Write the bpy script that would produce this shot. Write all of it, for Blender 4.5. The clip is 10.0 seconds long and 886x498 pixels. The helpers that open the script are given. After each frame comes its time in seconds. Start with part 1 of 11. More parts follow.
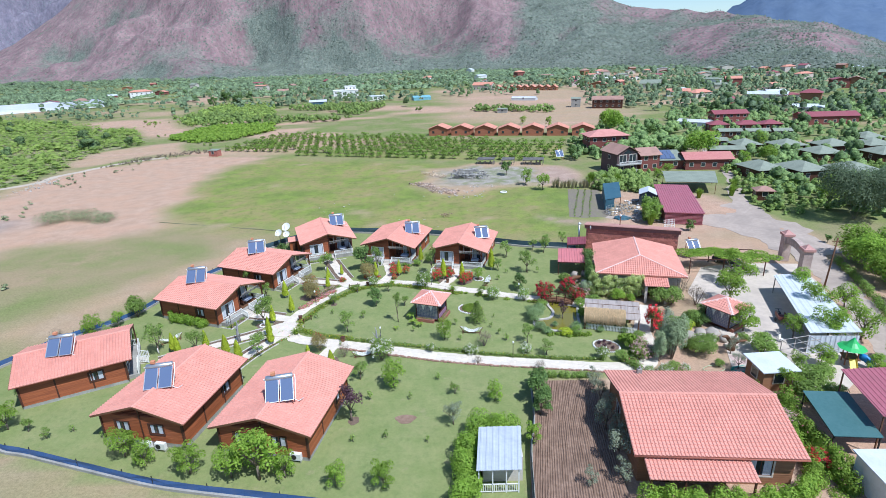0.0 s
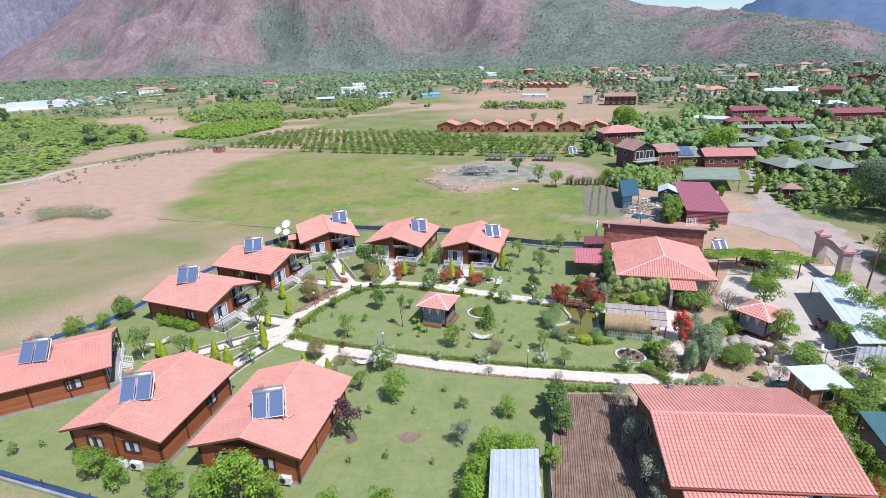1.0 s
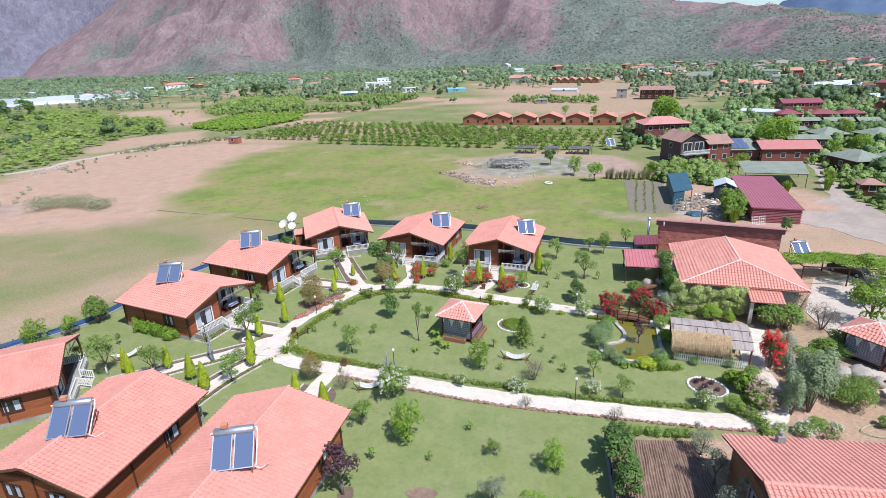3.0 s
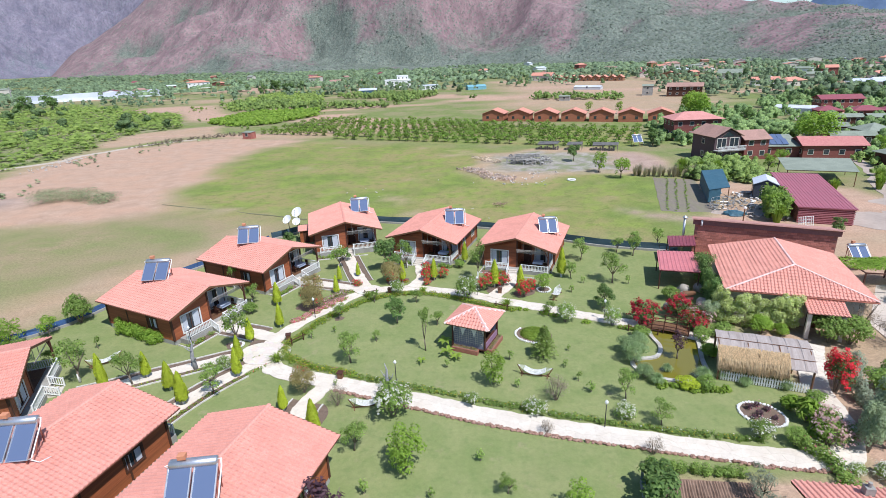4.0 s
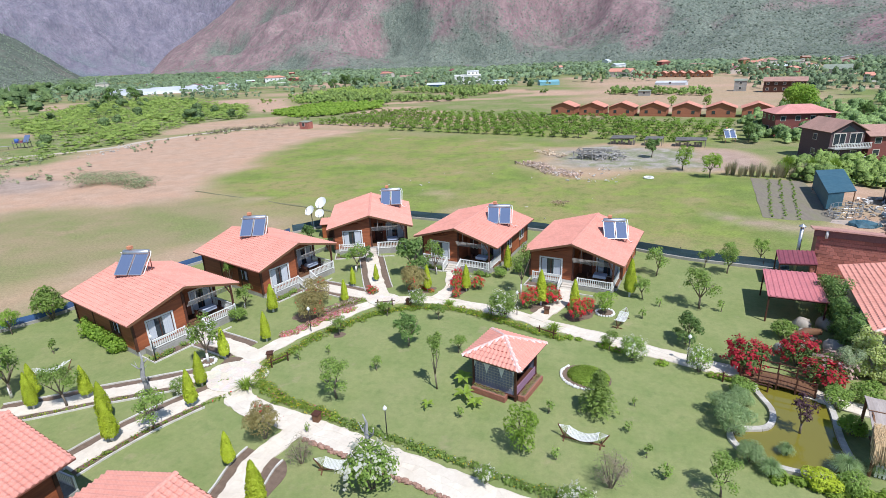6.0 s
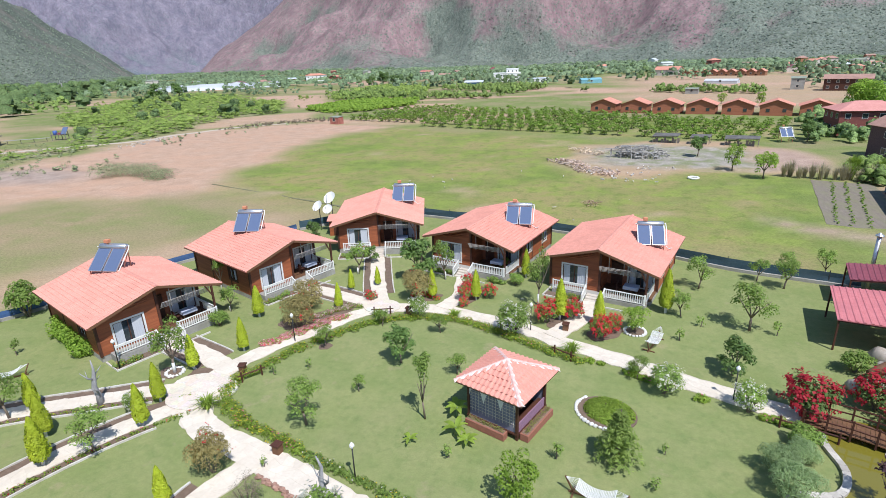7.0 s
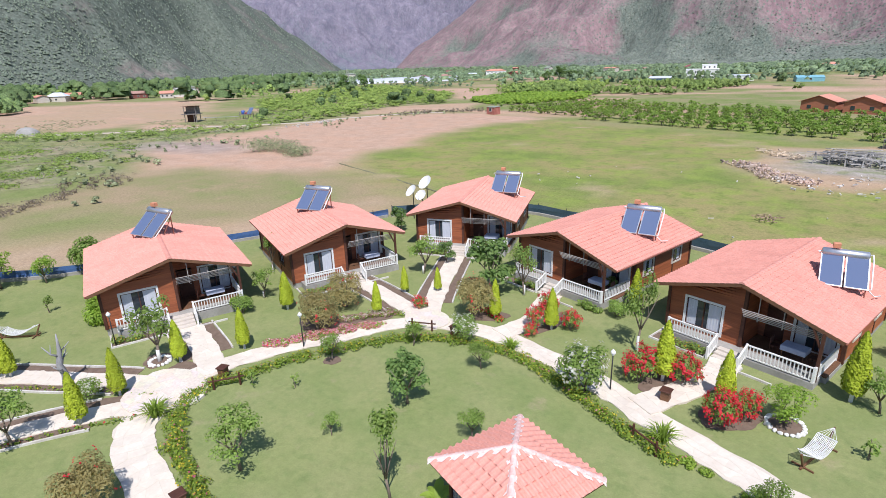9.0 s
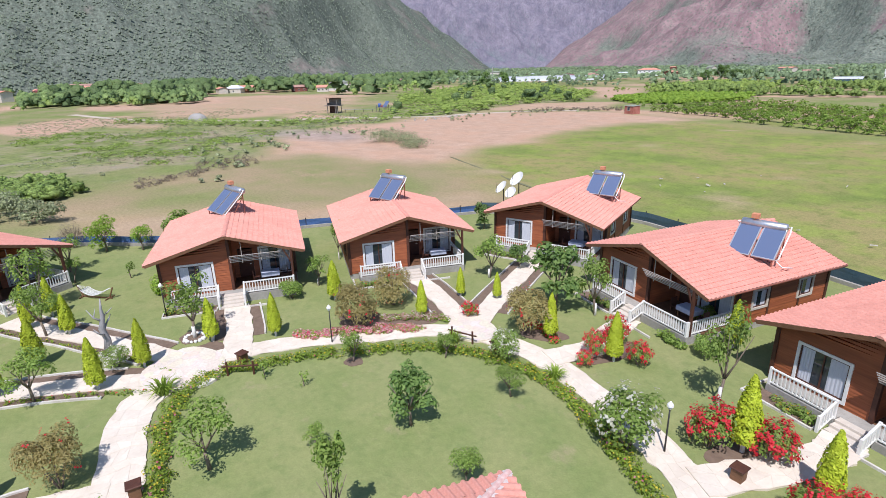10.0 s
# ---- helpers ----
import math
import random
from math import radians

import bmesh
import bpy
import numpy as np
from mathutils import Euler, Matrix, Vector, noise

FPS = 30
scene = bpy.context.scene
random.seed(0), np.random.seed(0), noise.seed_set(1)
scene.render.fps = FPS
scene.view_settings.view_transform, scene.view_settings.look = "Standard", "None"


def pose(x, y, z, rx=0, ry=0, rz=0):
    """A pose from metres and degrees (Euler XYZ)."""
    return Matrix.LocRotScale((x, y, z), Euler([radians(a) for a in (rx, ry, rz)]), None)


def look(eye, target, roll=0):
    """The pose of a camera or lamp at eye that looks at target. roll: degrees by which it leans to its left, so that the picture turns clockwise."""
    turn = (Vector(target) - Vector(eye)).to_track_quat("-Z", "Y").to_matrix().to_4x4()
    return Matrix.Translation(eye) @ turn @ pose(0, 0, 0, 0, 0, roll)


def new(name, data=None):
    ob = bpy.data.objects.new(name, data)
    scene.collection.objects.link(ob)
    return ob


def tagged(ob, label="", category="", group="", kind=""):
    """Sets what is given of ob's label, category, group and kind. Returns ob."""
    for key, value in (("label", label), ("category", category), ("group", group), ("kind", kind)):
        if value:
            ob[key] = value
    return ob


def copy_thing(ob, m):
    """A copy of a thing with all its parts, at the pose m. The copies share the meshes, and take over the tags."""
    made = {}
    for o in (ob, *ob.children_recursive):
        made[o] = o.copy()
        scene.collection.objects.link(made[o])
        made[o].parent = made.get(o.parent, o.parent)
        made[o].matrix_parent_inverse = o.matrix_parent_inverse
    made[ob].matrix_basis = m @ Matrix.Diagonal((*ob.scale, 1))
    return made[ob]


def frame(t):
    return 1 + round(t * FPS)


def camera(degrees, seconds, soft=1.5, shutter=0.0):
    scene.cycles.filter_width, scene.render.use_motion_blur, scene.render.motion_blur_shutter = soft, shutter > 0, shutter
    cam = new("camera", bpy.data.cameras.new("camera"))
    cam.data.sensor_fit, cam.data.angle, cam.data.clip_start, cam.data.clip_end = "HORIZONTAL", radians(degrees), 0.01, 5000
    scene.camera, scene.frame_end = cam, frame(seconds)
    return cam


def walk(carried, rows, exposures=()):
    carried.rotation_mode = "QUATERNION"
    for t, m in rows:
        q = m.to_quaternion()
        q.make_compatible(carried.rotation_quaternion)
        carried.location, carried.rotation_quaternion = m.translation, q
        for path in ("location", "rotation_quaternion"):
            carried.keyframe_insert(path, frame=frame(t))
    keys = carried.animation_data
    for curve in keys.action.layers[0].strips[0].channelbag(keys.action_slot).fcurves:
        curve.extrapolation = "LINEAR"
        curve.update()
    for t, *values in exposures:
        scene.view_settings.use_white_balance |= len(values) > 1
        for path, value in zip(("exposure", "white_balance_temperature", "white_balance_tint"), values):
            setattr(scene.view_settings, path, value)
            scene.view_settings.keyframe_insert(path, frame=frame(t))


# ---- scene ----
cam = camera(79.4, 10.0, soft=0.45)
METRES, EYE, TILT, LEAN, TURN = 62.0, 33.5, -20.1, 2.1, 0.0
ROWS = [
    (0.0, 0.0, 0.0, 0.0, 0.0, 0.0, 0.0),
    (0.5, 0.0004, 0.0421, -0.0004, 0.39, -0.04, -0.13),
    (1.0, -0.0006, 0.0864, -0.0002, 0.87, -0.08, -0.32),
    (1.5, -0.0031, 0.1324, -0.0003, 1.56, -0.1, -0.59),
    (2.0, -0.0068, 0.1794, -0.0006, 2.28, -0.11, -0.84),
    (2.5, -0.0089, 0.2269, -0.0016, 2.8, -0.14, -1.02),
    (4.0, -0.0022, 0.3746, -0.0047, 5.42, -0.23, -1.91),
    (4.5, 0.0034, 0.425, -0.0038, 7.03, -0.29, -2.49),
    (5.0, 0.0106, 0.4759, -0.0021, 8.75, -0.39, -3.1),
    (5.5, 0.0178, 0.5278, 0.0004, 10.76, -0.53, -3.82),
    (7.0, 0.0439, 0.6819, 0.0094, 16.66, -1.06, -5.91),
    (7.5, 0.0534, 0.7335, 0.0122, 19.44, -1.39, -6.87),
    (8.0, 0.0633, 0.7852, 0.0154, 22.79, -1.84, -7.99),
    (8.5, 0.0723, 0.8373, 0.0193, 27.87, -2.65, -9.62),
    (9.0, 0.0807, 0.8892, 0.0244, 34.81, -3.99, -11.74),
    (9.5, 0.0891, 0.9405, 0.0307, 42.4, -5.71, -13.76),
    (10.0, 0.097, 0.9895, 0.0385, 49.87, -7.65, -15.54),
]
walk(cam, [(t, pose(0, 0, EYE, TILT, LEAN, TURN) @ pose(METRES * x, METRES * y, METRES * z, 90 + pitch, roll, yaw)) for t, x, y, z, yaw, pitch, roll in ROWS], exposures=[(0.0, 0.02, 5600, 7.5), (0.5, 0.03, 5820, 12.0), (1.0, 0.03, 5860, 12.6), (2.0, 0.03, 5930, 12.8), (5.0, 0.03, 6000, 9.5), (7.0, 0.02, 6110, 9.5), (8.0, 0.02, 6140, 10.8), (9.0, 0.02, 6170, 14.0), (10.0, 0.02, 6190, 15.0)])

# ---- light: high sun from behind the right shoulder of the first view, clear sky ----
SUN_ELEV, SUN_AZ = 58.0, 137.0
world = bpy.data.worlds.new("sky")
scene.world = world
world.use_nodes = True
wn = world.node_tree.nodes
wn.clear()
sky = wn.new("ShaderNodeTexSky")
sky.sky_type = "NISHITA"
sky.sun_disc = False
sky.sun_elevation, sky.sun_rotation = radians(SUN_ELEV), radians(SUN_AZ)
sky.air_density, sky.dust_density, sky.ozone_density = 1.0, 0.3, 3.0
bg = wn.new("ShaderNodeBackground")
bg.inputs["Strength"].default_value = 0.135
wo = wn.new("ShaderNodeOutputWorld")
world.node_tree.links.new(sky.outputs[0], bg.inputs[0])
world.node_tree.links.new(bg.outputs[0], wo.inputs[0])
sun = bpy.data.lights.new("sun", "SUN")
sun.energy, sun.angle, sun.color = 5.0, radians(0.6), (1.0, 0.97, 0.93)
sun_ob = new("sun", sun)
_a, _e = radians(SUN_AZ), radians(SUN_ELEV)
sun_ob.matrix_basis = look((400 * math.sin(_a) * math.cos(_e), 400 * math.cos(_a) * math.cos(_e), 400 * math.sin(_e)), (0, 0, 0))

# ---- materials ----
def _nodes(name):
    m = bpy.data.materials.new(name)
    m.use_nodes = True
    nt = m.node_tree
    nt.nodes.clear()
    out = nt.nodes.new("ShaderNodeOutputMaterial")
    return m, nt, out


def _noise(nt, vec, scale, detail=4.0, rough=0.6):
    n = nt.nodes.new("ShaderNodeTexNoise")
    n.inputs["Scale"].default_value, n.inputs["Detail"].default_value, n.inputs["Roughness"].default_value = scale, detail, rough
    nt.links.new(vec, n.inputs["Vector"])
    return n.outputs["Fac"]


def _ramp(nt, fac, stops):
    r = nt.nodes.new("ShaderNodeValToRGB")
    while len(r.color_ramp.elements) < len(stops):
        r.color_ramp.elements.new(0.5)
    for e, (p, c) in zip(r.color_ramp.elements, stops):
        e.position, e.color = p, (*c, 1) if len(c) == 3 else c
    nt.links.new(fac, r.inputs[0])
    return r.outputs[0]


def _mix(nt, fac, a, b, kind="MIX"):
    m = nt.nodes.new("ShaderNodeMix")
    m.data_type, m.blend_type = "RGBA", kind
    for sock, v in ((m.inputs[0], fac), (m.inputs[6], a), (m.inputs[7], b)):
        if isinstance(v, bpy.types.NodeSocket):
            nt.links.new(v, sock)
        elif isinstance(v, (int, float)):
            sock.default_value = v
        else:
            sock.default_value = (*v, 1)
    return m.outputs[2]


def _math(nt, op, a, b=0.0, clamp=False):
    m = nt.nodes.new("ShaderNodeMath")
    m.operation, m.use_clamp = op, clamp
    for sock, v in ((m.inputs[0], a), (m.inputs[1], b)):
        if isinstance(v, bpy.types.NodeSocket):
            nt.links.new(v, sock)
        else:
            sock.default_value = v
    return m.outputs[0]


def _vec(nt, kind="Object", scale=None):
    c = nt.nodes.new("ShaderNodeTexCoord").outputs[kind]
    if scale:
        mp = nt.nodes.new("ShaderNodeMapping")
        mp.inputs["Scale"].default_value = scale
        nt.links.new(c, mp.inputs["Vector"])
        c = mp.outputs[0]
    return c


def _bump(nt, height, strength, dist=0.02):
    b = nt.nodes.new("ShaderNodeBump")
    b.inputs["Strength"].default_value, b.inputs["Distance"].default_value = strength, dist
    nt.links.new(height, b.inputs["Height"])
    return b.outputs[0]


def surf(name, c1, c2, scale=6.0, rough=0.75, c3=None, scale2=0.7, amount2=0.5, bump=0.15, metal=0.0, stretch=None, island=0.0, spec=0.4):
    """Two-scale surface: fine grain c1-c2, broad stains c3, optional change from piece to piece."""
    m, nt, out = _nodes(name)
    v = _vec(nt, "Object", stretch)
    fine = _noise(nt, v, scale, 6.0, 0.65)
    col = _ramp(nt, fine, [(0.3, c1), (0.7, c2)])
    if c3:
        broad = _noise(nt, v, scale2, 4.0, 0.6)
        f = _ramp(nt, broad, [(0.42, (0, 0, 0)), (0.68, (amount2,) * 3)])
        col = _mix(nt, f, col, c3)
    if island:
        oi = nt.nodes.new("ShaderNodeObjectInfo").outputs["Random"]
        gi = nt.nodes.new("ShaderNodeNewGeometry").outputs["Random Per Island"]
        s = _math(nt, "FRACT", _math(nt, "ADD", oi, gi))
        k = _math(nt, "ADD", _math(nt, "MULTIPLY", s, 2 * island), 1 - island)
        hs = nt.nodes.new("ShaderNodeHueSaturation")
        nt.links.new(k, hs.inputs["Value"])
        nt.links.new(col, hs.inputs["Color"])
        col = hs.outputs[0]
    p = nt.nodes.new("ShaderNodeBsdfPrincipled")
    nt.links.new(col, p.inputs["Base Color"])
    p.inputs["Roughness"].default_value, p.inputs["Metallic"].default_value = rough, metal
    p.inputs["Specular IOR Level"].default_value = spec
    if bump:
        nt.links.new(_bump(nt, fine, bump), p.inputs["Normal"])
    nt.links.new(p.outputs[0], out.inputs[0])
    return m


def leafy(name, c1, c2, rough=0.6, vary=0.35, clump=0.6, thin=0.48, mottle=0.0):
    """Foliage: each leaf its own tone, broader light and dark clumps, some light through the blade; mottle is the scale
    of the gap shade painted into far crowns.
    """
    m, nt, out = _nodes(name)
    gi = nt.nodes.new("ShaderNodeNewGeometry").outputs["Random Per Island"]
    col = _ramp(nt, gi, [(0.0, c1), (1.0, c2)])
    br = _noise(nt, _vec(nt), clump, 3.0)
    k = _math(nt, "ADD", _math(nt, "MULTIPLY", br, 2 * vary), 1 - vary)
    oi = nt.nodes.new("ShaderNodeObjectInfo").outputs["Random"]
    k = _math(nt, "MULTIPLY", k, _math(nt, "ADD", _math(nt, "MULTIPLY", oi, 0.3), 0.85))
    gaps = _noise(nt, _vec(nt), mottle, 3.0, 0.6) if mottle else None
    # noise darkens the colour in spots, as shade between leaves
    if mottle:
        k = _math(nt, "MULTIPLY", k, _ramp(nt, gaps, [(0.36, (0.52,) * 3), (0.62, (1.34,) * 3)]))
    hs = nt.nodes.new("ShaderNodeHueSaturation")
    nt.links.new(k, hs.inputs["Value"])
    nt.links.new(col, hs.inputs["Color"])
    p = nt.nodes.new("ShaderNodeBsdfPrincipled")
    nt.links.new(hs.outputs[0], p.inputs["Base Color"])
    p.inputs["Roughness"].default_value, p.inputs["Specular IOR Level"].default_value = rough, 0.25
    if mottle:
        nt.links.new(_bump(nt, gaps, 0.9, 0.5 / mottle), p.inputs["Normal"])
    tr = nt.nodes.new("ShaderNodeBsdfTranslucent")
    nt.links.new(hs.outputs[0], tr.inputs[0])
    mx = nt.nodes.new("ShaderNodeMixShader")
    mx.inputs[0].default_value = thin
    nt.links.new(p.outputs[0], mx.inputs[1])
    nt.links.new(tr.outputs[0], mx.inputs[2])
    nt.links.new(mx.outputs[0], out.inputs[0])
    return m


def glassy(name, tint, rough=0.05):
    m, nt, out = _nodes(name)
    p = nt.nodes.new("ShaderNodeBsdfPrincipled")
    p.inputs["Base Color"].default_value = (*tint, 1)
    p.inputs["Roughness"].default_value, p.inputs["Specular IOR Level"].default_value = rough, 0.8
    nt.links.new(p.outputs[0], out.inputs[0])
    return m


M_TILE = surf("terracotta_tile", (0.62, 0.264, 0.203), (0.73, 0.352, 0.278), 9, 0.8, (0.54, 0.236, 0.182), 0.5, 0.5, 0.1, island=0.045)
M_RIDGE = surf("pale_ridge_mortar", (0.74, 0.52, 0.46), (0.82, 0.68, 0.62), 8, 0.85, (0.66, 0.36, 0.30), 1.5, 0.6)
M_WOOD = surf("red_brown_timber", (0.26, 0.074, 0.028), (0.40, 0.125, 0.048), 3, 0.6, (0.20, 0.058, 0.026), 0.6, 0.6, 0.12, stretch=(0.35, 0.35, 6), island=0.12)
M_DARKWOOD = surf("dark_timber", (0.06, 0.022, 0.014), (0.11, 0.04, 0.022), 5, 0.65, (0.05, 0.02, 0.014), 0.8, 0.5)
M_BROWNWOOD = surf("worn_brown_wood", (0.13, 0.06, 0.03), (0.22, 0.11, 0.055), 6, 0.75, (0.09, 0.045, 0.026), 1, 0.5, stretch=(1, 1, 5))
M_WHITE = surf("white_paint", (0.72, 0.71, 0.68), (0.82, 0.81, 0.78), 7, 0.55, (0.60, 0.58, 0.53), 1.1, 0.45, 0.05)
M_CREAM = surf("cream_frame_paint", (0.55, 0.49, 0.42), (0.64, 0.58, 0.51), 7, 0.6, (0.45, 0.39, 0.33), 1.1, 0.4, 0.05)
M_CONC = surf("grey_concrete", (0.30, 0.285, 0.26), (0.42, 0.40, 0.365), 5, 0.9, (0.22, 0.205, 0.18), 0.6, 0.6, 0.2)
M_GLASS = glassy("dark_window_glass", (0.03, 0.04, 0.05))
M_CURTAIN = surf("pale_curtain", (0.45, 0.47, 0.52), (0.62, 0.63, 0.66), 8, 0.9, None, bump=0.1, stretch=(12, 12, 0.5))
M_PANEL = glassy("blue_collector_glass", (0.115, 0.15, 0.245), 0.14)
M_STEEL = surf("galvanised_steel", (0.55, 0.56, 0.58), (0.68, 0.69, 0.70), 10, 0.38, (0.45, 0.44, 0.43), 2, 0.5, 0.05, metal=0.8)
M_RUST = surf("rust_red_iron", (0.28, 0.09, 0.06), (0.38, 0.14, 0.09), 9, 0.7, (0.2, 0.07, 0.05), 2, 0.5)
M_BLACK = surf("black_iron", (0.02, 0.02, 0.02), (0.045, 0.042, 0.04), 9, 0.5, None)
M_SOIL = surf("bare_brown_soil", (0.20, 0.125, 0.085), (0.33, 0.22, 0.16), 2.4, 0.95, (0.16, 0.10, 0.07), 0.5, 0.6, 0.6)
M_BEDSOIL = surf("dark_bed_soil", (0.125, 0.085, 0.06), (0.215, 0.15, 0.11), 3.0, 0.95, (0.17, 0.12, 0.085), 0.8, 0.6, 0.7)
M_TRUNK = surf("grey_brown_bark", (0.13, 0.10, 0.075), (0.25, 0.20, 0.15), 8, 0.9, None, bump=0.5, stretch=(3, 3, 0.8))
M_LIME = surf("limewashed_bark", (0.62, 0.60, 0.56), (0.78, 0.77, 0.74), 8, 0.9, (0.45, 0.42, 0.38), 3, 0.5, 0.4)
M_STONE = surf("pale_garden_stone", (0.45, 0.41, 0.36), (0.62, 0.58, 0.52), 5, 0.85, (0.33, 0.29, 0.25), 1.2, 0.6, 0.4, island=0.15)
M_WSTONE = surf("white_painted_stone", (0.68, 0.66, 0.62), (0.82, 0.81, 0.78), 6, 0.8, (0.5, 0.47, 0.42), 2, 0.5, 0.3, island=0.1)
M_BRICK = surf("red_brick", (0.42, 0.15, 0.115), (0.54, 0.22, 0.17), 6, 0.85, (0.26, 0.075, 0.05), 0.9, 0.6, 0.3, island=0.22)
M_METALRED = surf("crimson_sheet_roof", (0.36, 0.105, 0.135), (0.44, 0.145, 0.175), 4, 0.5, (0.33, 0.115, 0.135), 0.5, 0.6, 0.05)
M_METALWHITE = surf("white_sheet_roof", (0.58, 0.61, 0.65), (0.68, 0.70, 0.73), 4, 0.45, (0.48, 0.51, 0.55), 0.6, 0.5, 0.05)
M_METALGREEN = surf("teal_green_sheet", (0.055, 0.135, 0.135), (0.075, 0.165, 0.165), 4, 0.55, (0.085, 0.175, 0.175), 0.5, 0.6, 0.05)
M_GREYROOF = surf("grey_green_shingle", (0.215, 0.24, 0.185), (0.31, 0.335, 0.265), 5, 0.9, (0.17, 0.19, 0.15), 0.4, 0.6, 0.2)

# ---- mesh helpers ----
class Shape:
    """Collects vertices and faces; each added piece keeps its own vertices."""

    def __init__(self):
        self.v, self.f = [], []

    def add(self, verts, faces):
        n = len(self.v)
        self.v.extend(tuple(p) for p in verts)
        self.f.extend(tuple(i + n for i in face) for face in faces)
        return self

    def box(self, x0, x1, y0, y1, z0, z1, b=0.0):
        if b:
            ring = lambda z, d: [(x0 + d, y0 + d, z), (x1 - d, y0 + d, z), (x1 - d, y1 - d, z), (x0 + d, y1 - d, z)]
            vs = ring(z0, b) + ring(z0 + b, 0) + ring(z1 - b, 0) + ring(z1, b)
            fs = [(3, 2, 1, 0), (12, 13, 14, 15)]
            for k in range(3):
                fs += [(4 * k + i, 4 * k + (i + 1) % 4, 4 * k + 4 + (i + 1) % 4, 4 * k + 4 + i) for i in range(4)]
            return self.add(vs, fs)
        vs = [(x, y, z) for z in (z0, z1) for x, y in ((x0, y0), (x1, y0), (x1, y1), (x0, y1))]
        return self.add(vs, [(3, 2, 1, 0), (4, 5, 6, 7), (0, 1, 5, 4), (1, 2, 6, 5), (2, 3, 7, 6), (3, 0, 4, 7)])

    def beam(self, p, q, w, h=None):
        h = h or w
        p, q = Vector(p), Vector(q)
        d = (q - p).normalized()
        up = Vector((0, 0, 1)) if abs(d.z) < 0.95 else Vector((0, 1, 0))
        s = d.cross(up).normalized()
        u = s.cross(d)
        vs = [c + s * a * w / 2 + u * b * h / 2 for c in (p, q) for a, b in ((-1, -1), (1, -1), (1, 1), (-1, 1))]
        return self.add(vs, [(3, 2, 1, 0), (4, 5, 6, 7), (0, 1, 5, 4), (1, 2, 6, 5), (2, 3, 7, 6), (3, 0, 4, 7)])

    def tube(self, points, radii, seg=8):
        pts = [Vector(p) for p in points]
        vs, fs = [], []
        for i, p in enumerate(pts):
            d = (pts[min(i + 1, len(pts) - 1)] - pts[max(i - 1, 0)]).normalized()
            up = Vector((0, 0, 1)) if abs(d.z) < 0.9 else Vector((0, 1, 0))
            s = d.cross(up).normalized()
            u = s.cross(d)
            r = radii[i] if hasattr(radii, "__len__") else radii
            vs += [p + (s * math.cos(a) + u * math.sin(a)) * r for a in (2 * math.pi * k / seg for k in range(seg))]
        for i in range(len(pts) - 1):
            fs += [(i * seg + k, i * seg + (k + 1) % seg, (i + 1) * seg + (k + 1) % seg, (i + 1) * seg + k) for k in range(seg)]
        fs += [tuple(range(seg))[::-1], tuple(range((len(pts) - 1) * seg, len(pts) * seg))]
        return self.add(vs, fs)

    def slab(self, outline, z0, z1):
        n = len(outline)
        vs = [(x, y, z0) for x, y in outline] + [(x, y, z1) for x, y in outline]
        return self.add(vs, [tuple(range(n))[::-1], tuple(range(n, 2 * n))] + [(i, (i + 1) % n, n + (i + 1) % n, n + i) for i in range(n)])

    def plate(self, corners, t):
        """A sheet of thickness t under the given corners."""
        c = [Vector(p) for p in corners]
        nrm = (c[1] - c[0]).cross(c[2] - c[0]).normalized()
        n = len(c)
        vs = c + [p - nrm * t for p in c]
        return self.add(vs, [tuple(range(n)), tuple(range(n, 2 * n))[::-1]] + [(i, n + i, n + (i + 1) % n, (i + 1) % n) for i in range(n)])

    def wave(self, a, b, c, d, pitch, depth, t=0.03):
        """Ribbed sheet: ribs run from edge a-b to edge d-c."""
        a, b, c, d = (Vector(p) for p in (a, b, c, d))
        nrm = (b - a).cross(d - a).normalized()
        n = max(2, int((b - a).length / pitch))
        prof = [(0.0, 0), (0.3, 0), (0.42, 1), (0.66, 1), (0.78, 0)]
        us = [((i + u) / n, k) for i in range(n) for u, k in prof] + [(1.0, 0)]
        vs = []
        for u, k in us:
            vs += [a.lerp(b, u) + nrm * depth * k, d.lerp(c, u) + nrm * depth * k]
        m = len(us)
        self.add(vs, [(2 * i, 2 * i + 2, 2 * i + 3, 2 * i + 1) for i in range(m - 1)])
        return self.plate([a - nrm * 0.004, b - nrm * 0.004, c - nrm * 0.004, d - nrm * 0.004], t)

    def ball(self, c, r, seg=8, rings=5, squash=(1, 1, 1), rnd=None, rough=0.0):
        vs, fs = [], []
        for i in range(1, rings):
            th = math.pi * i / rings
            for k in range(seg):
                ph = 2 * math.pi * k / seg
                j = 1 + (rnd.uniform(-rough, rough) if rnd else 0)
                vs.append((c[0] + r * squash[0] * j * math.sin(th) * math.cos(ph), c[1] + r * squash[1] * j * math.sin(th) * math.sin(ph), c[2] + r * squash[2] * j * math.cos(th)))
        top, bot = len(vs), len(vs) + 1
        vs += [(c[0], c[1], c[2] + r * squash[2]), (c[0], c[1], c[2] - r * squash[2])]
        for i in range(rings - 2):
            fs += [(i * seg + k, (i + 1) * seg + k, (i + 1) * seg + (k + 1) % seg, i * seg + (k + 1) % seg) for k in range(seg)]
        fs += [(top, k, (k + 1) % seg) for k in range(seg)]
        fs += [(bot, (rings - 2) * seg + (k + 1) % seg, (rings - 2) * seg + k) for k in range(seg)]
        return self.add(vs, fs)

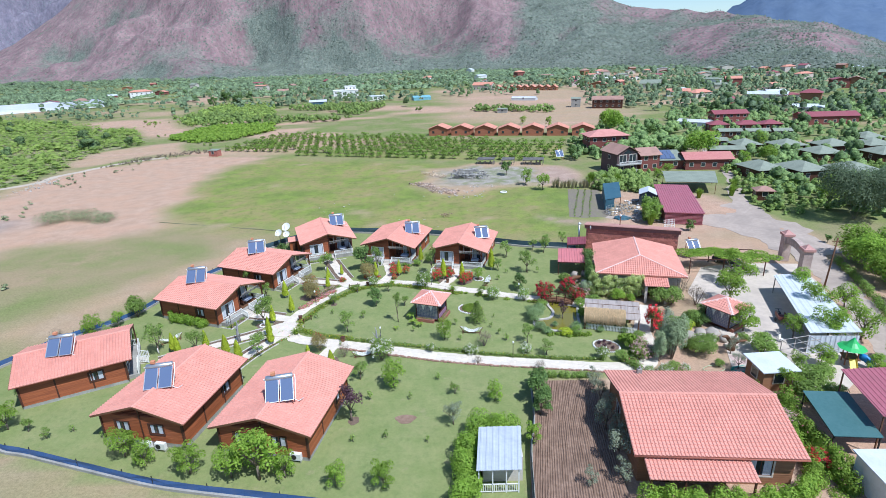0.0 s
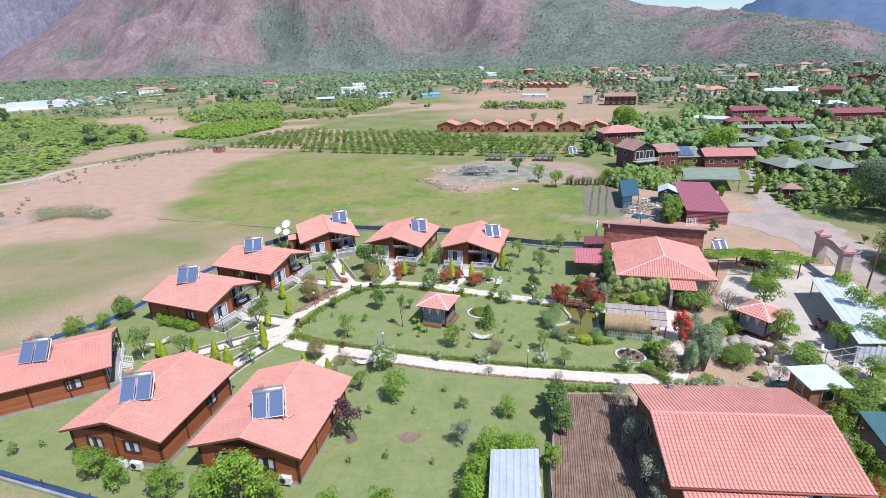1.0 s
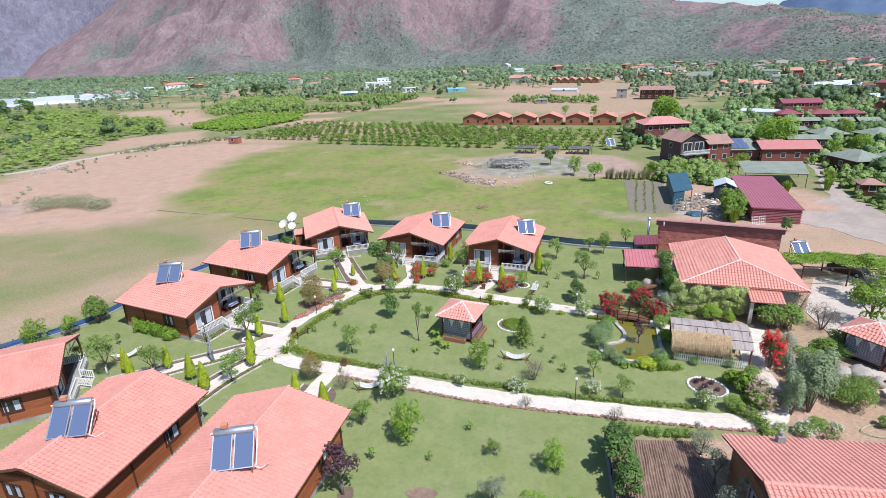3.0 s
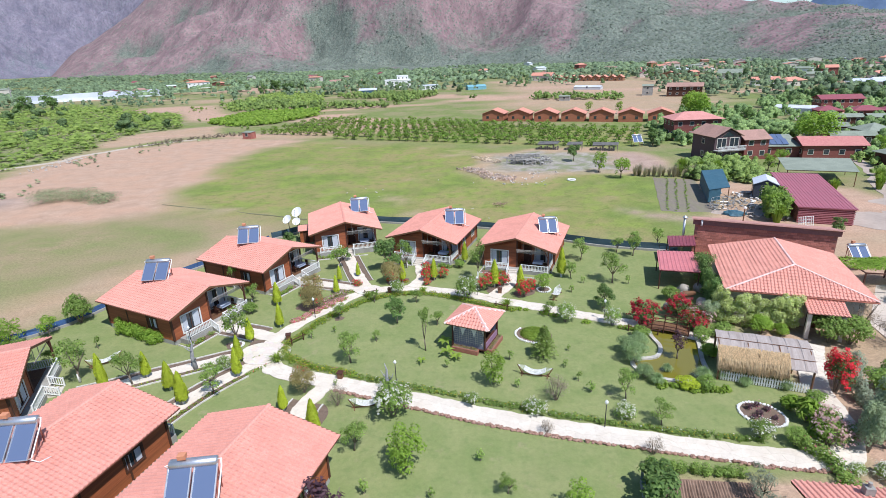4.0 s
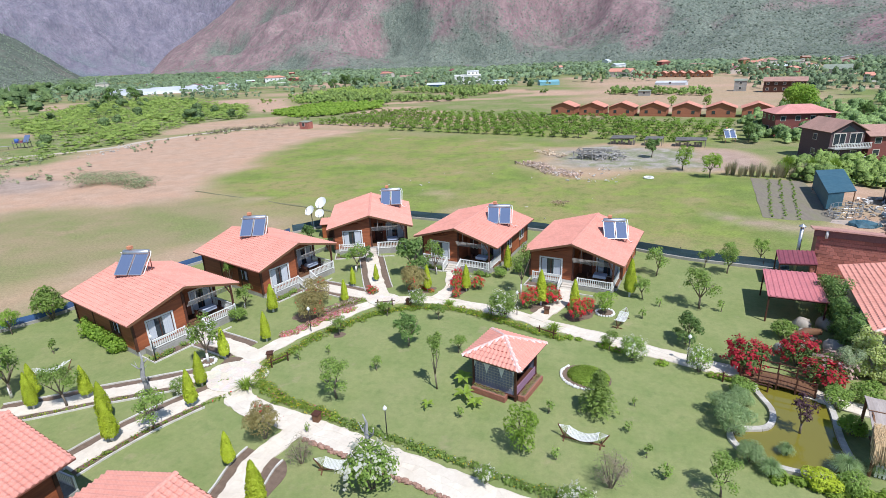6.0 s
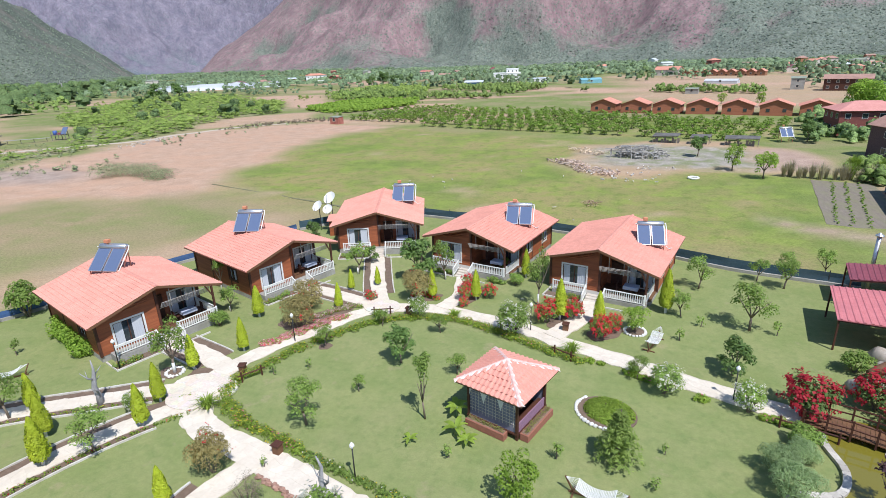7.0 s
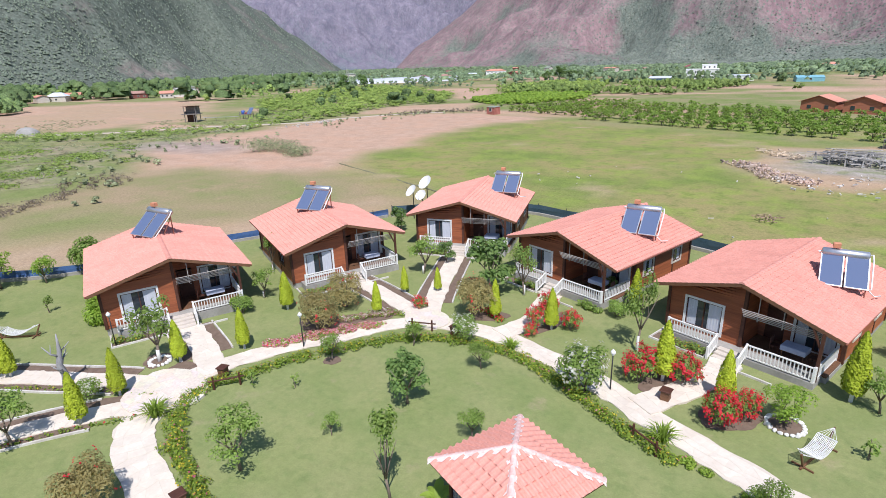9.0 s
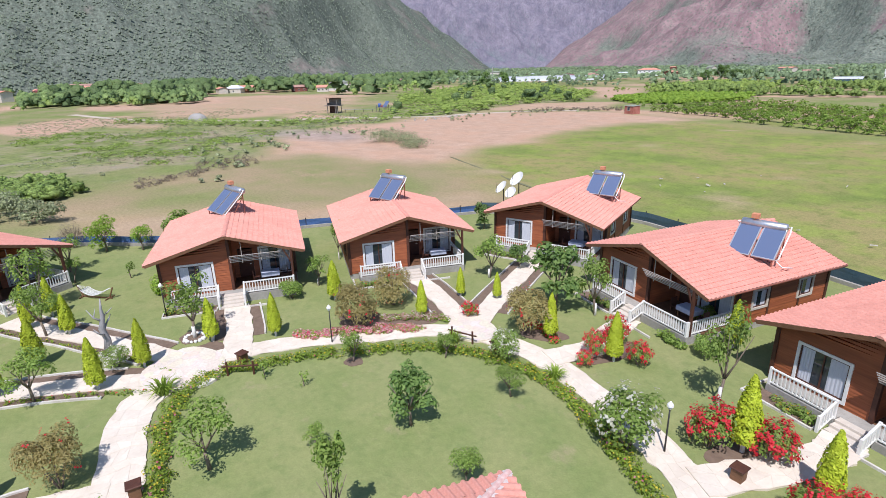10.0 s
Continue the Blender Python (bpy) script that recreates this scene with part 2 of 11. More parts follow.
    def mesh(self, name, material, smooth=False):
        me = bpy.data.meshes.new(name)
        me.from_pydata(self.v, [], self.f)
        if material:
            me.materials.append(material)
        if smooth:
            me.polygons.foreach_set("use_smooth", [True] * len(me.polygons))
        me.update()
        return me


def part(name, shape, material, parent=None, label="", smooth=False):
    """One mesh object, under a thing or a part of it."""
    ob = new(name, shape.mesh(name, material, smooth) if isinstance(shape, Shape) else shape)
    if parent:
        ob.parent = parent
    if label:
        ob["label"] = label
    return ob


def thing(name, m, label, category, group=""):
    ob = new(name)
    ob.matrix_basis = m
    ob.empty_display_size = 0.2
    return tagged(ob, label, category, group)


def structure(name, shape, material, label, smooth=False, kind="structure"):
    ob = part(name, shape, material, None, "", smooth)
    return tagged(ob, label, "", "", kind)


# roof tiles: one roll tile, 20 triangles, low end on the origin side of +y
def tile_verts(w=0.30, l=0.40, roll=0.075, lift=0.05, t=0.02):
    prof = [(0.0, 0.0), (0.05, roll * 0.8), (0.10, roll), (0.15, roll * 0.8), (0.20, 0.004), (w + 0.004, 0.0)]
    vs = [(x, 0.0, z + lift) for x, z in prof] + [(x, l, z) for x, z in prof] + [(x, 0.004, -t) for x, z in prof]
    fs = [(i, i + 1, i + 7, i + 6) for i in range(5)] + [(12 + i, 13 + i, i + 1, i) for i in range(5)]
    return vs, fs


TILE_V, TILE_F = tile_verts()
TILE_MESH = Shape().add(TILE_V, TILE_F).mesh("tile", M_TILE)


def slope_tiles(parent, low_a, low_b, high_b, high_a, pick, joined_name="tile_field", exposure=0.34, pw=0.30):
    """Covers a slope (a quad, low edge a-b seen from outside with up to its left hand) in tiles.
    Those for which pick(place) holds become objects under parent; the others join into one mesh."""
    la, lb, hb, ha = (Vector(p) for p in (low_a, low_b, high_b, high_a))
    ex = (lb - la).normalized()
    up = (ha - la) - ex * (ha - la).dot(ex)
    n_rows = max(1, int(round(up.length / exposure)))
    ey = up.normalized()
    ez = ex.cross(ey)
    rest = Shape()
    step = up.length / n_rows
    for r in range(n_rows):
        u = (r + 0.5) / n_rows
        s0 = (la.lerp(ha, u) - la).dot(ex)
        s1 = (lb.lerp(hb, u) - la).dot(ex)
        n = max(1, int(round((s1 - s0) / pw)))
        k = (s1 - s0) / n / 0.30 + 0.01
        for c in range(n):
            o = la + ex * (s0 + c * (s1 - s0) / n) + ey * (r * step - 0.03) + ez * 0.012
            m = Matrix(((ex.x * k, ey.x, ez.x, o.x), (ex.y * k, ey.y, ez.y, o.y), (ex.z * k, ey.z, ez.z, o.z), (0, 0, 0, 1)))
            if pick(o):
                t = new("tile", TILE_MESH)
                t.parent = parent
                t.matrix_basis = m
            else:
                rest.add([m @ Vector(v) for v in TILE_V], TILE_F)
    if rest.v:
        tagged(part(joined_name, rest, M_TILE, parent), kind="stuff")


def ridge_caps(name, p, q, parent, r=0.12, step=0.36, material=None):
    """Half-round cap tiles laid along a ridge or hip, each its own piece on one mesh."""
    p, q = Vector(p), Vector(q)
    d = q - p
    n = max(1, int(d.length / step))
    e = d.normalized()
    s = e.cross(Vector((0, 0, 1))).normalized()
    u = s.cross(e)
    sh = Shape()
    vs = []
    for k0, rr in ((0.0, r * 1.08), (d.length * 1.12 / n, r * 0.92)):
        for k in range(7):
            an = math.pi * k / 6
            vs.append((k0, -math.cos(an) * rr * 1.15, math.sin(an) * rr * 0.8))
    sh.add(vs, [(k, k + 7, k + 8, k + 1) for k in range(6)] + [tuple(range(7)), tuple(range(7, 14))[::-1]])
    me = sh.mesh(name, material or M_RIDGE)
    for i in range(n):
        o = p + d * (i / n)
        c = new(name, me)
        c.parent = parent
        c.matrix_basis = Matrix(((e.x, -s.x, u.x, o.x), (e.y, -s.y, u.y, o.y), (e.z, -s.z, u.z, o.z), (0, 0, 0, 1)))

# ---- ground: one sheet to the horizon, with its fields ----
LAWN = [(-43.5, 40.8), (-30, 36.8), (-14, 33.6), (0, 31), (5.8, 30.2), (7.6, 42), (8.6, 49.8), (21, 50.2), (22.6, 53), (23.0, 58), (21, 69), (22.6, 84), (19.8, 90), (12, 92.5), (-3, 99.8), (-18, 103), (-27, 102.5), (-34, 96), (-42, 79.5), (-51, 61.5), (-54, 56), (-50, 46)]
EAST = [(6, 24), (50, 20), (58, 60), (66, 78), (66, 100), (63, 122), (38, 131), (34, 106), (31, 101), (27, 94), (24, 89), (21, 66), (23, 55), (21, 50), (9, 50)]
MEADOW = [(-64.5, 114.5), (-70, 130), (-73, 150), (-73.5, 176), (-64, 195), (-35, 184), (-5.5, 173), (35, 157), (33, 132), (29, 104), (26, 95), (20, 91), (-3, 98), (-18, 102), (-30, 103)]
BARE = [(-61, 111), (-74, 103), (-91, 95), (-114, 100), (-124, 116), (-126, 140), (-132, 165), (-128, 180), (-105, 201), (-92, 207), (-64, 196), (-74, 176), (-73, 150), (-70, 130)]
STRIP = [(-348, 122), (-332, 230), (-250, 205), (-174, 149), (-180, 120), (-209, 96)]
TANPATCH = [(-221, 75), (-232, 94), (-177, 86), (-190, 77)]
FENCESIDE = [(-66, 60), (-52, 62), (-43, 80), (-35, 97), (-41, 98), (-50, 82), (-60, 69)]
WEST_TAN = [(-206, 332), (-218, 359), (-179, 354), (-146, 299), (-128, 276), (-137, 262), (-152, 270), (-179, 308)]
WEST_STRIP = [(-136, 188), (-146, 202), (-148, 220), (-135, 237), (-120, 244), (-107, 217), (-120, 207), (-124, 193)]
NORTH_TAN = [(-4, 300), (40, 246), (66, 250), (106, 300), (132, 500), (56, 560), (-6, 474), (0, 380)]
YARD = [(-9, 143), (-2, 132), (6, 131), (12, 137), (30, 135), (37, 150), (36, 164), (9, 172), (-5, 164), (-5, 150)]
DRYL = [(-40, 78), (-31, 103), (-64, 114), (-90, 104), (-92, 88), (-70, 62), (-52, 58)]

DENSE = [(-134, 157), (-133, 169), (-134, 185), (-141, 196), (-144, 211), (-145, 227), (-134, 237), (-142, 252), (-165, 291), (-189, 302), (-228, 338), (-268, 366), (-303, 384), (-310, 330), (-240, 222), (-178, 182), (-158, 168), (-146, 150)]
LIME = [(-131, 254), (-109, 238), (-97, 245), (-87, 274), (-95, 301), (-124, 299), (-131, 273)]
WEST_WEEDS = [(-157, 55), (-176, 69), (-158, 84), (-150, 101), (-131, 111), (-116, 105), (-98, 94), (-92, 78), (-86, 60), (-100, 50), (-127, 50)]
TRACK_WEEDS = [(-206, 88), (-166, 112), (-150, 134), (-136, 158), (-131, 152), (-134, 132), (-138, 116), (-160, 100), (-200, 82)]


def poly_dist(px, py, poly):
    """Signed distance to a polygon, above nought inside (numpy)."""
    d = np.full(px.shape, 1e9)
    inside = np.zeros(px.shape, bool)
    n = len(poly)
    for i in range(n):
        (ax, ay), (bx, by) = poly[i], poly[(i + 1) % n]
        ex, ey = bx - ax, by - ay
        t = np.clip(((px - ax) * ex + (py - ay) * ey) / (ex * ex + ey * ey), 0, 1)
        d = np.minimum(d, np.hypot(px - ax - t * ex, py - ay - t * ey))
        cross = ((ay > py) != (by > py)) & (px < (bx - ax) * (py - ay) / ((by - ay) if by != ay else 1e-9) + ax)
        inside ^= cross
    return np.where(inside, d, -d)


_rng = np.random.RandomState(4)
_WAVES = [(_rng.uniform(0, 6.28), _rng.uniform(0, 6.28), _rng.uniform(0.6, 1.6)) for _ in range(10)]


def wobble(px, py, scale):
    """Smooth pseudo-noise about -1..1."""
    s = np.zeros(np.shape(px))
    for i, (ph, an, f) in enumerate(_WAVES):
        s = s + np.sin((px * math.cos(an) + py * math.sin(an)) * f * (1 + 0.35 * (i % 4)) / scale + ph + 1.7 * np.sin((px * math.sin(an) - py * math.cos(an)) * f / scale + ph * 2))
    return s / 4.5


def _axis(lo, hi, step, far_lo, far_hi):
    mid = np.arange(lo, hi + step, step)
    left = lo - np.cumsum(step * 1.16 ** np.arange(1, 60))
    right = hi + np.cumsum(step * 1.16 ** np.arange(1, 60))
    return np.concatenate([[far_lo], left[left > far_lo][::-1], mid, right[right < far_hi], [far_hi]])


gx, gy = _axis(-180, 110, 1.9, -4600, 4600), _axis(-10, 270, 1.9, -4600, 4600)
GX, GY = np.meshgrid(gx, gy)
W6, W2 = wobble(GX, GY, 6.0), wobble(GX, GY, 2.2)
W40 = wobble(GX, GY * 1.9, 26.0)
soft = lambda d, w: np.clip(d / w + 0.5, 0, 1)
lawn_m = soft(poly_dist(GX, GY, LAWN), 1.0)
east_m = soft(poly_dist(GX, GY, EAST) + 1.5 * W6, 3.0) * (1 - lawn_m)
mead_m = soft(poly_dist(GX, GY, MEADOW) + 2.6 * W6, 11.0) * (1 - lawn_m)
mead_m = np.maximum(mead_m, 0.85 * soft(poly_dist(GX, GY, [(-90, 210), (-57, 198.5), (-6, 178.5), (37, 170), (44, 200), (-8, 229), (-78, 252)]) + 2 * W6, 6.0))
bare_m = soft(poly_dist(GX, GY, BARE) + 2.8 * W6 + 1.2 * W2, 8.0)
strip_m = soft(poly_dist(GX, GY, STRIP) + 8 * W6, 14.0) * 0.8
tan_m = soft(poly_dist(GX, GY, TANPATCH) + 2 * W6, 5.0)
west_m = np.maximum(np.maximum(soft(poly_dist(GX, GY, WEST_TAN) + 3 * W6, 8.0), 0.85 * soft(poly_dist(GX, GY, WEST_STRIP) + 2 * W6, 5.0)), 0.75 * soft(poly_dist(GX, GY, NORTH_TAN) + 10 * W40, 30.0))
fence_m = soft(poly_dist(GX, GY, FENCESIDE) + 2.5 * W6, 6.0) * 0.75
yard_m = soft(poly_dist(GX, GY, YARD) + 3.0 * W6, 4.0)
dry_m = soft(poly_dist(GX, GY, DRYL) + 3.0 * W6, 9.0)
far_d = np.hypot(GX, GY - 60)
# beyond the near fields: strips of bare ground between green ones
open_m = np.clip((W40 - 0.12) * 2.5, 0, 1) * np.clip((far_d - 120) / 60, 0, 1)
open_m *= 1 - np.clip((far_d - 700) / 300, 0, 1)
bare = np.clip(np.maximum(np.maximum(np.maximum(np.maximum(np.maximum(np.maximum(bare_m, yard_m * 0.8), np.maximum(strip_m, west_m)), tan_m), fence_m), open_m), east_m * np.clip(0.92 + 0.3 * W6, 0, 1)) + np.where(GY < 42, 0.35 * (1 - lawn_m) * (1 + W6), 0), 0, 1) * (1 - lawn_m)
dry = np.clip(dry_m * (0.72 + 0.45 * W6 + 0.2 * W2), 0, 1) * (1 - lawn_m) * (1 - bare)
GZ = 0.05 * W6 * (1 - lawn_m) + 0.0 * GX
nx, ny = len(gx), len(gy)
ground_me = bpy.data.meshes.new("ground")
idx = np.arange(nx * ny).reshape(ny, nx)
quads = np.stack([idx[:-1, :-1], idx[:-1, 1:], idx[1:, 1:], idx[1:, :-1]], -1).reshape(-1, 4)
ground_me.from_pydata(np.stack([GX, GY, GZ], -1).reshape(-1, 3).tolist(), [], quads.tolist())
ash_m = soft(poly_dist(GX, GY, [(-3, 143), (12, 139), (27, 141), (27, 161), (10, 166), (-2, 160)]) + 2.2 * W2, 6.0)
spill_m = soft(poly_dist(GX, GY, [(19.5, 110.5), (23, 106.8), (31, 105.2), (33, 102.5), (26, 103.4), (21, 106.5)]) + 0.6 * W2, 2.6)
pink_m = soft(poly_dist(GX, GY, [(27, 141), (37, 139), (36, 160), (28, 161)]) + 1.6 * W2, 4.0)
scuff_m = np.clip(1.6 * W6 + 0.8 * W2 - 1.15, 0, 1) * mead_m * (1 - lawn_m)
ruin_m = soft(poly_dist(GX, GY, [(-128, 103), (-98, 112), (-96, 119), (-116, 124), (-131, 116)]) + 2.0 * W2, 7.0)
weeds_m = np.clip(np.maximum(np.maximum(soft(poly_dist(GX, GY, DENSE) + 2 * W6, 6.0), soft(poly_dist(GX, GY, LIME) + 2 * W6, 5.0)), np.maximum(soft(poly_dist(GX, GY, WEST_WEEDS) + 4.0 * W6 + 1.5 * W2, 9.0), soft(poly_dist(GX, GY, TRACK_WEEDS) + 1.5 * W2, 4.0))) * (0.85 + 0.3 * W2), 0, 1)
ground_me.attributes.new("weeds", "FLOAT", "POINT").data.foreach_set("value", weeds_m.reshape(-1).astype(np.float32))
yards = ground_me.color_attributes.new("yards", "FLOAT_COLOR", "POINT")
yards.data.foreach_set("color", np.stack([ash_m, np.maximum(pink_m, spill_m), scuff_m, np.clip(ruin_m, 0, 1)], -1).reshape(-1).astype(np.float32))
att = ground_me.color_attributes.new("fields", "FLOAT_COLOR", "POINT")
att.data.foreach_set("color", np.stack([bare, lawn_m, mead_m, dry], -1).reshape(-1).astype(np.float32))


def ground_material():
    m, nt, out = _nodes("ground_soil_and_grass")
    v = _vec(nt)
    a = nt.nodes.new("ShaderNodeAttribute")
    a.attribute_name = "fields"
    sep = nt.nodes.new("ShaderNodeSeparateColor")
    nt.links.new(a.outputs["Color"], sep.inputs[0])
    n_fine, n_mid, n_big = _noise(nt, v, 3.2, 7, 0.7), _noise(nt, v, 0.35, 5, 0.6), _noise(nt, v, 0.06, 4, 0.55)
    b = nt.nodes.new("ShaderNodeAttribute")
    b.attribute_name = "yards"
    sep2 = nt.nodes.new("ShaderNodeSeparateColor")
    nt.links.new(b.outputs["Color"], sep2.inputs[0])
    n_tuft = _noise(nt, v, 0.22, 6, 0.62)
    wild = _mix(nt, _ramp(nt, n_mid, [(0.35, (0, 0, 0)), (0.65, (1, 1, 1))]), (0.225, 0.245, 0.09), (0.165, 0.21, 0.065))
    wild = _mix(nt, _ramp(nt, n_big, [(0.45, (0, 0, 0)), (0.6, (0.7,) * 3)]), wild, (0.295, 0.245, 0.14))
    dry_c = _mix(nt, _ramp(nt, n_mid, [(0.36, (0, 0, 0)), (0.64, (1, 1, 1))]), (0.240, 0.235, 0.104), (0.318, 0.252, 0.144))
    dry_c = _mix(nt, _ramp(nt, n_big, [(0.43, (0, 0, 0)), (0.58, (0.8,) * 3)]), dry_c, (0.345, 0.255, 0.158))
    dirt = _mix(nt, _ramp(nt, n_mid, [(0.3, (0, 0, 0)), (0.7, (1, 1, 1))]), (0.405, 0.268, 0.187), (0.515, 0.356, 0.26))
    dirt = _mix(nt, _ramp(nt, _noise(nt, v, 0.14, 5, 0.6), [(0.44, (0, 0, 0)), (0.62, (0.7,) * 3)]), dirt, (0.50, 0.315, 0.215))
    dirt = _mix(nt, _ramp(nt, _noise(nt, v, 0.9, 6, 0.7), [(0.62, (0, 0, 0)), (0.74, (0.4,) * 3)]), dirt, (0.33, 0.245, 0.155))
    lawn_c = _mix(nt, _ramp(nt, n_mid, [(0.35, (0, 0, 0)), (0.68, (1, 1, 1))]), (0.206, 0.246, 0.089), (0.266, 0.282, 0.117))
    lawn_c = _mix(nt, _ramp(nt, _noise(nt, v, 0.16, 4), [(0.50, (0, 0, 0)), (0.72, (0.5,) * 3)]), lawn_c, (0.282, 0.276, 0.130))
    lawn_c = _mix(nt, _ramp(nt, _noise(nt, v, 0.42, 5, 0.65), [(0.61, (0, 0, 0)), (0.76, (0.7,) * 3)]), lawn_c, (0.36, 0.29, 0.185))
    lawn_c = _mix(nt, _ramp(nt, _noise(nt, v, 1.3, 6, 0.7), [(0.50, (0, 0, 0)), (0.70, (0.55,) * 3)]), lawn_c, (0.150, 0.205, 0.070))
    mead_c = _mix(nt, _ramp(nt, n_big, [(0.37, (0, 0, 0)), (0.57, (1, 1, 1))]), (0.176, 0.220, 0.058), (0.290, 0.250, 0.104))
    mead_c = _mix(nt, _ramp(nt, n_tuft, [(0.46, (0, 0, 0)), (0.62, (0.75,) * 3)]), mead_c, (0.240, 0.296, 0.066))
    mead_c = _mix(nt, _ramp(nt, _noise(nt, v, 0.55, 6, 0.68), [(0.50, (0, 0, 0)), (0.66, (0.65,) * 3)]), mead_c, (0.135, 0.185, 0.045))
    mead_c = _mix(nt, sep2.outputs[2], mead_c, (0.36, 0.285, 0.165))
    ash = _mix(nt, _ramp(nt, n_mid, [(0.35, (0, 0, 0)), (0.65, (1, 1, 1))]), (0.27, 0.245, 0.20), (0.40, 0.36, 0.31))
    ash = _mix(nt, _ramp(nt, _noise(nt, v, 0.25, 5, 0.65), [(0.46, (0, 0, 0)), (0.58, (0.8,) * 3)]), ash, (0.21, 0.23, 0.11))
    pinke = _mix(nt, _ramp(nt, n_mid, [(0.35, (0, 0, 0)), (0.65, (1, 1, 1))]), (0.36, 0.25, 0.195), (0.44, 0.32, 0.255))
    ruin = _mix(nt, _ramp(nt, n_tuft, [(0.38, (0, 0, 0)), (0.6, (1, 1, 1))]), (0.25, 0.205, 0.18), (0.40, 0.325, 0.28))
    c = _mix(nt, a.outputs["Alpha"], wild, dry_c)
    c = _mix(nt, sep.outputs[2], c, mead_c)
    c = _mix(nt, sep.outputs[0], c, dirt)
    w_at = nt.nodes.new("ShaderNodeAttribute")
    w_at.attribute_name = "weeds"
    weeds = _mix(nt, _ramp(nt, _noise(nt, v, 0.5, 6, 0.68), [(0.38, (0, 0, 0)), (0.62, (1, 1, 1))]), (0.115, 0.150, 0.052), (0.245, 0.275, 0.098))
    weeds = _mix(nt, _ramp(nt, _noise(nt, v, 0.085, 5, 0.62), [(0.47, (0, 0, 0)), (0.58, (0.8,) * 3)]), weeds, (0.335, 0.275, 0.19))
    weeds = _mix(nt, _ramp(nt, _noise(nt, v, 0.21, 5, 0.65), [(0.58, (0, 0, 0)), (0.68, (0.7,) * 3)]), weeds, (0.30, 0.265, 0.225))
    c = _mix(nt, w_at.outputs["Fac"], c, weeds)
    c = _mix(nt, sep2.outputs[0], c, ash)
    c = _mix(nt, sep2.outputs[1], c, pinke)
    c = _mix(nt, _math(nt, "MULTIPLY", b.outputs["Alpha"], 0.75), c, ruin)
    c = _mix(nt, sep.outputs[1], c, lawn_c)
    c = _mix(nt, 1.0, c, _ramp(nt, n_fine, [(0.37, (0.84,) * 3), (0.63, (1.13,) * 3)]), "MULTIPLY")
    c = _mix(nt, 1.0, c, _ramp(nt, _noise(nt, v, 13.0, 4, 0.7), [(0.36, (0.86,) * 3), (0.64, (1.13,) * 3)]), "MULTIPLY")
    c = _mix(nt, _math(nt, "MULTIPLY", sep.outputs[1], 0.55), c, lawn_c)
    p = nt.nodes.new("ShaderNodeBsdfPrincipled")
    p.inputs["Roughness"].default_value, p.inputs["Specular IOR Level"].default_value = 0.95, 0.1
    nt.links.new(c, p.inputs["Base Color"])
    nt.links.new(_bump(nt, n_fine, 0.55, 0.08), p.inputs["Normal"])
    nt.links.new(p.outputs[0], out.inputs[0])
    return m


def ragged(poly, amount=0.8, step=1.5, seed=0):
    """A polygon with uneven, wandering edges."""
    rn = random.Random(seed)
    res = []
    for (ax, ay), (bx, by) in zip(poly, poly[1:] + poly[:1]):
        n = max(1, int(math.hypot(bx - ax, by - ay) / step))
        for k in range(n):
            x, y = ax + (bx - ax) * k / n, ay + (by - ay) * k / n
            q = amount * float(wobble(x, y, 1.6))
            res.append((x + q + rn.uniform(-0.3, 0.3) * amount, y + q * 0.7 + rn.uniform(-0.3, 0.3) * amount))
    return res


ground_me.materials.append(ground_material())
tagged(new("ground", ground_me), "valley floor of mown lawn, meadow, ploughed strips and bare earth", kind="structure")


# ---- mountains round the valley: green foothill in the west, pink rocky range in the north, far range with haze painted lilac ----
def height_of(az, r, knots):
    az_k, base_k, rise_k = zip(*knots)
    base = np.interp(az, az_k, base_k) * (1 + 0.05 * np.sin(az * 0.13) + 0.03 * np.sin(az * 0.31 + 1))
    rise = np.interp(az, az_k, rise_k)
    run = np.clip(0.6 * base, 330, 850)
    top = (base + run) * np.tan(np.radians(rise)) + 33 * np.clip(rise, 0, 1)
    s = np.clip((r - base) / run, 0, 1.6)
    prof = np.where(s < 1, s * s * (1.75 - 0.75 * s), 1.0 - 0.3 * (s - 1))
    x, y = r * np.sin(np.radians(az)), r * np.cos(np.radians(az))
    n1 = np.abs(wobble(x, y, 210.0))
    n2 = np.abs(wobble(x + 300, y, 85.0))
    n3 = wobble(x, y + 90, 30.0)
    rough = (0.55 - n1) * 0.40 + (0.5 - n2) * 0.27 + (0.5 - np.abs(wobble(x, y + 500, 42.0))) * 0.09
    h = top * (prof + rough * np.clip(s * 1.5, 0, 1) * np.clip(1.35 - 1.35 * s, 0.02, 1)) + (n3 * 4.5) * np.clip(s * 3, 0, 1) * np.clip(rise, 0, 1)
    return np.where(s <= 0, -3.0, h - 3.0 * (1 - np.clip(s * 20, 0, 1)))


WEST = [(-180, 900, 4), (-130, 800, 7), (-100, 620, 10), (-92, 560, 11), (-80, 560, 11.5), (-70, 640, 11), (-62, 760, 10), (-57, 900, 7.5), (-52, 1050, 4.2), (-48, 1150, 1.2), (-45.5, 1200, 0.0)]
NORTH = [(-40.5, 1500, 0.0), (-37, 1450, 1.9), (-33, 1400, 4.6), (-29, 1330, 7.2), (-24, 1250, 10), (-16, 1200, 12.2), (-8, 1150, 12.5), (0, 1100, 11.5), (6, 1020, 8.6), (11, 980, 6.4), (14, 950, 5.2), (18, 910, 3.5), (24, 850, 2.7), (29, 800, 2.0), (34, 760, 1.0), (40, 720, 0.1), (52, 800, 1.5), (75, 900, 4), (130, 900, 4), (180, 900, 4)]
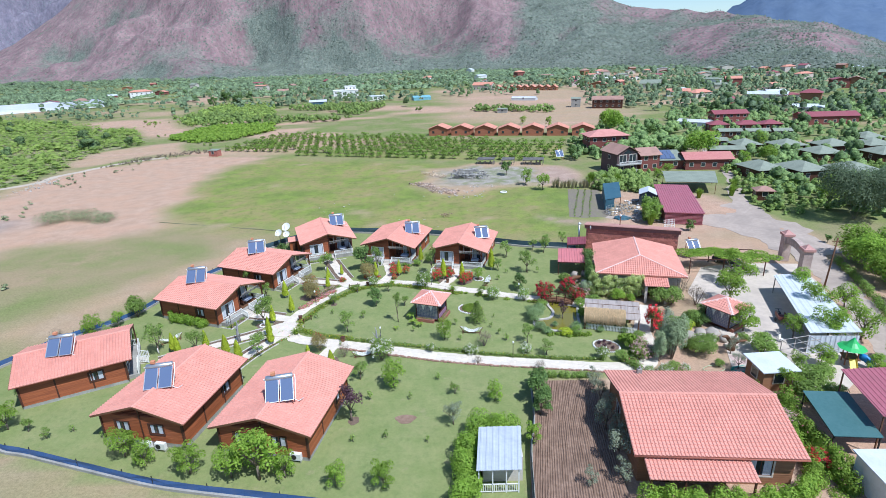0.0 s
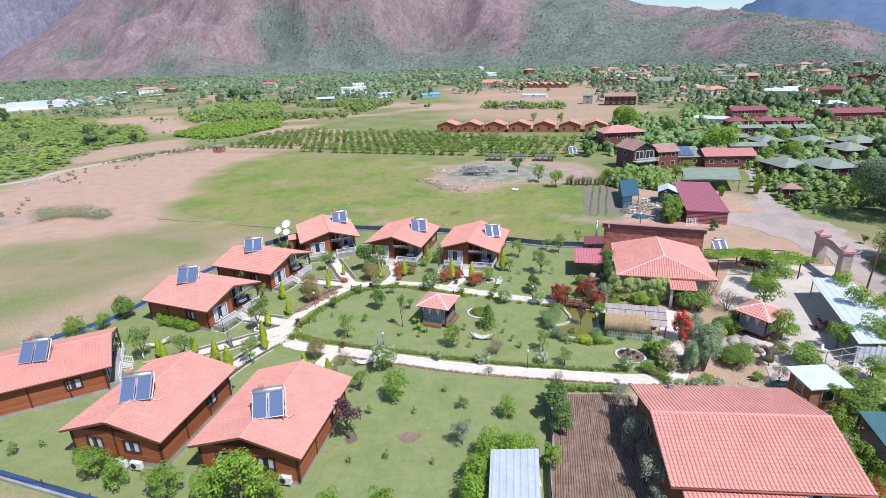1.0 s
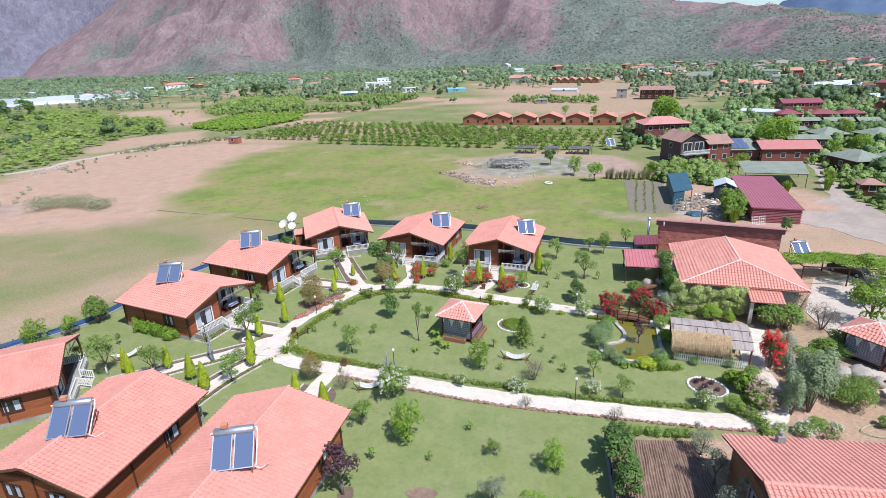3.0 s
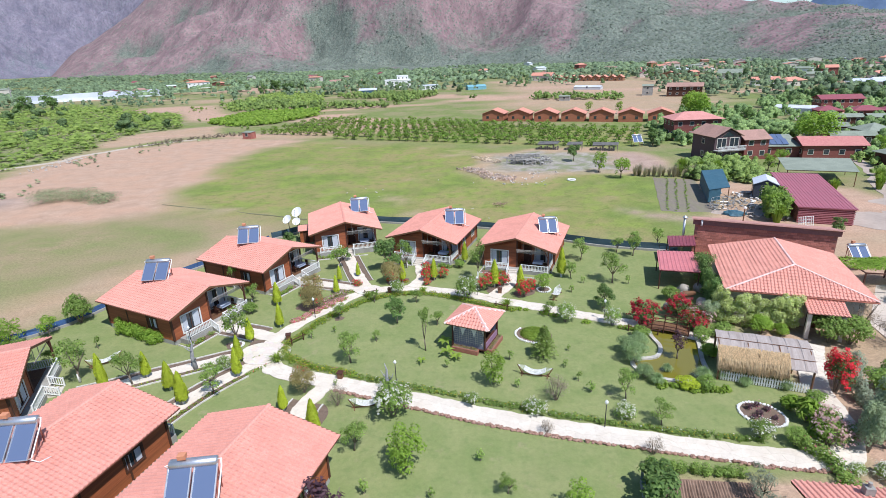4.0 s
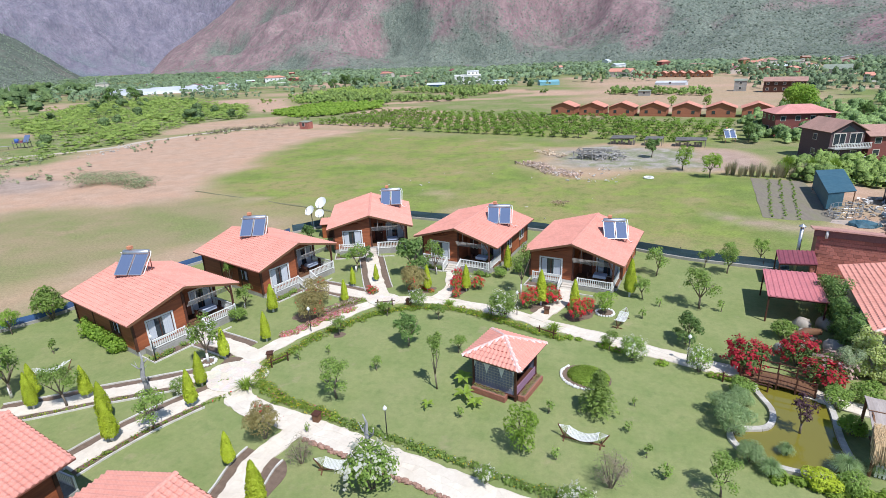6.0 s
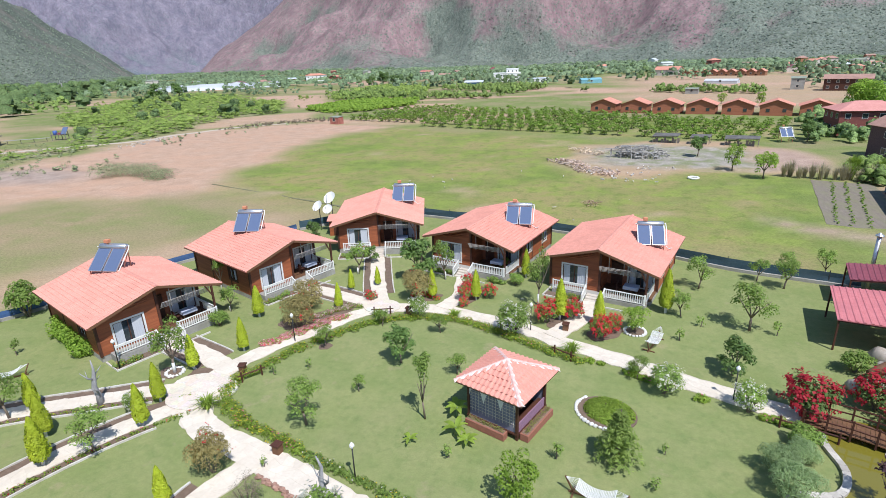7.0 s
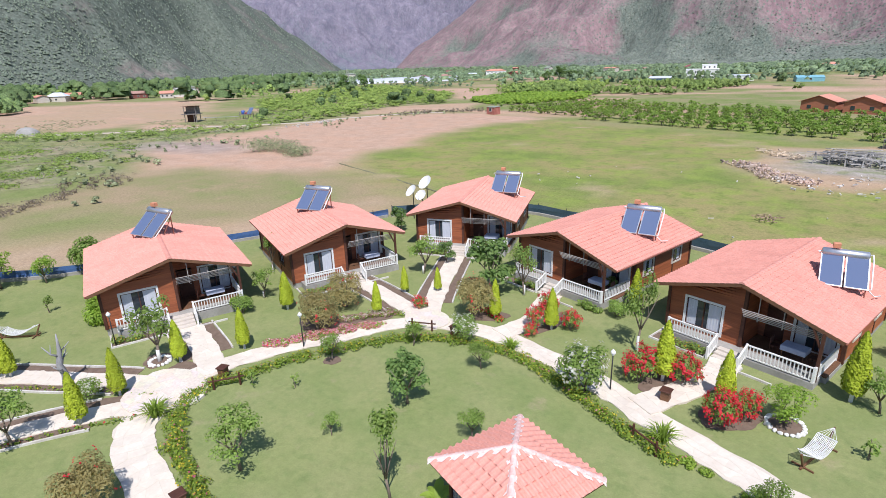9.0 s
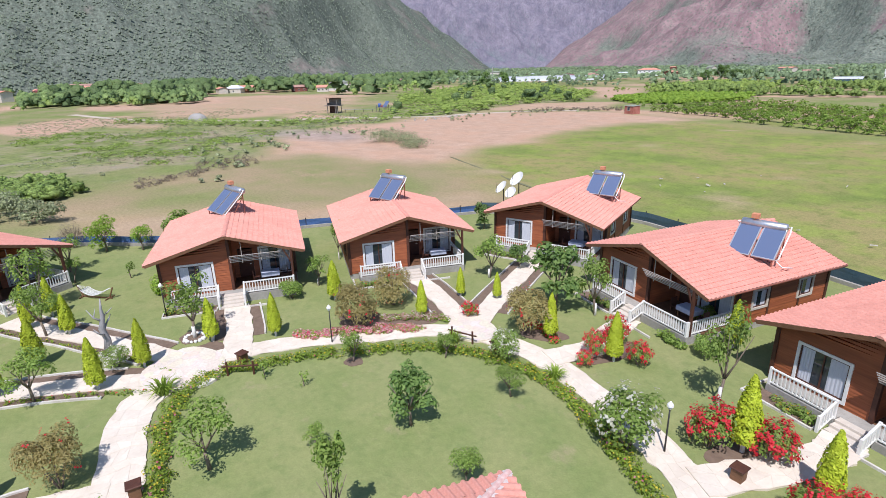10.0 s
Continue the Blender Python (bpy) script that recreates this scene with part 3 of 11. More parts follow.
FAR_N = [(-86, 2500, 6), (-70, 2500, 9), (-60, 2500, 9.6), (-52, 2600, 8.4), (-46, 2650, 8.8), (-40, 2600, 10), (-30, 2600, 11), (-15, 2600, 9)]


def cover_of(az, s, x, y, green):
    """Share of scrub over the bare rock: more in the gullies and along the foot."""
    c = 0.36 * np.exp(-((s / 0.27) ** 2)) + 0.18 * (np.abs(wobble(x, y, 210.0)) - 0.5) + 0.18 * (np.abs(wobble(x + 300, y, 85.0)) - 0.5)
    for a, da, h, dh, k in green:
        c = c + k * np.exp(-(((az - a) / da) ** 2) - (((s - h) / dh) ** 2))
    return c


def build_range(name, knots, steps, label, material, green=()):
    """green: (bearing, reach in bearing, height share, reach in height, strength) of scrub belts, or bare faces where the strength is below nought."""
    az_k = [k[0] for k in knots]
    azs = np.unique(np.clip(steps, az_k[0], az_k[-1]))
    base = np.interp(azs, az_k, [k[1] for k in knots])
    ks = np.concatenate([np.linspace(-0.2, 1.0, 100), np.linspace(1.02, 1.6, 12)])
    RR = base[None, :] + ks[:, None] * np.clip(0.6 * base, 330, 850)[None, :]
    AA = np.broadcast_to(azs[None, :], RR.shape)
    HH = height_of(AA, RR, knots)
    X, Y = RR * np.sin(np.radians(AA)), RR * np.cos(np.radians(AA))
    SS = np.broadcast_to(ks[:, None], RR.shape)
    cov = cover_of(AA, SS, X, Y, green)
    mi = np.arange(RR.size).reshape(RR.shape)
    mq = np.stack([mi[:-1, :-1], mi[1:, :-1], mi[1:, 1:], mi[:-1, 1:]], -1).reshape(-1, 4)[:, ::-1]
    me = bpy.data.meshes.new(name)
    me.from_pydata(np.stack([X, Y, HH], -1).reshape(-1, 3).tolist(), [], mq.tolist())
    me.polygons.foreach_set("use_smooth", [True] * len(me.polygons))
    me.attributes.new("cover", "FLOAT", "POINT").data.foreach_set("value", cov.reshape(-1).astype(np.float32))
    me.materials.append(material)
    return tagged(new(name, me), label, kind="structure")


def mountain_material(name, rock1, rock2, scrub1, scrub2, cover):
    m, nt, out = _nodes(name)
    v = _vec(nt)
    vs = _vec(nt, "Object", (1, 1, 0.4))
    n_big, n_mid, n_fine = _noise(nt, v, 0.0065, 5, 0.6), _noise(nt, vs, 0.028, 6, 0.62), _noise(nt, vs, 0.14, 6, 0.7)
    rock = _ramp(nt, n_mid, [(0.36, rock1), (0.64, rock2)])
    rock = _mix(nt, 1.0, rock, _ramp(nt, n_fine, [(0.36, (0.80,) * 3), (0.64, (1.17,) * 3)]), "MULTIPLY")
    scrub = _mix(nt, 1.0, _ramp(nt, n_fine, [(0.40, scrub1), (0.60, scrub2)]), _ramp(nt, _noise(nt, v, 0.3, 4, 0.65), [(0.36, (0.62,) * 3), (0.64, (1.32,) * 3)]), "MULTIPLY")
    vo = nt.nodes.new("ShaderNodeTexVoronoi")
    vo.inputs["Scale"].default_value = 0.15
    nt.links.new(v, vo.inputs["Vector"])
    dots = _ramp(nt, vo.outputs["Distance"], [(0.24, (1, 1, 1)), (0.42, (0, 0, 0))])
    co = nt.nodes.new("ShaderNodeAttribute")
    co.attribute_name = "cover"
    f = _math(nt, "ADD", _math(nt, "ADD", _math(nt, "MULTIPLY", n_big, 0.9), _math(nt, "MULTIPLY", n_mid, 0.55)), co.outputs["Fac"])
    dense = _ramp(nt, _math(nt, "SUBTRACT", f, cover), [(0.40, (0, 0, 0)), (0.62, (1, 1, 1))])
    some = _ramp(nt, _math(nt, "SUBTRACT", f, cover), [(0.10, (0.25,) * 3), (0.40, (0.92,) * 3)])
    k = _math(nt, "MAXIMUM", _math(nt, "MULTIPLY", dense, 0.92), _math(nt, "MULTIPLY", dots, some))
    c = _mix(nt, k, rock, scrub)
    p = nt.nodes.new("ShaderNodeBsdfPrincipled")
    p.inputs["Roughness"].default_value, p.inputs["Specular IOR Level"].default_value = 1.0, 0.05
    nt.links.new(c, p.inputs["Base Color"])
    nt.links.new(_bump(nt, n_mid, 0.8, 10.0), p.inputs["Normal"])
    nt.links.new(p.outputs[0], out.inputs[0])
    return m


WEST_GREEN = [(-80, 30, 0.6, 0.8, 0.16), (-60.5, 4.0, 0.10, 0.10, -0.5), (-79, 1.5, 0.85, 0.1, -0.3)]
NORTH_GREEN = [(20, 20, 0.45, 0.9, 0.10), (13, 8, 0.5, 0.6, 0.34), (30, 12, 0.4, 0.6, 0.28), (24, 3.5, 0.45, 0.35, -0.40), (34, 3.0, 0.4, 0.3, -0.36), (5, 2.5, 0.75, 0.3, -0.3), (-7, 10, 0.6, 0.35, -0.16), (-16, 3.0, 0.33, 0.22, 0.20), (-21, 3.0, 0.22, 0.12, -0.2), (5.5, 1.6, 0.3, 0.4, -0.12), (-1, 3.0, 0.22, 0.10, 0.12), (-30, 6, 0.2, 0.2, -0.1)]
build_range("mountain_west", WEST, np.concatenate([np.arange(-180, -96, 3.0), np.arange(-96, -45, 0.3)]), "green scrub-covered foothill with pale rocks", mountain_material("green_foothill", (0.215, 0.175, 0.155), (0.31, 0.255, 0.23), (0.100, 0.124, 0.098), (0.142, 0.168, 0.132), 0.05), WEST_GREEN)
# blue is raised in the rock and scrub colours to stand for haze
build_range("mountain_north", NORTH, np.concatenate([np.arange(-41, 54, 0.3), np.arange(54, 180.1, 3.0)]), "pinkish rocky mountain range dotted with green scrub", mountain_material("pink_rock_slope", (0.215, 0.145, 0.150), (0.315, 0.217, 0.215), (0.128, 0.160, 0.130), (0.182, 0.210, 0.166), 0.33), NORTH_GREEN)
# distance haze is put into these rock and scrub colours as lilac
build_range("mountain_far", FAR_N, np.arange(-86, -14, 0.6), "mountain far up the valley, haze painted lilac in its colour", mountain_material("haze_lilac_rock", (0.152, 0.140, 0.180), (0.235, 0.206, 0.250), (0.130, 0.152, 0.170), (0.172, 0.197, 0.210), 0.40))

# far hill behind the low ridge, its forest colour painted blue for haze
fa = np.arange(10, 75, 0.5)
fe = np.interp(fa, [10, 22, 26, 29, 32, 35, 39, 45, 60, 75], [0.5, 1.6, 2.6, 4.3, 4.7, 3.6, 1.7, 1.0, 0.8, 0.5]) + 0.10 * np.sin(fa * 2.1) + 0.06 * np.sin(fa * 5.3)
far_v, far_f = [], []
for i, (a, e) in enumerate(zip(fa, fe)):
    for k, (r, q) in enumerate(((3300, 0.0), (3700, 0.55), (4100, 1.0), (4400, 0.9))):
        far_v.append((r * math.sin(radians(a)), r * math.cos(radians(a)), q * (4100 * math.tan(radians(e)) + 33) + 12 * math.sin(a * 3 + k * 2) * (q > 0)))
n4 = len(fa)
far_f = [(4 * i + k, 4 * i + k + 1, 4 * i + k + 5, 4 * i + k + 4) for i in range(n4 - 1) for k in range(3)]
M_FARHILL = surf("haze_blue_forest", (0.085, 0.125, 0.20), (0.12, 0.165, 0.25), 0.02, 1.0, (0.13, 0.175, 0.245), 0.004, 0.5, 0.0, spec=0.0)
structure("backdrop", Shape().add(far_v, far_f), M_FARHILL, "distant forested hill beyond the valley, painted haze-blue", True)

# ---- garden paths, kerbs, roads ----
def paving_material():
    m, nt, out = _nodes("cream_crazy_paving")
    v = _vec(nt)
    vo = nt.nodes.new("ShaderNodeTexVoronoi")
    vo.feature = "DISTANCE_TO_EDGE"
    vo.inputs["Scale"].default_value = 1.9
    vc = nt.nodes.new("ShaderNodeTexVoronoi")
    vc.inputs["Scale"].default_value = 1.9
    nt.links.new(v, vo.inputs["Vector"]), nt.links.new(v, vc.inputs["Vector"])
    stone = _mix(nt, 0.16, (0.70, 0.62, 0.525), vc.outputs["Color"], "SOFT_LIGHT")
    stone = _mix(nt, _ramp(nt, _noise(nt, v, 0.8, 5), [(0.42, (0, 0, 0)), (0.7, (0.7,) * 3)]), stone, (0.62, 0.52, 0.42))
    joint = _ramp(nt, vo.outputs["Distance"], [(0.012, (1, 1, 1)), (0.04, (0, 0, 0))])
    c = _mix(nt, _math(nt, "MULTIPLY", joint, 0.14), stone, (0.44, 0.36, 0.29))
    c = _mix(nt, 1.0, c, _ramp(nt, _noise(nt, v, 7, 6), [(0.3, (0.86,) * 3), (0.7, (1.08,) * 3)]), "MULTIPLY")
    p = nt.nodes.new("ShaderNodeBsdfPrincipled")
    p.inputs["Roughness"].default_value = 0.8
    nt.links.new(c, p.inputs["Base Color"])
    nt.links.new(_bump(nt, vo.outputs["Distance"], 0.3, 0.02), p.inputs["Normal"])
    nt.links.new(p.outputs[0], out.inputs[0])
    return m


M_PATH = paving_material()
M_FLAG = surf("cream_flagstone", (0.655, 0.575, 0.475), (0.735, 0.655, 0.555), 6, 0.85, (0.59, 0.495, 0.40), 0.7, 0.6, 0.25, island=0.05)
M_MORTAR = surf("sandy_mortar", (0.60, 0.525, 0.43), (0.69, 0.61, 0.51), 4, 0.95, (0.54, 0.455, 0.365), 0.6, 0.5, 0.3)
M_ROAD = surf("pale_dusty_road", (0.38, 0.305, 0.25), (0.48, 0.388, 0.325), 1.3, 0.95, (0.30, 0.245, 0.205), 0.16, 0.8, 0.3)
M_COURT = surf("beige_concrete_court", (0.53, 0.445, 0.37), (0.63, 0.535, 0.45), 1.6, 0.9, (0.40, 0.34, 0.295), 0.25, 0.6, 0.15)
M_KERB = surf("limewashed_kerb", (0.55, 0.52, 0.47), (0.68, 0.65, 0.60), 7, 0.85, (0.42, 0.37, 0.31), 1.3, 0.7, 0.3)


def smooth_line(pts, n=6):
    """A Catmull-Rom line through the points."""
    P = [Vector((*p, 0)) for p in pts]
    P = [P[0] * 2 - P[1]] + P + [P[-1] * 2 - P[-2]]
    res = []
    for i in range(1, len(P) - 2):
        a, b, c, d = P[i - 1:i + 3]
        for k in range(n):
            t = k / n
            res.append(0.5 * (2 * b + (c - a) * t + (2 * a - 5 * b + 4 * c - d) * t * t + (3 * b - a - 3 * c + d) * t ** 3))
    res.append(P[-2])
    return [(p.x, p.y) for p in res]


def ribbon(line, width, z0, z1, seed=0, rag=0.0):
    """A strip of ground along a line, with sides."""
    rnd = random.Random(seed)
    sh = Shape()
    n = len(line)
    vs = []
    for i, (x, y) in enumerate(line):
        ax, ay = line[max(i - 1, 0)]
        bx, by = line[min(i + 1, n - 1)]
        l = math.hypot(bx - ax, by - ay) or 1
        nx_, ny_ = -(by - ay) / l, (bx - ax) / l
        w = width[i * len(width) // n] if hasattr(width, "__len__") else width
        a, b = w / 2 + rnd.uniform(-rag, rag), w / 2 + rnd.uniform(-rag, rag)
        vs += [(x + nx_ * a, y + ny_ * a, z1), (x - nx_ * b, y - ny_ * b, z1), (x + nx_ * a, y + ny_ * a, z0), (x - nx_ * b, y - ny_ * b, z0)]
    fs = []
    for i in range(n - 1):
        o, p = 4 * i, 4 * i + 4
        fs += [(o + 1, p + 1, p, o), (o, p, p + 2, o + 2), (p + 1, o + 1, o + 3, p + 3)]
    fs += [(0, 2, 3, 1), (4 * n - 4, 4 * n - 3, 4 * n - 1, 4 * n - 2)]
    return sh.add(vs, fs)


def flagstones(parent, line, width, z, seed, singles):
    """Irregular flags bedded on a path: a jittered net of stones with narrow joints; some cut across."""
    rn = random.Random(seed + 50)
    d = [0.0]
    for a, b in zip(line, line[1:]):
        d.append(d[-1] + math.hypot(b[0] - a[0], b[1] - a[1]))
    xs, ys = [p[0] for p in line], [p[1] for p in line]
    m, n = 3, int(d[-1] / 0.62)

    def at(s, v):
        x, y = np.interp(s, d, xs), np.interp(s, d, ys)
        x2, y2 = np.interp(s + 0.15, d, xs), np.interp(s + 0.15, d, ys)
        x1, y1 = np.interp(s - 0.15, d, xs), np.interp(s - 0.15, d, ys)
        l = math.hypot(x2 - x1, y2 - y1) or 1
        return (x - (y2 - y1) / l * v, y + (x2 - x1) / l * v)

    step = d[-1] / n
    net = [[at(step * (i + (0 if i in (0, n) else rn.uniform(-0.36, 0.36))), width * (j / m - 0.5) + (rn.uniform(-0.06, 0.05) if j in (0, m) else rn.uniform(-0.2, 0.2))) for j in range(m + 1)] for i in range(n + 1)]
    rest, made = Shape(), 0
    for i in range(n):
        for j in range(m):
            q = [net[i][j], net[i + 1][j], net[i + 1][j + 1], net[i][j + 1]]
            u = rn.random()
            for poly in ([q] if u < 0.6 else [[q[0], q[1], q[2]], [q[0], q[2], q[3]]] if u < 0.8 else [[q[1], q[2], q[3]], [q[1], q[3], q[0]]]):
                cx, cy = sum(p[0] for p in poly) / len(poly), sum(p[1] for p in poly) / len(poly)
                poly = [(cx + (x - cx) * 0.97, cy + (y - cy) * 0.97) for x, y in poly][::-1]
                h = z + rn.uniform(0.006, 0.011)
                if made < singles:
                    part("flagstone", Shape().slab(poly, z - 0.02, h), M_FLAG, parent)
                    made += 1
                else:
                    rest.slab(poly, z - 0.02, h)
    if rest.v:
        tagged(part("flagstones", rest, M_FLAG, parent), kind="stuff")


PATH_UP = smooth_line([(-22.0, 61.5), (-22.3, 63.6), (-21.6, 66.6), (-20.5, 69.2), (-18.7, 72.0), (-17.3, 74.6), (-15.4, 76.4), (-12.8, 77.2), (-9.8, 77.3), (-6.2, 76.5), (-3.2, 75.6), (-0.6, 74.4), (2.6, 73.2), (5.8, 71.9), (9.0, 70.6), (13.2, 69.2)])
PATH_LOW = smooth_line([(-21.8, 62.4), (-20.6, 60.6), (-18.5, 59.4), (-16.6, 59.0), (-14.4, 58.4), (-11.6, 57.6), (-8.7, 56.7), (-6.1, 56.0), (-3.2, 55.1), (-0.4, 54.4), (3.4, 53.6), (8.3, 52.8), (13.0, 52.0), (17.1, 51.4), (20.8, 51.2)])
PATH_A = smooth_line([(-22.0, 63.2), (-25.2, 61.7), (-28.0, 60.0), (-30.4, 58.6), (-32.8, 57.0), (-35.4, 55.5)])
PATH_B = smooth_line([(-21.8, 61.2), (-23.2, 59.3), (-24.6, 56.9), (-25.6, 54.6), (-26.3, 52.4)])
PATH_1 = smooth_line([(-14.6, 58.2), (-15.6, 55.2), (-15.5, 52.8), (-15.4, 50.2)])
PATH_4 = smooth_line([(-21.4, 65.0), (-24.2, 66.2), (-28.0, 67.3)])
PATH_5 = smooth_line([(-16.0, 76.6), (-18.8, 77.6), (-22.0, 78.5), (-24.4, 79.0)])
PATH_6 = smooth_line([(-15.6, 76.8), (-17.2, 79.6), (-19.0, 83.4), (-20.9, 87.6)])
PATH_7 = smooth_line([(-10.6, 77.6), (-9.8, 80.2), (-10.3, 83.0), (-10.5, 84.6)])
PATH_8 = smooth_line([(-1.4, 75.0), (0.2, 77.8), (1.1, 80.2), (1.2, 81.6)])
PATH_R = smooth_line([(19.8, 51.0), (21.6, 51.6), (22.7, 53.8), (23.4, 56.5), (23.8, 59.5), (25.4, 63.2), (26.8, 66.0)])
PATH_R2 = smooth_line([(25.2, 63.6), (22.0, 65.0), (18.4, 66.4), (16.4, 67.6)])
for i, (line, w) in enumerate(((PATH_UP, [1.4, 1.4, 1.35, 1.35, 1.35, 1.45, 1.6, 1.65, 1.65, 1.65]), (PATH_LOW, [1.9, 1.7, 1.6, 1.75, 1.9, 1.9, 1.9, 1.9, 1.9, 1.9, 1.9, 1.9]), (PATH_A, 1.25), (PATH_B, 1.3), (PATH_1, 1.4), (PATH_4, 1.5), (PATH_5, 1.35), (PATH_6, 1.4), (PATH_7, 1.5), (PATH_8, 1.5), (PATH_R, 1.9), (PATH_R2, 1.3))):
    pth = structure(f"path_{i + 1}", ribbon(line, w, -0.05, 0.05 + 0.005 * i, i, 0.11), M_MORTAR, "pale cream flagstone garden path with fine joints")
    flagstones(pth, line, w if isinstance(w, float) else 1.4 if i == 0 else 1.75, 0.05 + 0.005 * i, i, 150 if i == 0 else 70 if i in (7, 8) else 0)
structure("path_junction", Shape().slab([(-22.0 + 2.2 * math.cos(a) * (1 + 0.12 * math.sin(3 * a)), 62.6 + 2.0 * math.sin(a)) for a in (2 * math.pi * k / 24 for k in range(24))], -0.05, 0.125), M_PATH, "widened flagstone junction of the garden paths")
structure("path_fork", Shape().slab([(-15.6 + 1.6 * math.cos(a), 76.7 + 1.3 * math.sin(a)) for a in (2 * math.pi * k / 20 for k in range(20))], -0.05, 0.13), M_PATH, "flagstone fork before the cottages")

# the lane through the neighbouring yards, the court before the restaurant
structure("road", ribbon(smooth_line([(14, -70), (38, 14), (47.6, 46), (50.9, 56), (54.0, 63.5), (56.0, 70), (58.2, 78), (60.8, 88), (60.5, 97), (62.2, 108), (67.8, 122), (76, 142), (84, 170), (96, 205), (112, 250)]), [3.4, 3.4, 3.4, 3.4, 3.4, 3.8, 5.0, 10.5, 14, 8, 3.4, 2.6, 2.6, 2.6, 2.6], -0.1, 0.03, 3, 0.5), M_ROAD, "dusty beige lane between yards and gardens")
structure("road_branch", ribbon(smooth_line([(60, 101), (50, 104), (42, 107), (35, 107), (29, 105)]), [9, 7, 4.5, 2.5, 1.4], -0.1, 0.038, 4, 0.6), M_ROAD, "dusty earth yard beside the barn")
structure("pavement", Shape().slab([(29.5, 47.5), (40, 46), (45.8, 50.5), (50.6, 62), (53.4, 70), (55.2, 79), (47, 80), (40, 79), (34, 70), (33, 58)], -0.06, 0.045), M_COURT, "beige concrete parking court")

structure("farm_track", ribbon(smooth_line([(-260, 78), (-205, 92), (-166, 119), (-152, 140)] + [(-130, 162), (-129, 173), (-125, 182), (-122, 189), (-118, 196), (-108, 204)]), [3.2, 3.0, 2.6], -0.1, 0.06, 6, 0.35), surf("pale_track_dust", (0.46, 0.38, 0.30), (0.56, 0.47, 0.38), 0.8, 0.95, (0.40, 0.34, 0.25), 0.2, 0.6, 0.3), "pale dusty farm track beside the bare field")
structure("field_ditch", ribbon(smooth_line([(-65.4, 115.5), (-56, 112.6), (-46, 109.4), (-37.3, 106.6), (-33, 105)]), 0.45, -0.1, 0.06, 7, 0.15), surf("dark_ditch_weeds", (0.13, 0.13, 0.07), (0.20, 0.19, 0.10), 2, 0.95, None, bump=0.5), "dark weedy line along the meadow edge")

# ploughed kitchen plot: furrows as ridges of soil
bed_ = structure("soil_bed", Shape().slab([(5.3, 31), (13.5, 31), (14.9, 49), (8.9, 49.2)], -0.05, 0.03), M_SOIL, "freshly ploughed brown vegetable plot with furrows")
for i in range(34):
    u = (i + 0.5) / 34
    x0, x1 = 5.6 + u * 7.6, 9.0 + u * 5.8
    ra = random.Random(i)
    vs = []
    for k in range(19):
        v0 = k / 18
        a, h, hw = x0 + (x1 - x0) * v0 + ra.uniform(-0.03, 0.03), 0.07 + ra.uniform(0, 0.08), 0.11 + ra.uniform(-0.02, 0.02)
        y0 = 31 + 18 * v0
        vs += [(a - hw, y0, 0.02), (a, y0, h), (a + hw, y0, 0.02)]
    part("furrow", Shape().add(vs, [f for k in range(18) for f in ((3 * k, 3 * k + 1, 3 * k + 4, 3 * k + 3), (3 * k + 1, 3 * k + 2, 3 * k + 5, 3 * k + 4))]), M_SOIL, bed_)


def kerb(pts, closed=False, w=0.12, h=0.16, name="kerb"):
    line = smooth_line(pts, 4) if len(pts) > 2 else pts
    return structure(name, ribbon(line, w, -0.05, h), M_KERB, "white-painted concrete kerb edging a flower bed")


def bed(pts, z=0.06):
    return structure("flower_bed", Shape().slab(pts, -0.05, z), M_SOIL, "strip of bare brown flower-bed soil")


def offset(line, d):
    res = []
    for i, (x, y) in enumerate(line):
        ax, ay = line[max(i - 1, 0)]
        bx, by = line[min(i + 1, len(line) - 1)]
        l = math.hypot(bx - ax, by - ay) or 1
        res.append((x - (by - ay) / l * d, y + (bx - ax) / l * d))
    return res


for line, d, s in ((PATH_A, 0.62, 1), (PATH_A, 0.62, -1), (PATH_B, 0.65, 1), (PATH_B, 0.65, -1), (PATH_1, 0.7, 1), (PATH_1, 0.7, -1), (PATH_4, 0.75, 1), (PATH_4, 0.75, -1), (PATH_6, 0.7, 1), (PATH_6, 0.7, -1), (PATH_5, 0.68, 1), (PATH_5, 0.68, -1)):
    cut = line[5:]
    structure("soil_strip", ribbon(offset(cut, s * (d + 0.30)), 0.60, -0.05, 0.03, 5, 0.04), M_BEDSOIL, "bare brown soil strip along the path")
    structure("kerb", ribbon(offset(cut, s * (d + 0.66)), 0.10, -0.05, 0.11, len(cut), 0.012), M_KERB, "white-painted concrete kerb edging a flower bed")
def soft_bed(cx, cy, rx, ry, rot, seed):
    rn = random.Random(seed)
    c, s_ = math.cos(radians(rot)), math.sin(radians(rot))
    pts = []
    for k in range(26):
        a = 2 * math.pi * k / 26
        q = 1 + 0.10 * math.sin(2 * a + seed) + 0.07 * math.sin(5 * a + seed * 2) + rn.uniform(-0.03, 0.03)
        x, y = rx * q * math.cos(a), ry * q * math.sin(a)
        pts.append((cx + x * c - y * s_, cy + x * s_ + y * c))
    structure("flower_bed", Shape().slab(pts, -0.05, 0.025 + 0.0005 * (seed % 6)), M_BEDSOIL, "irregular bed of bare brown soil")


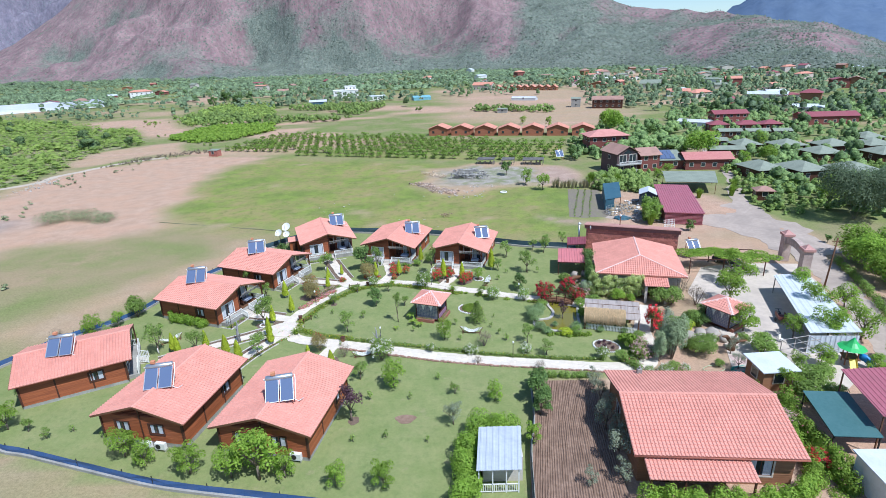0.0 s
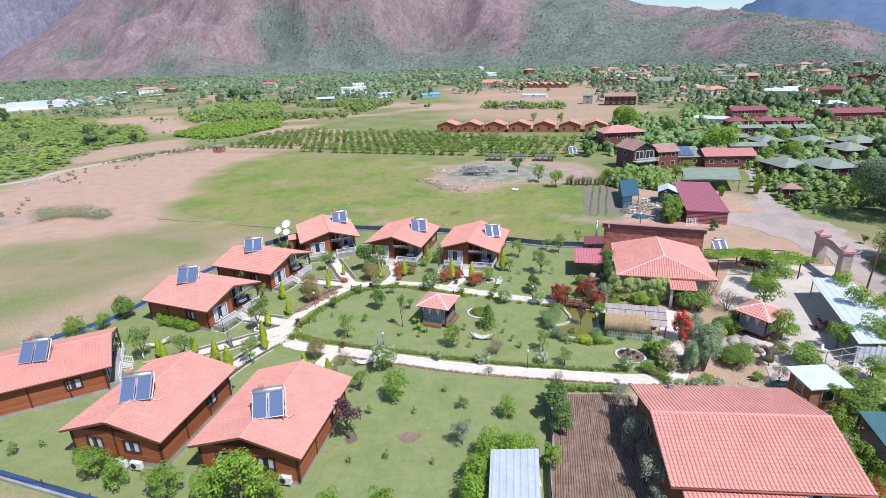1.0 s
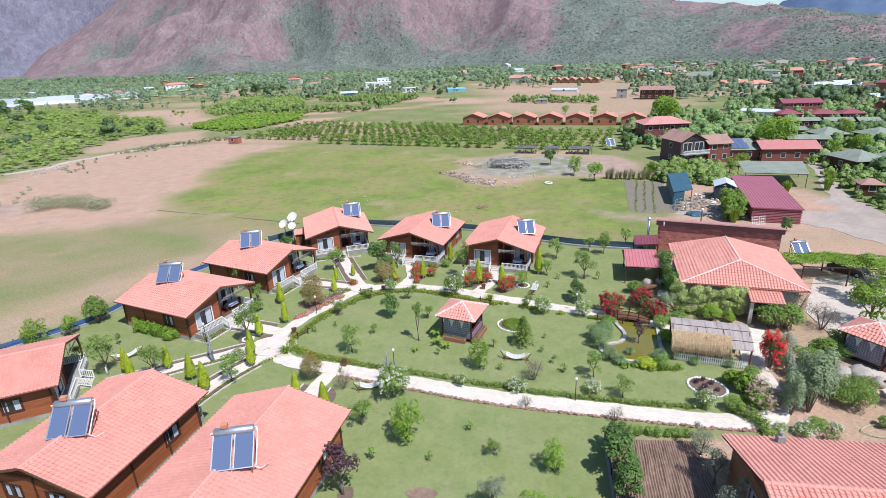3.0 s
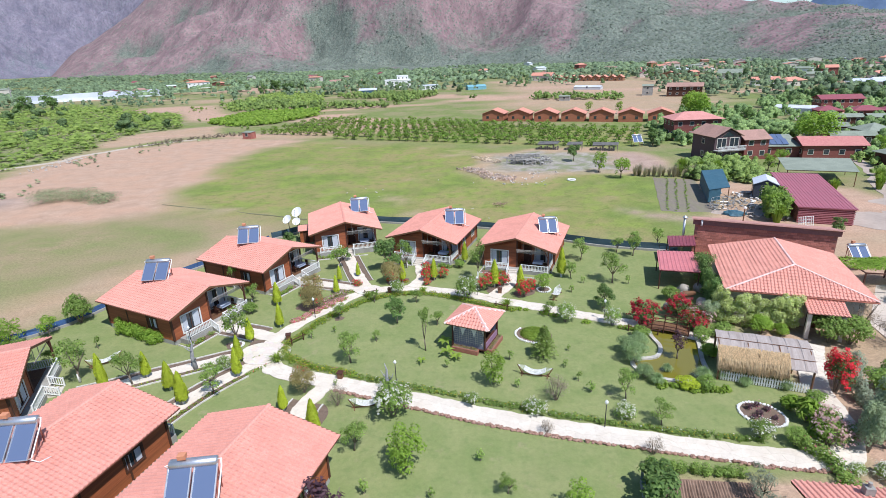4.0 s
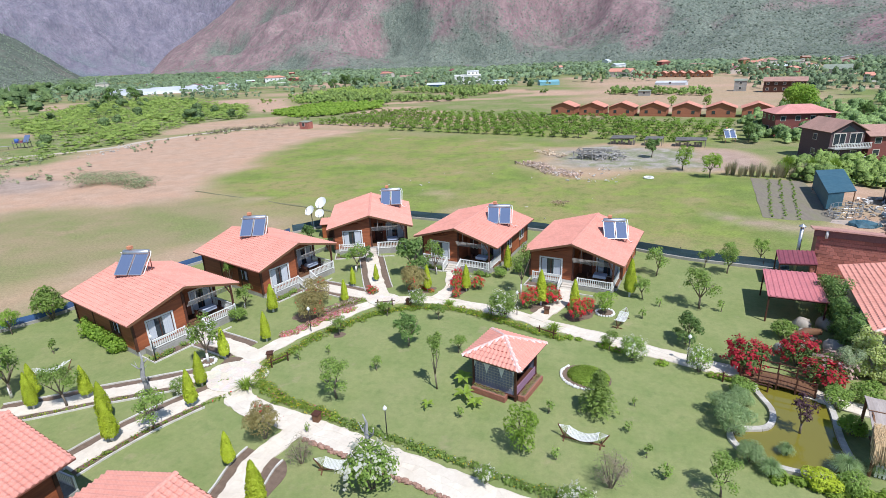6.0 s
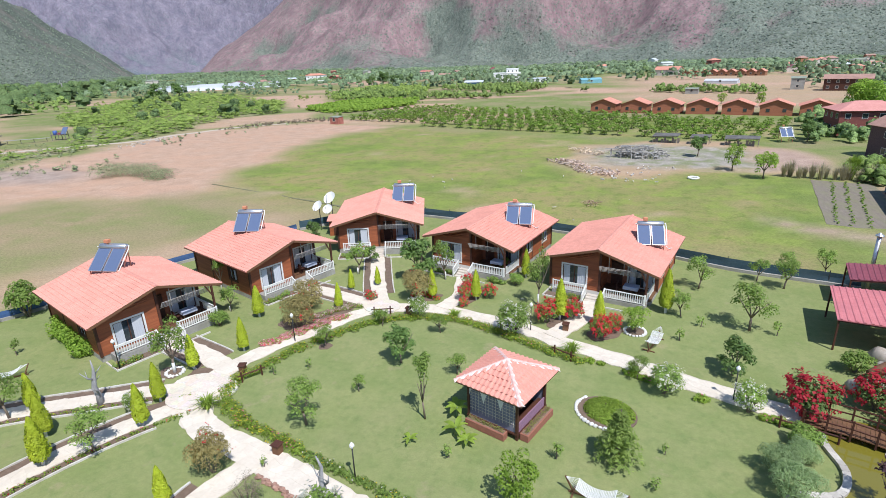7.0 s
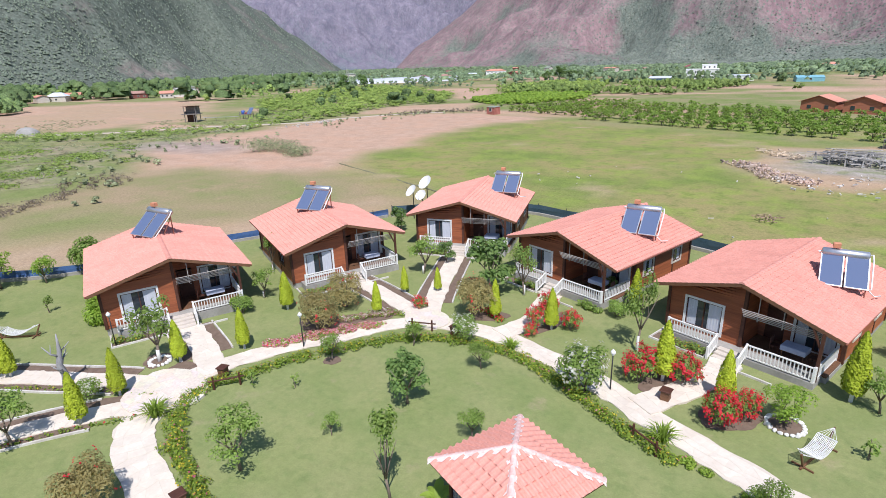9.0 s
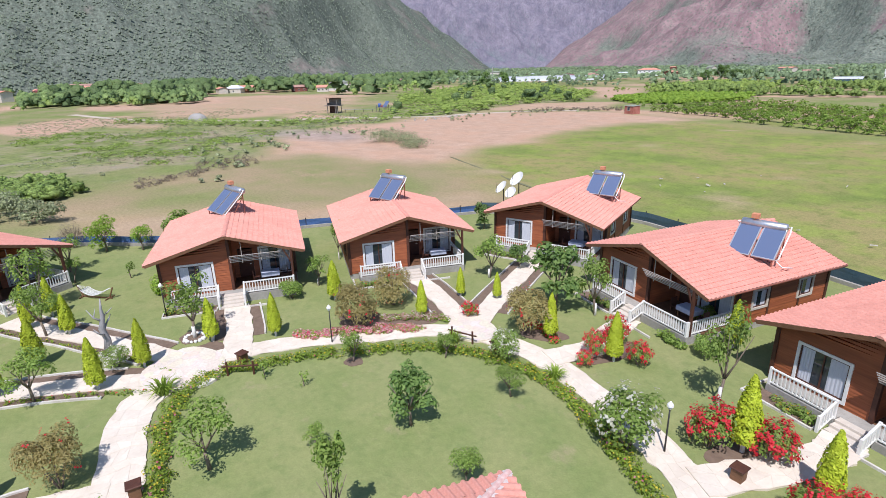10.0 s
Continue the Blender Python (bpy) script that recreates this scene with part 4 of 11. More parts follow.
for k, b in enumerate(((-1.0, 77.7, 1.5, 0.9, 60), (2.3, 76.5, 1.4, 1.0, 40), (-8.8, 80.6, 1.9, 0.75, 80), (-19.6, 74.2, 2.6, 0.75, 52), (-21.2, 72.6, 1.5, 1.1, 60), (-23.4, 64.4, 1.0, 0.7, 30), (-12.6, 79.4, 1.4, 0.8, 20), (-17.6, 79.4, 1.5, 0.7, 110), (-23.6, 60.0, 1.7, 0.8, 50), (-25.6, 64.0, 0.8, 0.8, 0), (-14.2, 53.6, 1.8, 0.7, 90), (-10.0, 43.4, 0.6, 0.6, 0), (-17.0, 69.7, 0.5, 0.45, 0))):
    soft_bed(*b, k)
# low rubble edge on the lawn side of the long path
edge = Shape()
re_ = random.Random(8)
rim_line = offset(PATH_LOW, -1.0)[26:]
for (x, y), (x2, y2) in zip(rim_line, rim_line[1:]):
    for k in range(9):
        u = re_.random()
        edge.ball((x + (x2 - x) * u + re_.uniform(-0.05, 0.05), y + (y2 - y) * u + re_.uniform(-0.10, 0.10), re_.choice((0.05, 0.05, 0.13))), re_.uniform(0.08, 0.14), 6, 4, (1.2, 0.9, 0.7), re_, 0.2)
structure("stone_edging", edge, surf("brown_field_stone", (0.27, 0.145, 0.105), (0.40, 0.25, 0.19), 5, 0.9, None, bump=0.4, island=0.2), "row of rough reddish-brown edging stones", kind="stuff")

# ---- holiday cottages: one is built, seven are copies ----
def plank_wall(sh, p, q, z0, top, thick=0.12, holes=(), board=0.17):
    """Lapped boards along the wall p-q (2D). top(u) is the height at u metres from p; holes: (u0, u1, z0, z1)."""
    p, q = Vector((*p, 0)), Vector((*q, 0))
    L = (q - p).length
    e = (q - p).normalized()
    n = Vector((e.y, -e.x, 0))
    zmax = max(top(L * k / 20) for k in range(21))
    z = z0
    while z < zmax:
        za, zb = z, z + board
        spans = [(0.0, L)]
        cut = [k for k in (i * L / 120 for i in range(121)) if top(k) > za + 0.02]
        if not cut:
            break
        spans = [(min(cut), max(cut))]
        for u0, u1, h0, h1 in holes:
            if za < h1 - 0.02 and zb > h0 + 0.02:
                spans = [s for a, b in spans for s in ((a, min(b, u0)), (max(a, u1), b)) if s[1] - s[0] > 0.03]
        for a, b in spans:
            ta, tb = min(zb, top(a) + 0.01), min(zb, top(b) + 0.01)
            ta, tb = max(ta, za + 0.01), max(tb, za + 0.01)
            A, B = p + e * a, p + e * b
            lo, hi = n * 0.035, n * 0.008
            vs = [A + lo + Vector((0, 0, za)), B + lo + Vector((0, 0, za)), B + hi + Vector((0, 0, tb)), A + hi + Vector((0, 0, ta)),
                  A - n * thick + Vector((0, 0, za)), B - n * thick + Vector((0, 0, za)), B - n * thick + Vector((0, 0, tb)), A - n * thick + Vector((0, 0, ta))]
            sh.add(vs, [(0, 1, 2, 3), (5, 4, 7, 6), (4, 5, 1, 0), (1, 5, 6, 2), (4, 0, 3, 7), (3, 2, 6, 7)])
        z = zb
    return sh


def window(parent, name, p, q, z0, z1, bars=1, frame_m=None, curtain=True, fw=0.13):
    """Framed sash between the 2D points p and q; outside lies to the right of p-q."""
    fr, gl = Shape(), Shape()
    P, Q = Vector((*p, 0)), Vector((*q, 0))
    e = (Q - P).normalized()
    n = Vector((e.y, -e.x, 0))
    at = lambda u, z, d=0.0: P + e * u + n * d + Vector((0, 0, z))
    L = (Q - P).length
    for u0, u1, h0, h1 in ((-fw, L + fw, z1, z1 + fw), (-fw, L + fw, z0 - fw, z0), (-fw, 0, z0, z1), (L, L + fw, z0, z1)):
        a, b = at(u0, (h0 + h1) / 2), at(u1, (h0 + h1) / 2)
        vs = [at(u, z, d) for d in (0.075, -0.08) for u, z in ((u0, h0), (u1, h0), (u1, h1), (u0, h1))]
        fr.add(vs, [(0, 1, 2, 3), (7, 6, 5, 4), (1, 0, 4, 5), (2, 1, 5, 6), (3, 2, 6, 7), (0, 3, 7, 4)])
    w = part(name, fr, frame_m or M_CREAM, parent)
    sash = Shape()
    for k in range(bars + 2):
        u = L * k / (bars + 1)
        sash.beam(at(min(max(u, 0.03), L - 0.03), z0, -0.01), at(min(max(u, 0.03), L - 0.03), z1, -0.01), 0.06, 0.05)
    sash.beam(at(0, z0 + 0.03, -0.012), at(L, z0 + 0.03, -0.012), 0.05, 0.06).beam(at(0, z1 - 0.03, -0.012), at(L, z1 - 0.03, -0.012), 0.05, 0.06)
    part("sash", sash, M_DARKWOOD, w, "dark sash bars")
    gl.plate([at(0, z0, -0.03), at(L, z0, -0.03), at(L, z1, -0.03), at(0, z1, -0.03)], 0.012)
    part("pane", gl, M_GLASS, w, "dark reflecting glass")
    if curtain:
        for u0, u1 in ((0.05, L * 0.3), (L * 0.62, L - 0.05)):
            k = 9
            vs = []
            for i in range(k + 1):
                u = u0 + (u1 - u0) * i / k
                d = -0.025 + 0.012 * (i % 2)
                vs += [at(u, z0 + 0.06, d), at(u, z1 - 0.06, d)]
            part("curtain", Shape().add(vs, [(2 * i, 2 * i + 2, 2 * i + 3, 2 * i + 1) for i in range(k)]), M_CURTAIN, w, "pale gathered curtain")
    return w


import functools


@functools.lru_cache(None)
def baluster_mesh(h):
    return Shape().beam((0, 0, 0.12), (0, 0, h), 0.05).mesh("baluster", M_WHITE)


def railing(parent, p, q, z, h=0.80, label=""):
    """White balustrade between two 2D points: two rails, posts and square balusters."""
    P, Q = Vector((*p, z)), Vector((*q, z))
    L = (Q - P).length
    sh = Shape()
    up = lambda k: Vector((0, 0, k))
    sh.beam(P + up(h), Q + up(h), 0.09, 0.06).beam(P + up(0.12), Q + up(0.12), 0.07, 0.06)
    for c in (P, Q):
        sh.beam(c, c + up(h + 0.06), 0.11)
    n = max(2, int(L / 0.17))
    r_ = part("railing", sh, M_WHITE, parent, label or "white-painted wooden balustrade")
    bal = baluster_mesh(h)
    for i in range(1, n):
        part("baluster", bal, None, r_).location = P.lerp(Q, i / n)
    return r_


W2_, DEPTH, ZL, ZR, ZA = 4.84, 11.1, 3.10, 2.98, 4.48


def roof_z(x):
    return ZA + (ZL - ZA) * (-x / W2_) if x < 0 else ZA + (ZR - ZA) * (x / W2_)


M_LATT = surf("grey_weathered_slats", (0.34, 0.30, 0.27), (0.48, 0.43, 0.39), 6, 0.8, None)


def build_cottage():
    c = thing("cottage", Matrix(), "red-brown timber holiday cottage with terracotta tile roof and white balustrade", "cottage", "cottages round the garden")
    FL = 0.48
    wl, fw, bw, vw = 4.25, 0.85, 10.6, 3.1
    base = Shape().box(-wl - 0.02, wl + 0.02, fw, bw + 0.02, -0.3, FL - 0.06)
    base.box(-3.7, -0.75, -0.25, fw, -0.3, FL).box(0.75, 4.05, -0.25, fw, -0.3, FL).box(-0.75, 0.75, 0.15, fw, -0.3, FL)
    part("plinth", base, M_CONC, c, "grey concrete plinth and terrace")
    board = Shape().box(0.06, wl, 0, 0.24, FL - 0.05, FL + 0.012).mesh("floorboard", M_BROWNWOOD)
    for k in range(9):
        part("floorboard", board, None, c).location = (0, fw + 0.25 * k, 0)
    roofline = lambda x0, s: (lambda u: roof_z(x0 + s * u) - 0.14)
    walls = Shape()
    plank_wall(walls, (-wl, fw), (0.05, fw), FL - 0.06, roofline(-wl, 1), holes=[(1.1, 3.15, FL + 0.3, 2.5)])
    plank_wall(walls, (0.05, fw), (0.05, vw), FL - 0.06, lambda u: roof_z(0) - 0.14)
    plank_wall(walls, (0.05, vw), (wl, vw), FL - 0.06, roofline(0.05, 1), holes=[(0.35, 1.35, FL, 2.55), (1.85, 3.85, FL + 0.05, 2.5)])
    plank_wall(walls, (wl, vw), (wl, bw), FL - 0.06, lambda u: ZR + 0.02, holes=[(1.2, 2.3, 1.35, 2.35), (5.0, 6.1, 1.35, 2.35)])
    plank_wall(walls, (wl, bw), (-wl, bw), FL - 0.06, roofline(wl, -1), holes=[(1.5, 2.9, 1.3, 2.35), (5.1, 6.5, 1.3, 2.35)])
    plank_wall(walls, (-wl, bw), (-wl, fw), FL - 0.06, lambda u: ZL + 0.02, holes=[(6.3, 7.6, 1.3, 2.35)])
    part("wall", walls, M_WOOD, c, "red-brown lapped timber boards")
    for x, y in ((-wl, fw), (0.05, fw), (wl, vw), (wl, bw), (-wl, bw)):
        part("corner_post", Shape().box(x - 0.09, x + 0.09, y - 0.09, y + 0.09, FL - 0.1, roof_z(max(-4.3, min(4.3, x))) - 0.12), M_DARKWOOD, c)
    for s, ys in ((-wl, (4.1, 7.4)), (wl, (5.6, 8.2))):
        for y in ys:
            part("wall_batten", Shape().box(s - 0.06, s + 0.06, y - 0.07, y + 0.07, FL - 0.1, 3.0), M_DARKWOOD, c)
    part("wall_batten", Shape().box(-0.07, 0.07, bw - 0.06, bw + 0.07, FL, 4.2), M_DARKWOOD, c)
    window(c, "front_window", (-wl + 1.1, fw), (-wl + 3.15, fw), FL + 0.3, 2.5, 1, M_WHITE)
    window(c, "veranda_door", (0.05 + 1.85, vw), (0.05 + 3.85, vw), FL + 0.08, 2.5, 1, M_WHITE)
    window(c, "side_window", (wl, vw + 1.2), (wl, vw + 2.3), 1.35, 2.35, 0)
    window(c, "side_window", (wl, vw + 5.0), (wl, vw + 6.1), 1.35, 2.35, 0)
    window(c, "back_window", (wl - 1.5, bw), (wl - 2.9, bw), 1.3, 2.35, 1, M_DARKWOOD)
    window(c, "back_window", (wl - 5.1, bw), (wl - 6.5, bw), 1.3, 2.35, 1, M_DARKWOOD)
    window(c, "side_window", (-wl, bw - 6.3), (-wl, bw - 7.6), 1.3, 2.35, 1, M_DARKWOOD)
    door = Shape().box(0.42, 1.38, vw - 0.02, vw + 0.05, FL + 0.01, 2.53)
    for zz in (0.75, 1.6):
        door.box(0.55, 1.25, vw - 0.045, vw - 0.015, zz, zz + 0.7)
    d = part("door", door, M_DARKWOOD, c, "dark brown panelled entrance door")
    part("door_handle", Shape().beam((1.26, vw - 0.07, 1.45), (1.14, vw - 0.07, 1.45), 0.03).beam((1.26, vw, 1.45), (1.26, vw - 0.08, 1.45), 0.03), M_STEEL, d, "steel lever handle")
    # veranda post, lattice under the gable, rails and steps
    post = Shape().box(3.92, 4.06, -0.05, 0.09, FL, roof_z(4) - 0.1).beam((3.99, 0.02, 2.2), (3.5, 0.02, roof_z(3.5) - 0.16), 0.09)
    part("post", post, M_DARKWOOD, c, "dark veranda post with knee brace")
    for i in range(5):
        zt = 3.06 - 0.13 * i
        x1 = min(3.9, (ZA - zt - 0.18) / ((ZA - ZR) / W2_))
        part("lattice_slat", Shape().beam((0.12, 0.12 + 0.09 * i, zt), (x1, 0.12 + 0.09 * i, zt), 0.035, 0.04), M_LATT, c, "weathered pale lattice slat")
    for x, zt in ((0.9, 3.9), (2.1, 3.6)):
        part("lattice_post", Shape().beam((x, 0.3, 2.5), (x, 0.3, zt), 0.04), M_LATT, c)
    railing(c, (-3.62, -0.18), (-0.78, -0.18), FL)
    railing(c, (0.80, -0.18), (3.96, -0.18), FL)
    railing(c, (3.99, -0.1), (3.99, vw - 0.1), FL)
    for s in (-0.78, 0.80):
        sl, bars = Shape(), []
        sl.beam((s, -0.2, FL + 0.80), (s, -1.15, 0.80), 0.09, 0.06).beam((s, -0.2, FL + 0.12), (s, -1.15, 0.14), 0.07, 0.05).beam((s, -1.15, 0), (s, -1.15, 0.88), 0.11)
        for k in range(1, 6):
            y = -0.2 - 0.95 * k / 6
            bars.append((s, y, FL * (1 - k / 6)))
        sr = part("stair_rail", sl, M_WHITE, c, "white sloping stair rail")
        for b_ in bars:
            part("baluster", baluster_mesh(0.80), None, sr).location = b_
    for k in range(4):
        part("step", Shape().box(-0.70, 0.70, -1.15 + 0.32 * k, 0.16, -0.1 if k == 0 else 0.12 * k - 0.004, 0.12 * (k + 1), 0.01), M_CREAM, c, "pale stone step")
    # roof: deck, soffit beams, fascia, gutters, tiles
    rf = Shape()
    rf.plate([(-W2_, 0, ZL), (0, 0, ZA), (0, DEPTH, ZA), (-W2_, DEPTH, ZL)], 0.09)
    rf.plate([(0, 0, ZA), (W2_, 0, ZR), (W2_, DEPTH, ZR), (0, DEPTH, ZA)], 0.09)
    roof = part("roof", rf, M_DARKWOOD, c, "low gabled roof under terracotta roll tiles")
    for y in (0.0, DEPTH):
        part("verge_board", Shape().beam((-W2_, y, ZL - 0.06), (0, y, ZA - 0.06), 0.05, 0.19), M_BROWNWOOD, roof)
        part("verge_board", Shape().beam((0, y, ZA - 0.06), (W2_, y, ZR - 0.06), 0.05, 0.19), M_BROWNWOOD, roof)
    for x, z in ((-W2_ - 0.05, ZL), (W2_ + 0.05, ZR)):
        part("gutter", Shape().tube([(x, 0.0, z - 0.05), (x, DEPTH, z - 0.06)], 0.06, 8), M_RUST, roof, "brown eaves gutter", True)
    rt = Shape()
    for k in range(18):
        y = 0.3 + k * (DEPTH - 0.6) / 17
        rt.beam((-W2_ + 0.05, y, ZL - 0.11), (-wl, y, ZL + 0.07), 0.07, 0.09).beam((W2_ - 0.05, y, ZR - 0.11), (wl, y, ZR + 0.08), 0.07, 0.09)
    tagged(part("rafter_tails", rt, M_DARKWOOD, roof), kind="stuff")
    pick = lambda o: o.y < 0.95
    slope_tiles(roof, (-W2_ - 0.06, DEPTH, ZL - 0.02), (-W2_ - 0.06, 0, ZL - 0.02), (0, 0, ZA), (0, DEPTH, ZA), pick)
    slope_tiles(roof, (W2_ + 0.06, 0, ZR - 0.02), (W2_ + 0.06, DEPTH, ZR - 0.02), (0, DEPTH, ZA), (0, 0, ZA), pick)
    ridge_caps("ridge", (0, -0.04, ZA + 0.02), (0, DEPTH + 0.02, ZA + 0.02), roof, 0.13, material=M_TILE)
    return c


COTTAGES = [(1.32, 82.31, -0.12, -14.6), (-10.63, 85.35, 0.0, -14.6), (-21.25, 88.65, 0.1, 19.2), (-24.93, 78.93, 0.0, 67.8), (-29.08, 67.43, 0.06, 69.2), (-37.9, 55.6, -0.05, 117.9), (-27.15, 51.26, 0.08, 169.2), (-15.28, 49.22, -0.03, 169.4)]
first = build_cottage()
first.matrix_basis = pose(*COTTAGES[0][:3], 0, 0, COTTAGES[0][3])
for x, y, z, r in COTTAGES[1:]:
    copy_thing(first, pose(x, y, z, 0, 0, r))


# ---- solar water heaters on the roofs: two collectors, tank, header box, stand ----
def build_heater():
    h = thing("solar_water_heater", Matrix(), "solar water heater with two blue collectors and steel tank", "water heater", "heaters on the cottage roofs")
    tilt = radians(42)
    cy, sy = math.cos(tilt), math.sin(tilt)
    for x0 in (-1.0, 0.04):
        fr, gl = Shape(), Shape()
        a = lambda u, v, d: (x0 + u, v * cy - d * sy, 0.22 + v * sy + d * cy)
        for u0, u1, v0, v1 in ((0, 0.96, 0, 0.05), (0, 0.96, 1.85, 1.9), (0, 0.05, 0.05, 1.85), (0.91, 0.96, 0.05, 1.85)):
            vs = [a(u, v, d) for d in (0.0, 0.09) for u, v in ((u0, v0), (u1, v0), (u1, v1), (u0, v1))]
            fr.add(vs, [(3, 2, 1, 0), (4, 5, 6, 7), (0, 1, 5, 4), (1, 2, 6, 5), (2, 3, 7, 6), (3, 0, 4, 7)])
        col = part("collector_frame", fr, M_STEEL, h, "bright metal collector frame")
        gl.plate([a(0.05, 0.05, 0.07), a(0.91, 0.05, 0.07), a(0.91, 1.85, 0.07), a(0.05, 1.85, 0.07)], 0.05)
        part("collector_glass", gl, M_PANEL, col, "blue collector glass")
    ty, tz = 1.9 * cy + 0.10, 0.22 + 1.9 * sy + 0.12
    part("tank", Shape().tube([(-0.98, ty, tz), (-0.93, ty, tz), (0.93, ty, tz), (0.98, ty, tz)], [0.15, 0.23, 0.23, 0.15], 14), M_STEEL, h, "horizontal galvanised tank", True)
    part("header_box", Shape().box(-0.57, -0.25, ty - 0.14, ty + 0.14, tz + 0.28, tz + 0.55, 0.02), surf("orange_plastic", (0.55, 0.22, 0.12), (0.62, 0.28, 0.15), 6, 0.6, None), h, "orange header box")
    for x in (-0.9, 0.9):
        part("strut", Shape().beam((x, 0.02, 0.2), (x, ty, tz - 0.2), 0.05), M_RUST, h, "rusty angle-iron strut")
        part("strut", Shape().beam((x, ty, -0.75), (x, ty, tz - 0.2), 0.05), M_RUST, h, "rusty angle-iron strut")
        part("strut", Shape().beam((x, 0.05, -0.3), (x, ty, -0.2), 0.04), M_RUST, h, "rusty angle-iron strut")
        part("strut", Shape().beam((x, 0.7, 0.0), (x, ty, tz - 0.4), 0.04), M_RUST, h, "rusty angle-iron strut")
        part("strut", Shape().beam((x, 0.03, -0.75), (x, 0.03, 0.22), 0.05), M_RUST, h, "rusty angle-iron strut")
    part("strut", Shape().beam((-0.9, ty, 0.2), (0.9, ty, tz - 0.4), 0.03), M_RUST, h, "rusty angle-iron strut")
    part("strut", Shape().beam((-0.4, ty, tz), (-0.4, ty, tz + 0.3), 0.04), M_RUST, h, "rusty angle-iron strut")
    pipe = Shape().tube([(1.02, 0.05, 0.25), (1.12, 0.1, 0.3), (1.14, 1.3, 1.45), (1.1, ty, tz + 0.1), (0.98, ty, tz + 0.05)], 0.035, 6)
    for tb in (pipe, Shape().tube([(-1.02, 1.42, 1.5), (-1.12, ty - 0.1, tz), (-0.98, ty, tz)], 0.035, 6), Shape().tube([(1.05, 0.1, 0.2), (1.3, 0.2, -0.1), (1.6, 0.6, -0.15)], 0.03, 6)):
        part("pipe", tb, M_WHITE, h, "white insulated pipe", True)
    return h


HEATERS = [(5.62, 86.55, 3.62, 5), (-6.52, 89.9, 3.76, 5), (-21.0, 95.6, 4.0, 14), (-31.1, 80.45, 4.44, 15), (-35.97, 68.95, 4.47, 9), (-43.06, 50.62, 4.07, 13), (-28.31, 43.21, 4.49, 11.6), (-15.88, 40.7, 4.38, 11.8)]
h0 = build_heater()
for i, (x, y, z, turn) in enumerate(HEATERS):
    m = pose(x, y, z - 0.22, 0, 0, turn) @ Matrix.Diagonal((1.12, 1.08, 1.04, 1))
    if i == 0:
        h0.matrix_basis = m
    else:
        copy_thing(h0, m)

# narrow planted strips with a low kerb before the verandas
for (x, y, z, r) in COTTAGES[:5]:
    M_ = pose(x, y, 0, 0, 0, r)
    to = lambda pts: [tuple((M_ @ Vector((a, b, 0))).xy) for a, b in pts]
    structure("flower_bed", Shape().slab(to([(-4.1, -0.27), (-4.1, -1.2), (-1.0, -1.2), (-1.0, -0.27)]), -0.05, 0.034), M_BEDSOIL, "narrow bed of soil under the veranda rail")
    structure("kerb", ribbon(to([(-4.15, 0.6), (-4.15, -0.4), (-4.15, -1.25), (-2.6, -1.25), (-0.95, -1.25), (-0.95, -0.75)]), 0.10, -0.05, 0.11, 2, 0.01), M_KERB, "limewashed kerb round the veranda bed")
    structure("kerb", ribbon(to([(0.95, -0.8), (0.95, -1.3), (1.6, -1.3), (2.6, -1.3)]), 0.10, -0.05, 0.11, 3, 0.01), M_KERB, "limewashed kerb beside the steps")

# ---- tiled gazebos on the lawn ----
M_HIPCAP = surf("pink_cap_tile", (0.66, 0.36, 0.31), (0.78, 0.52, 0.46), 7, 0.8, (0.80, 0.68, 0.62), 3.0, 0.7, 0.15, island=0.1)
M_MORTARW = surf("pale_mortar", (0.66, 0.56, 0.52), (0.80, 0.72, 0.68), 9, 0.9, (0.60, 0.44, 0.39), 3.0, 0.6, 0.4)


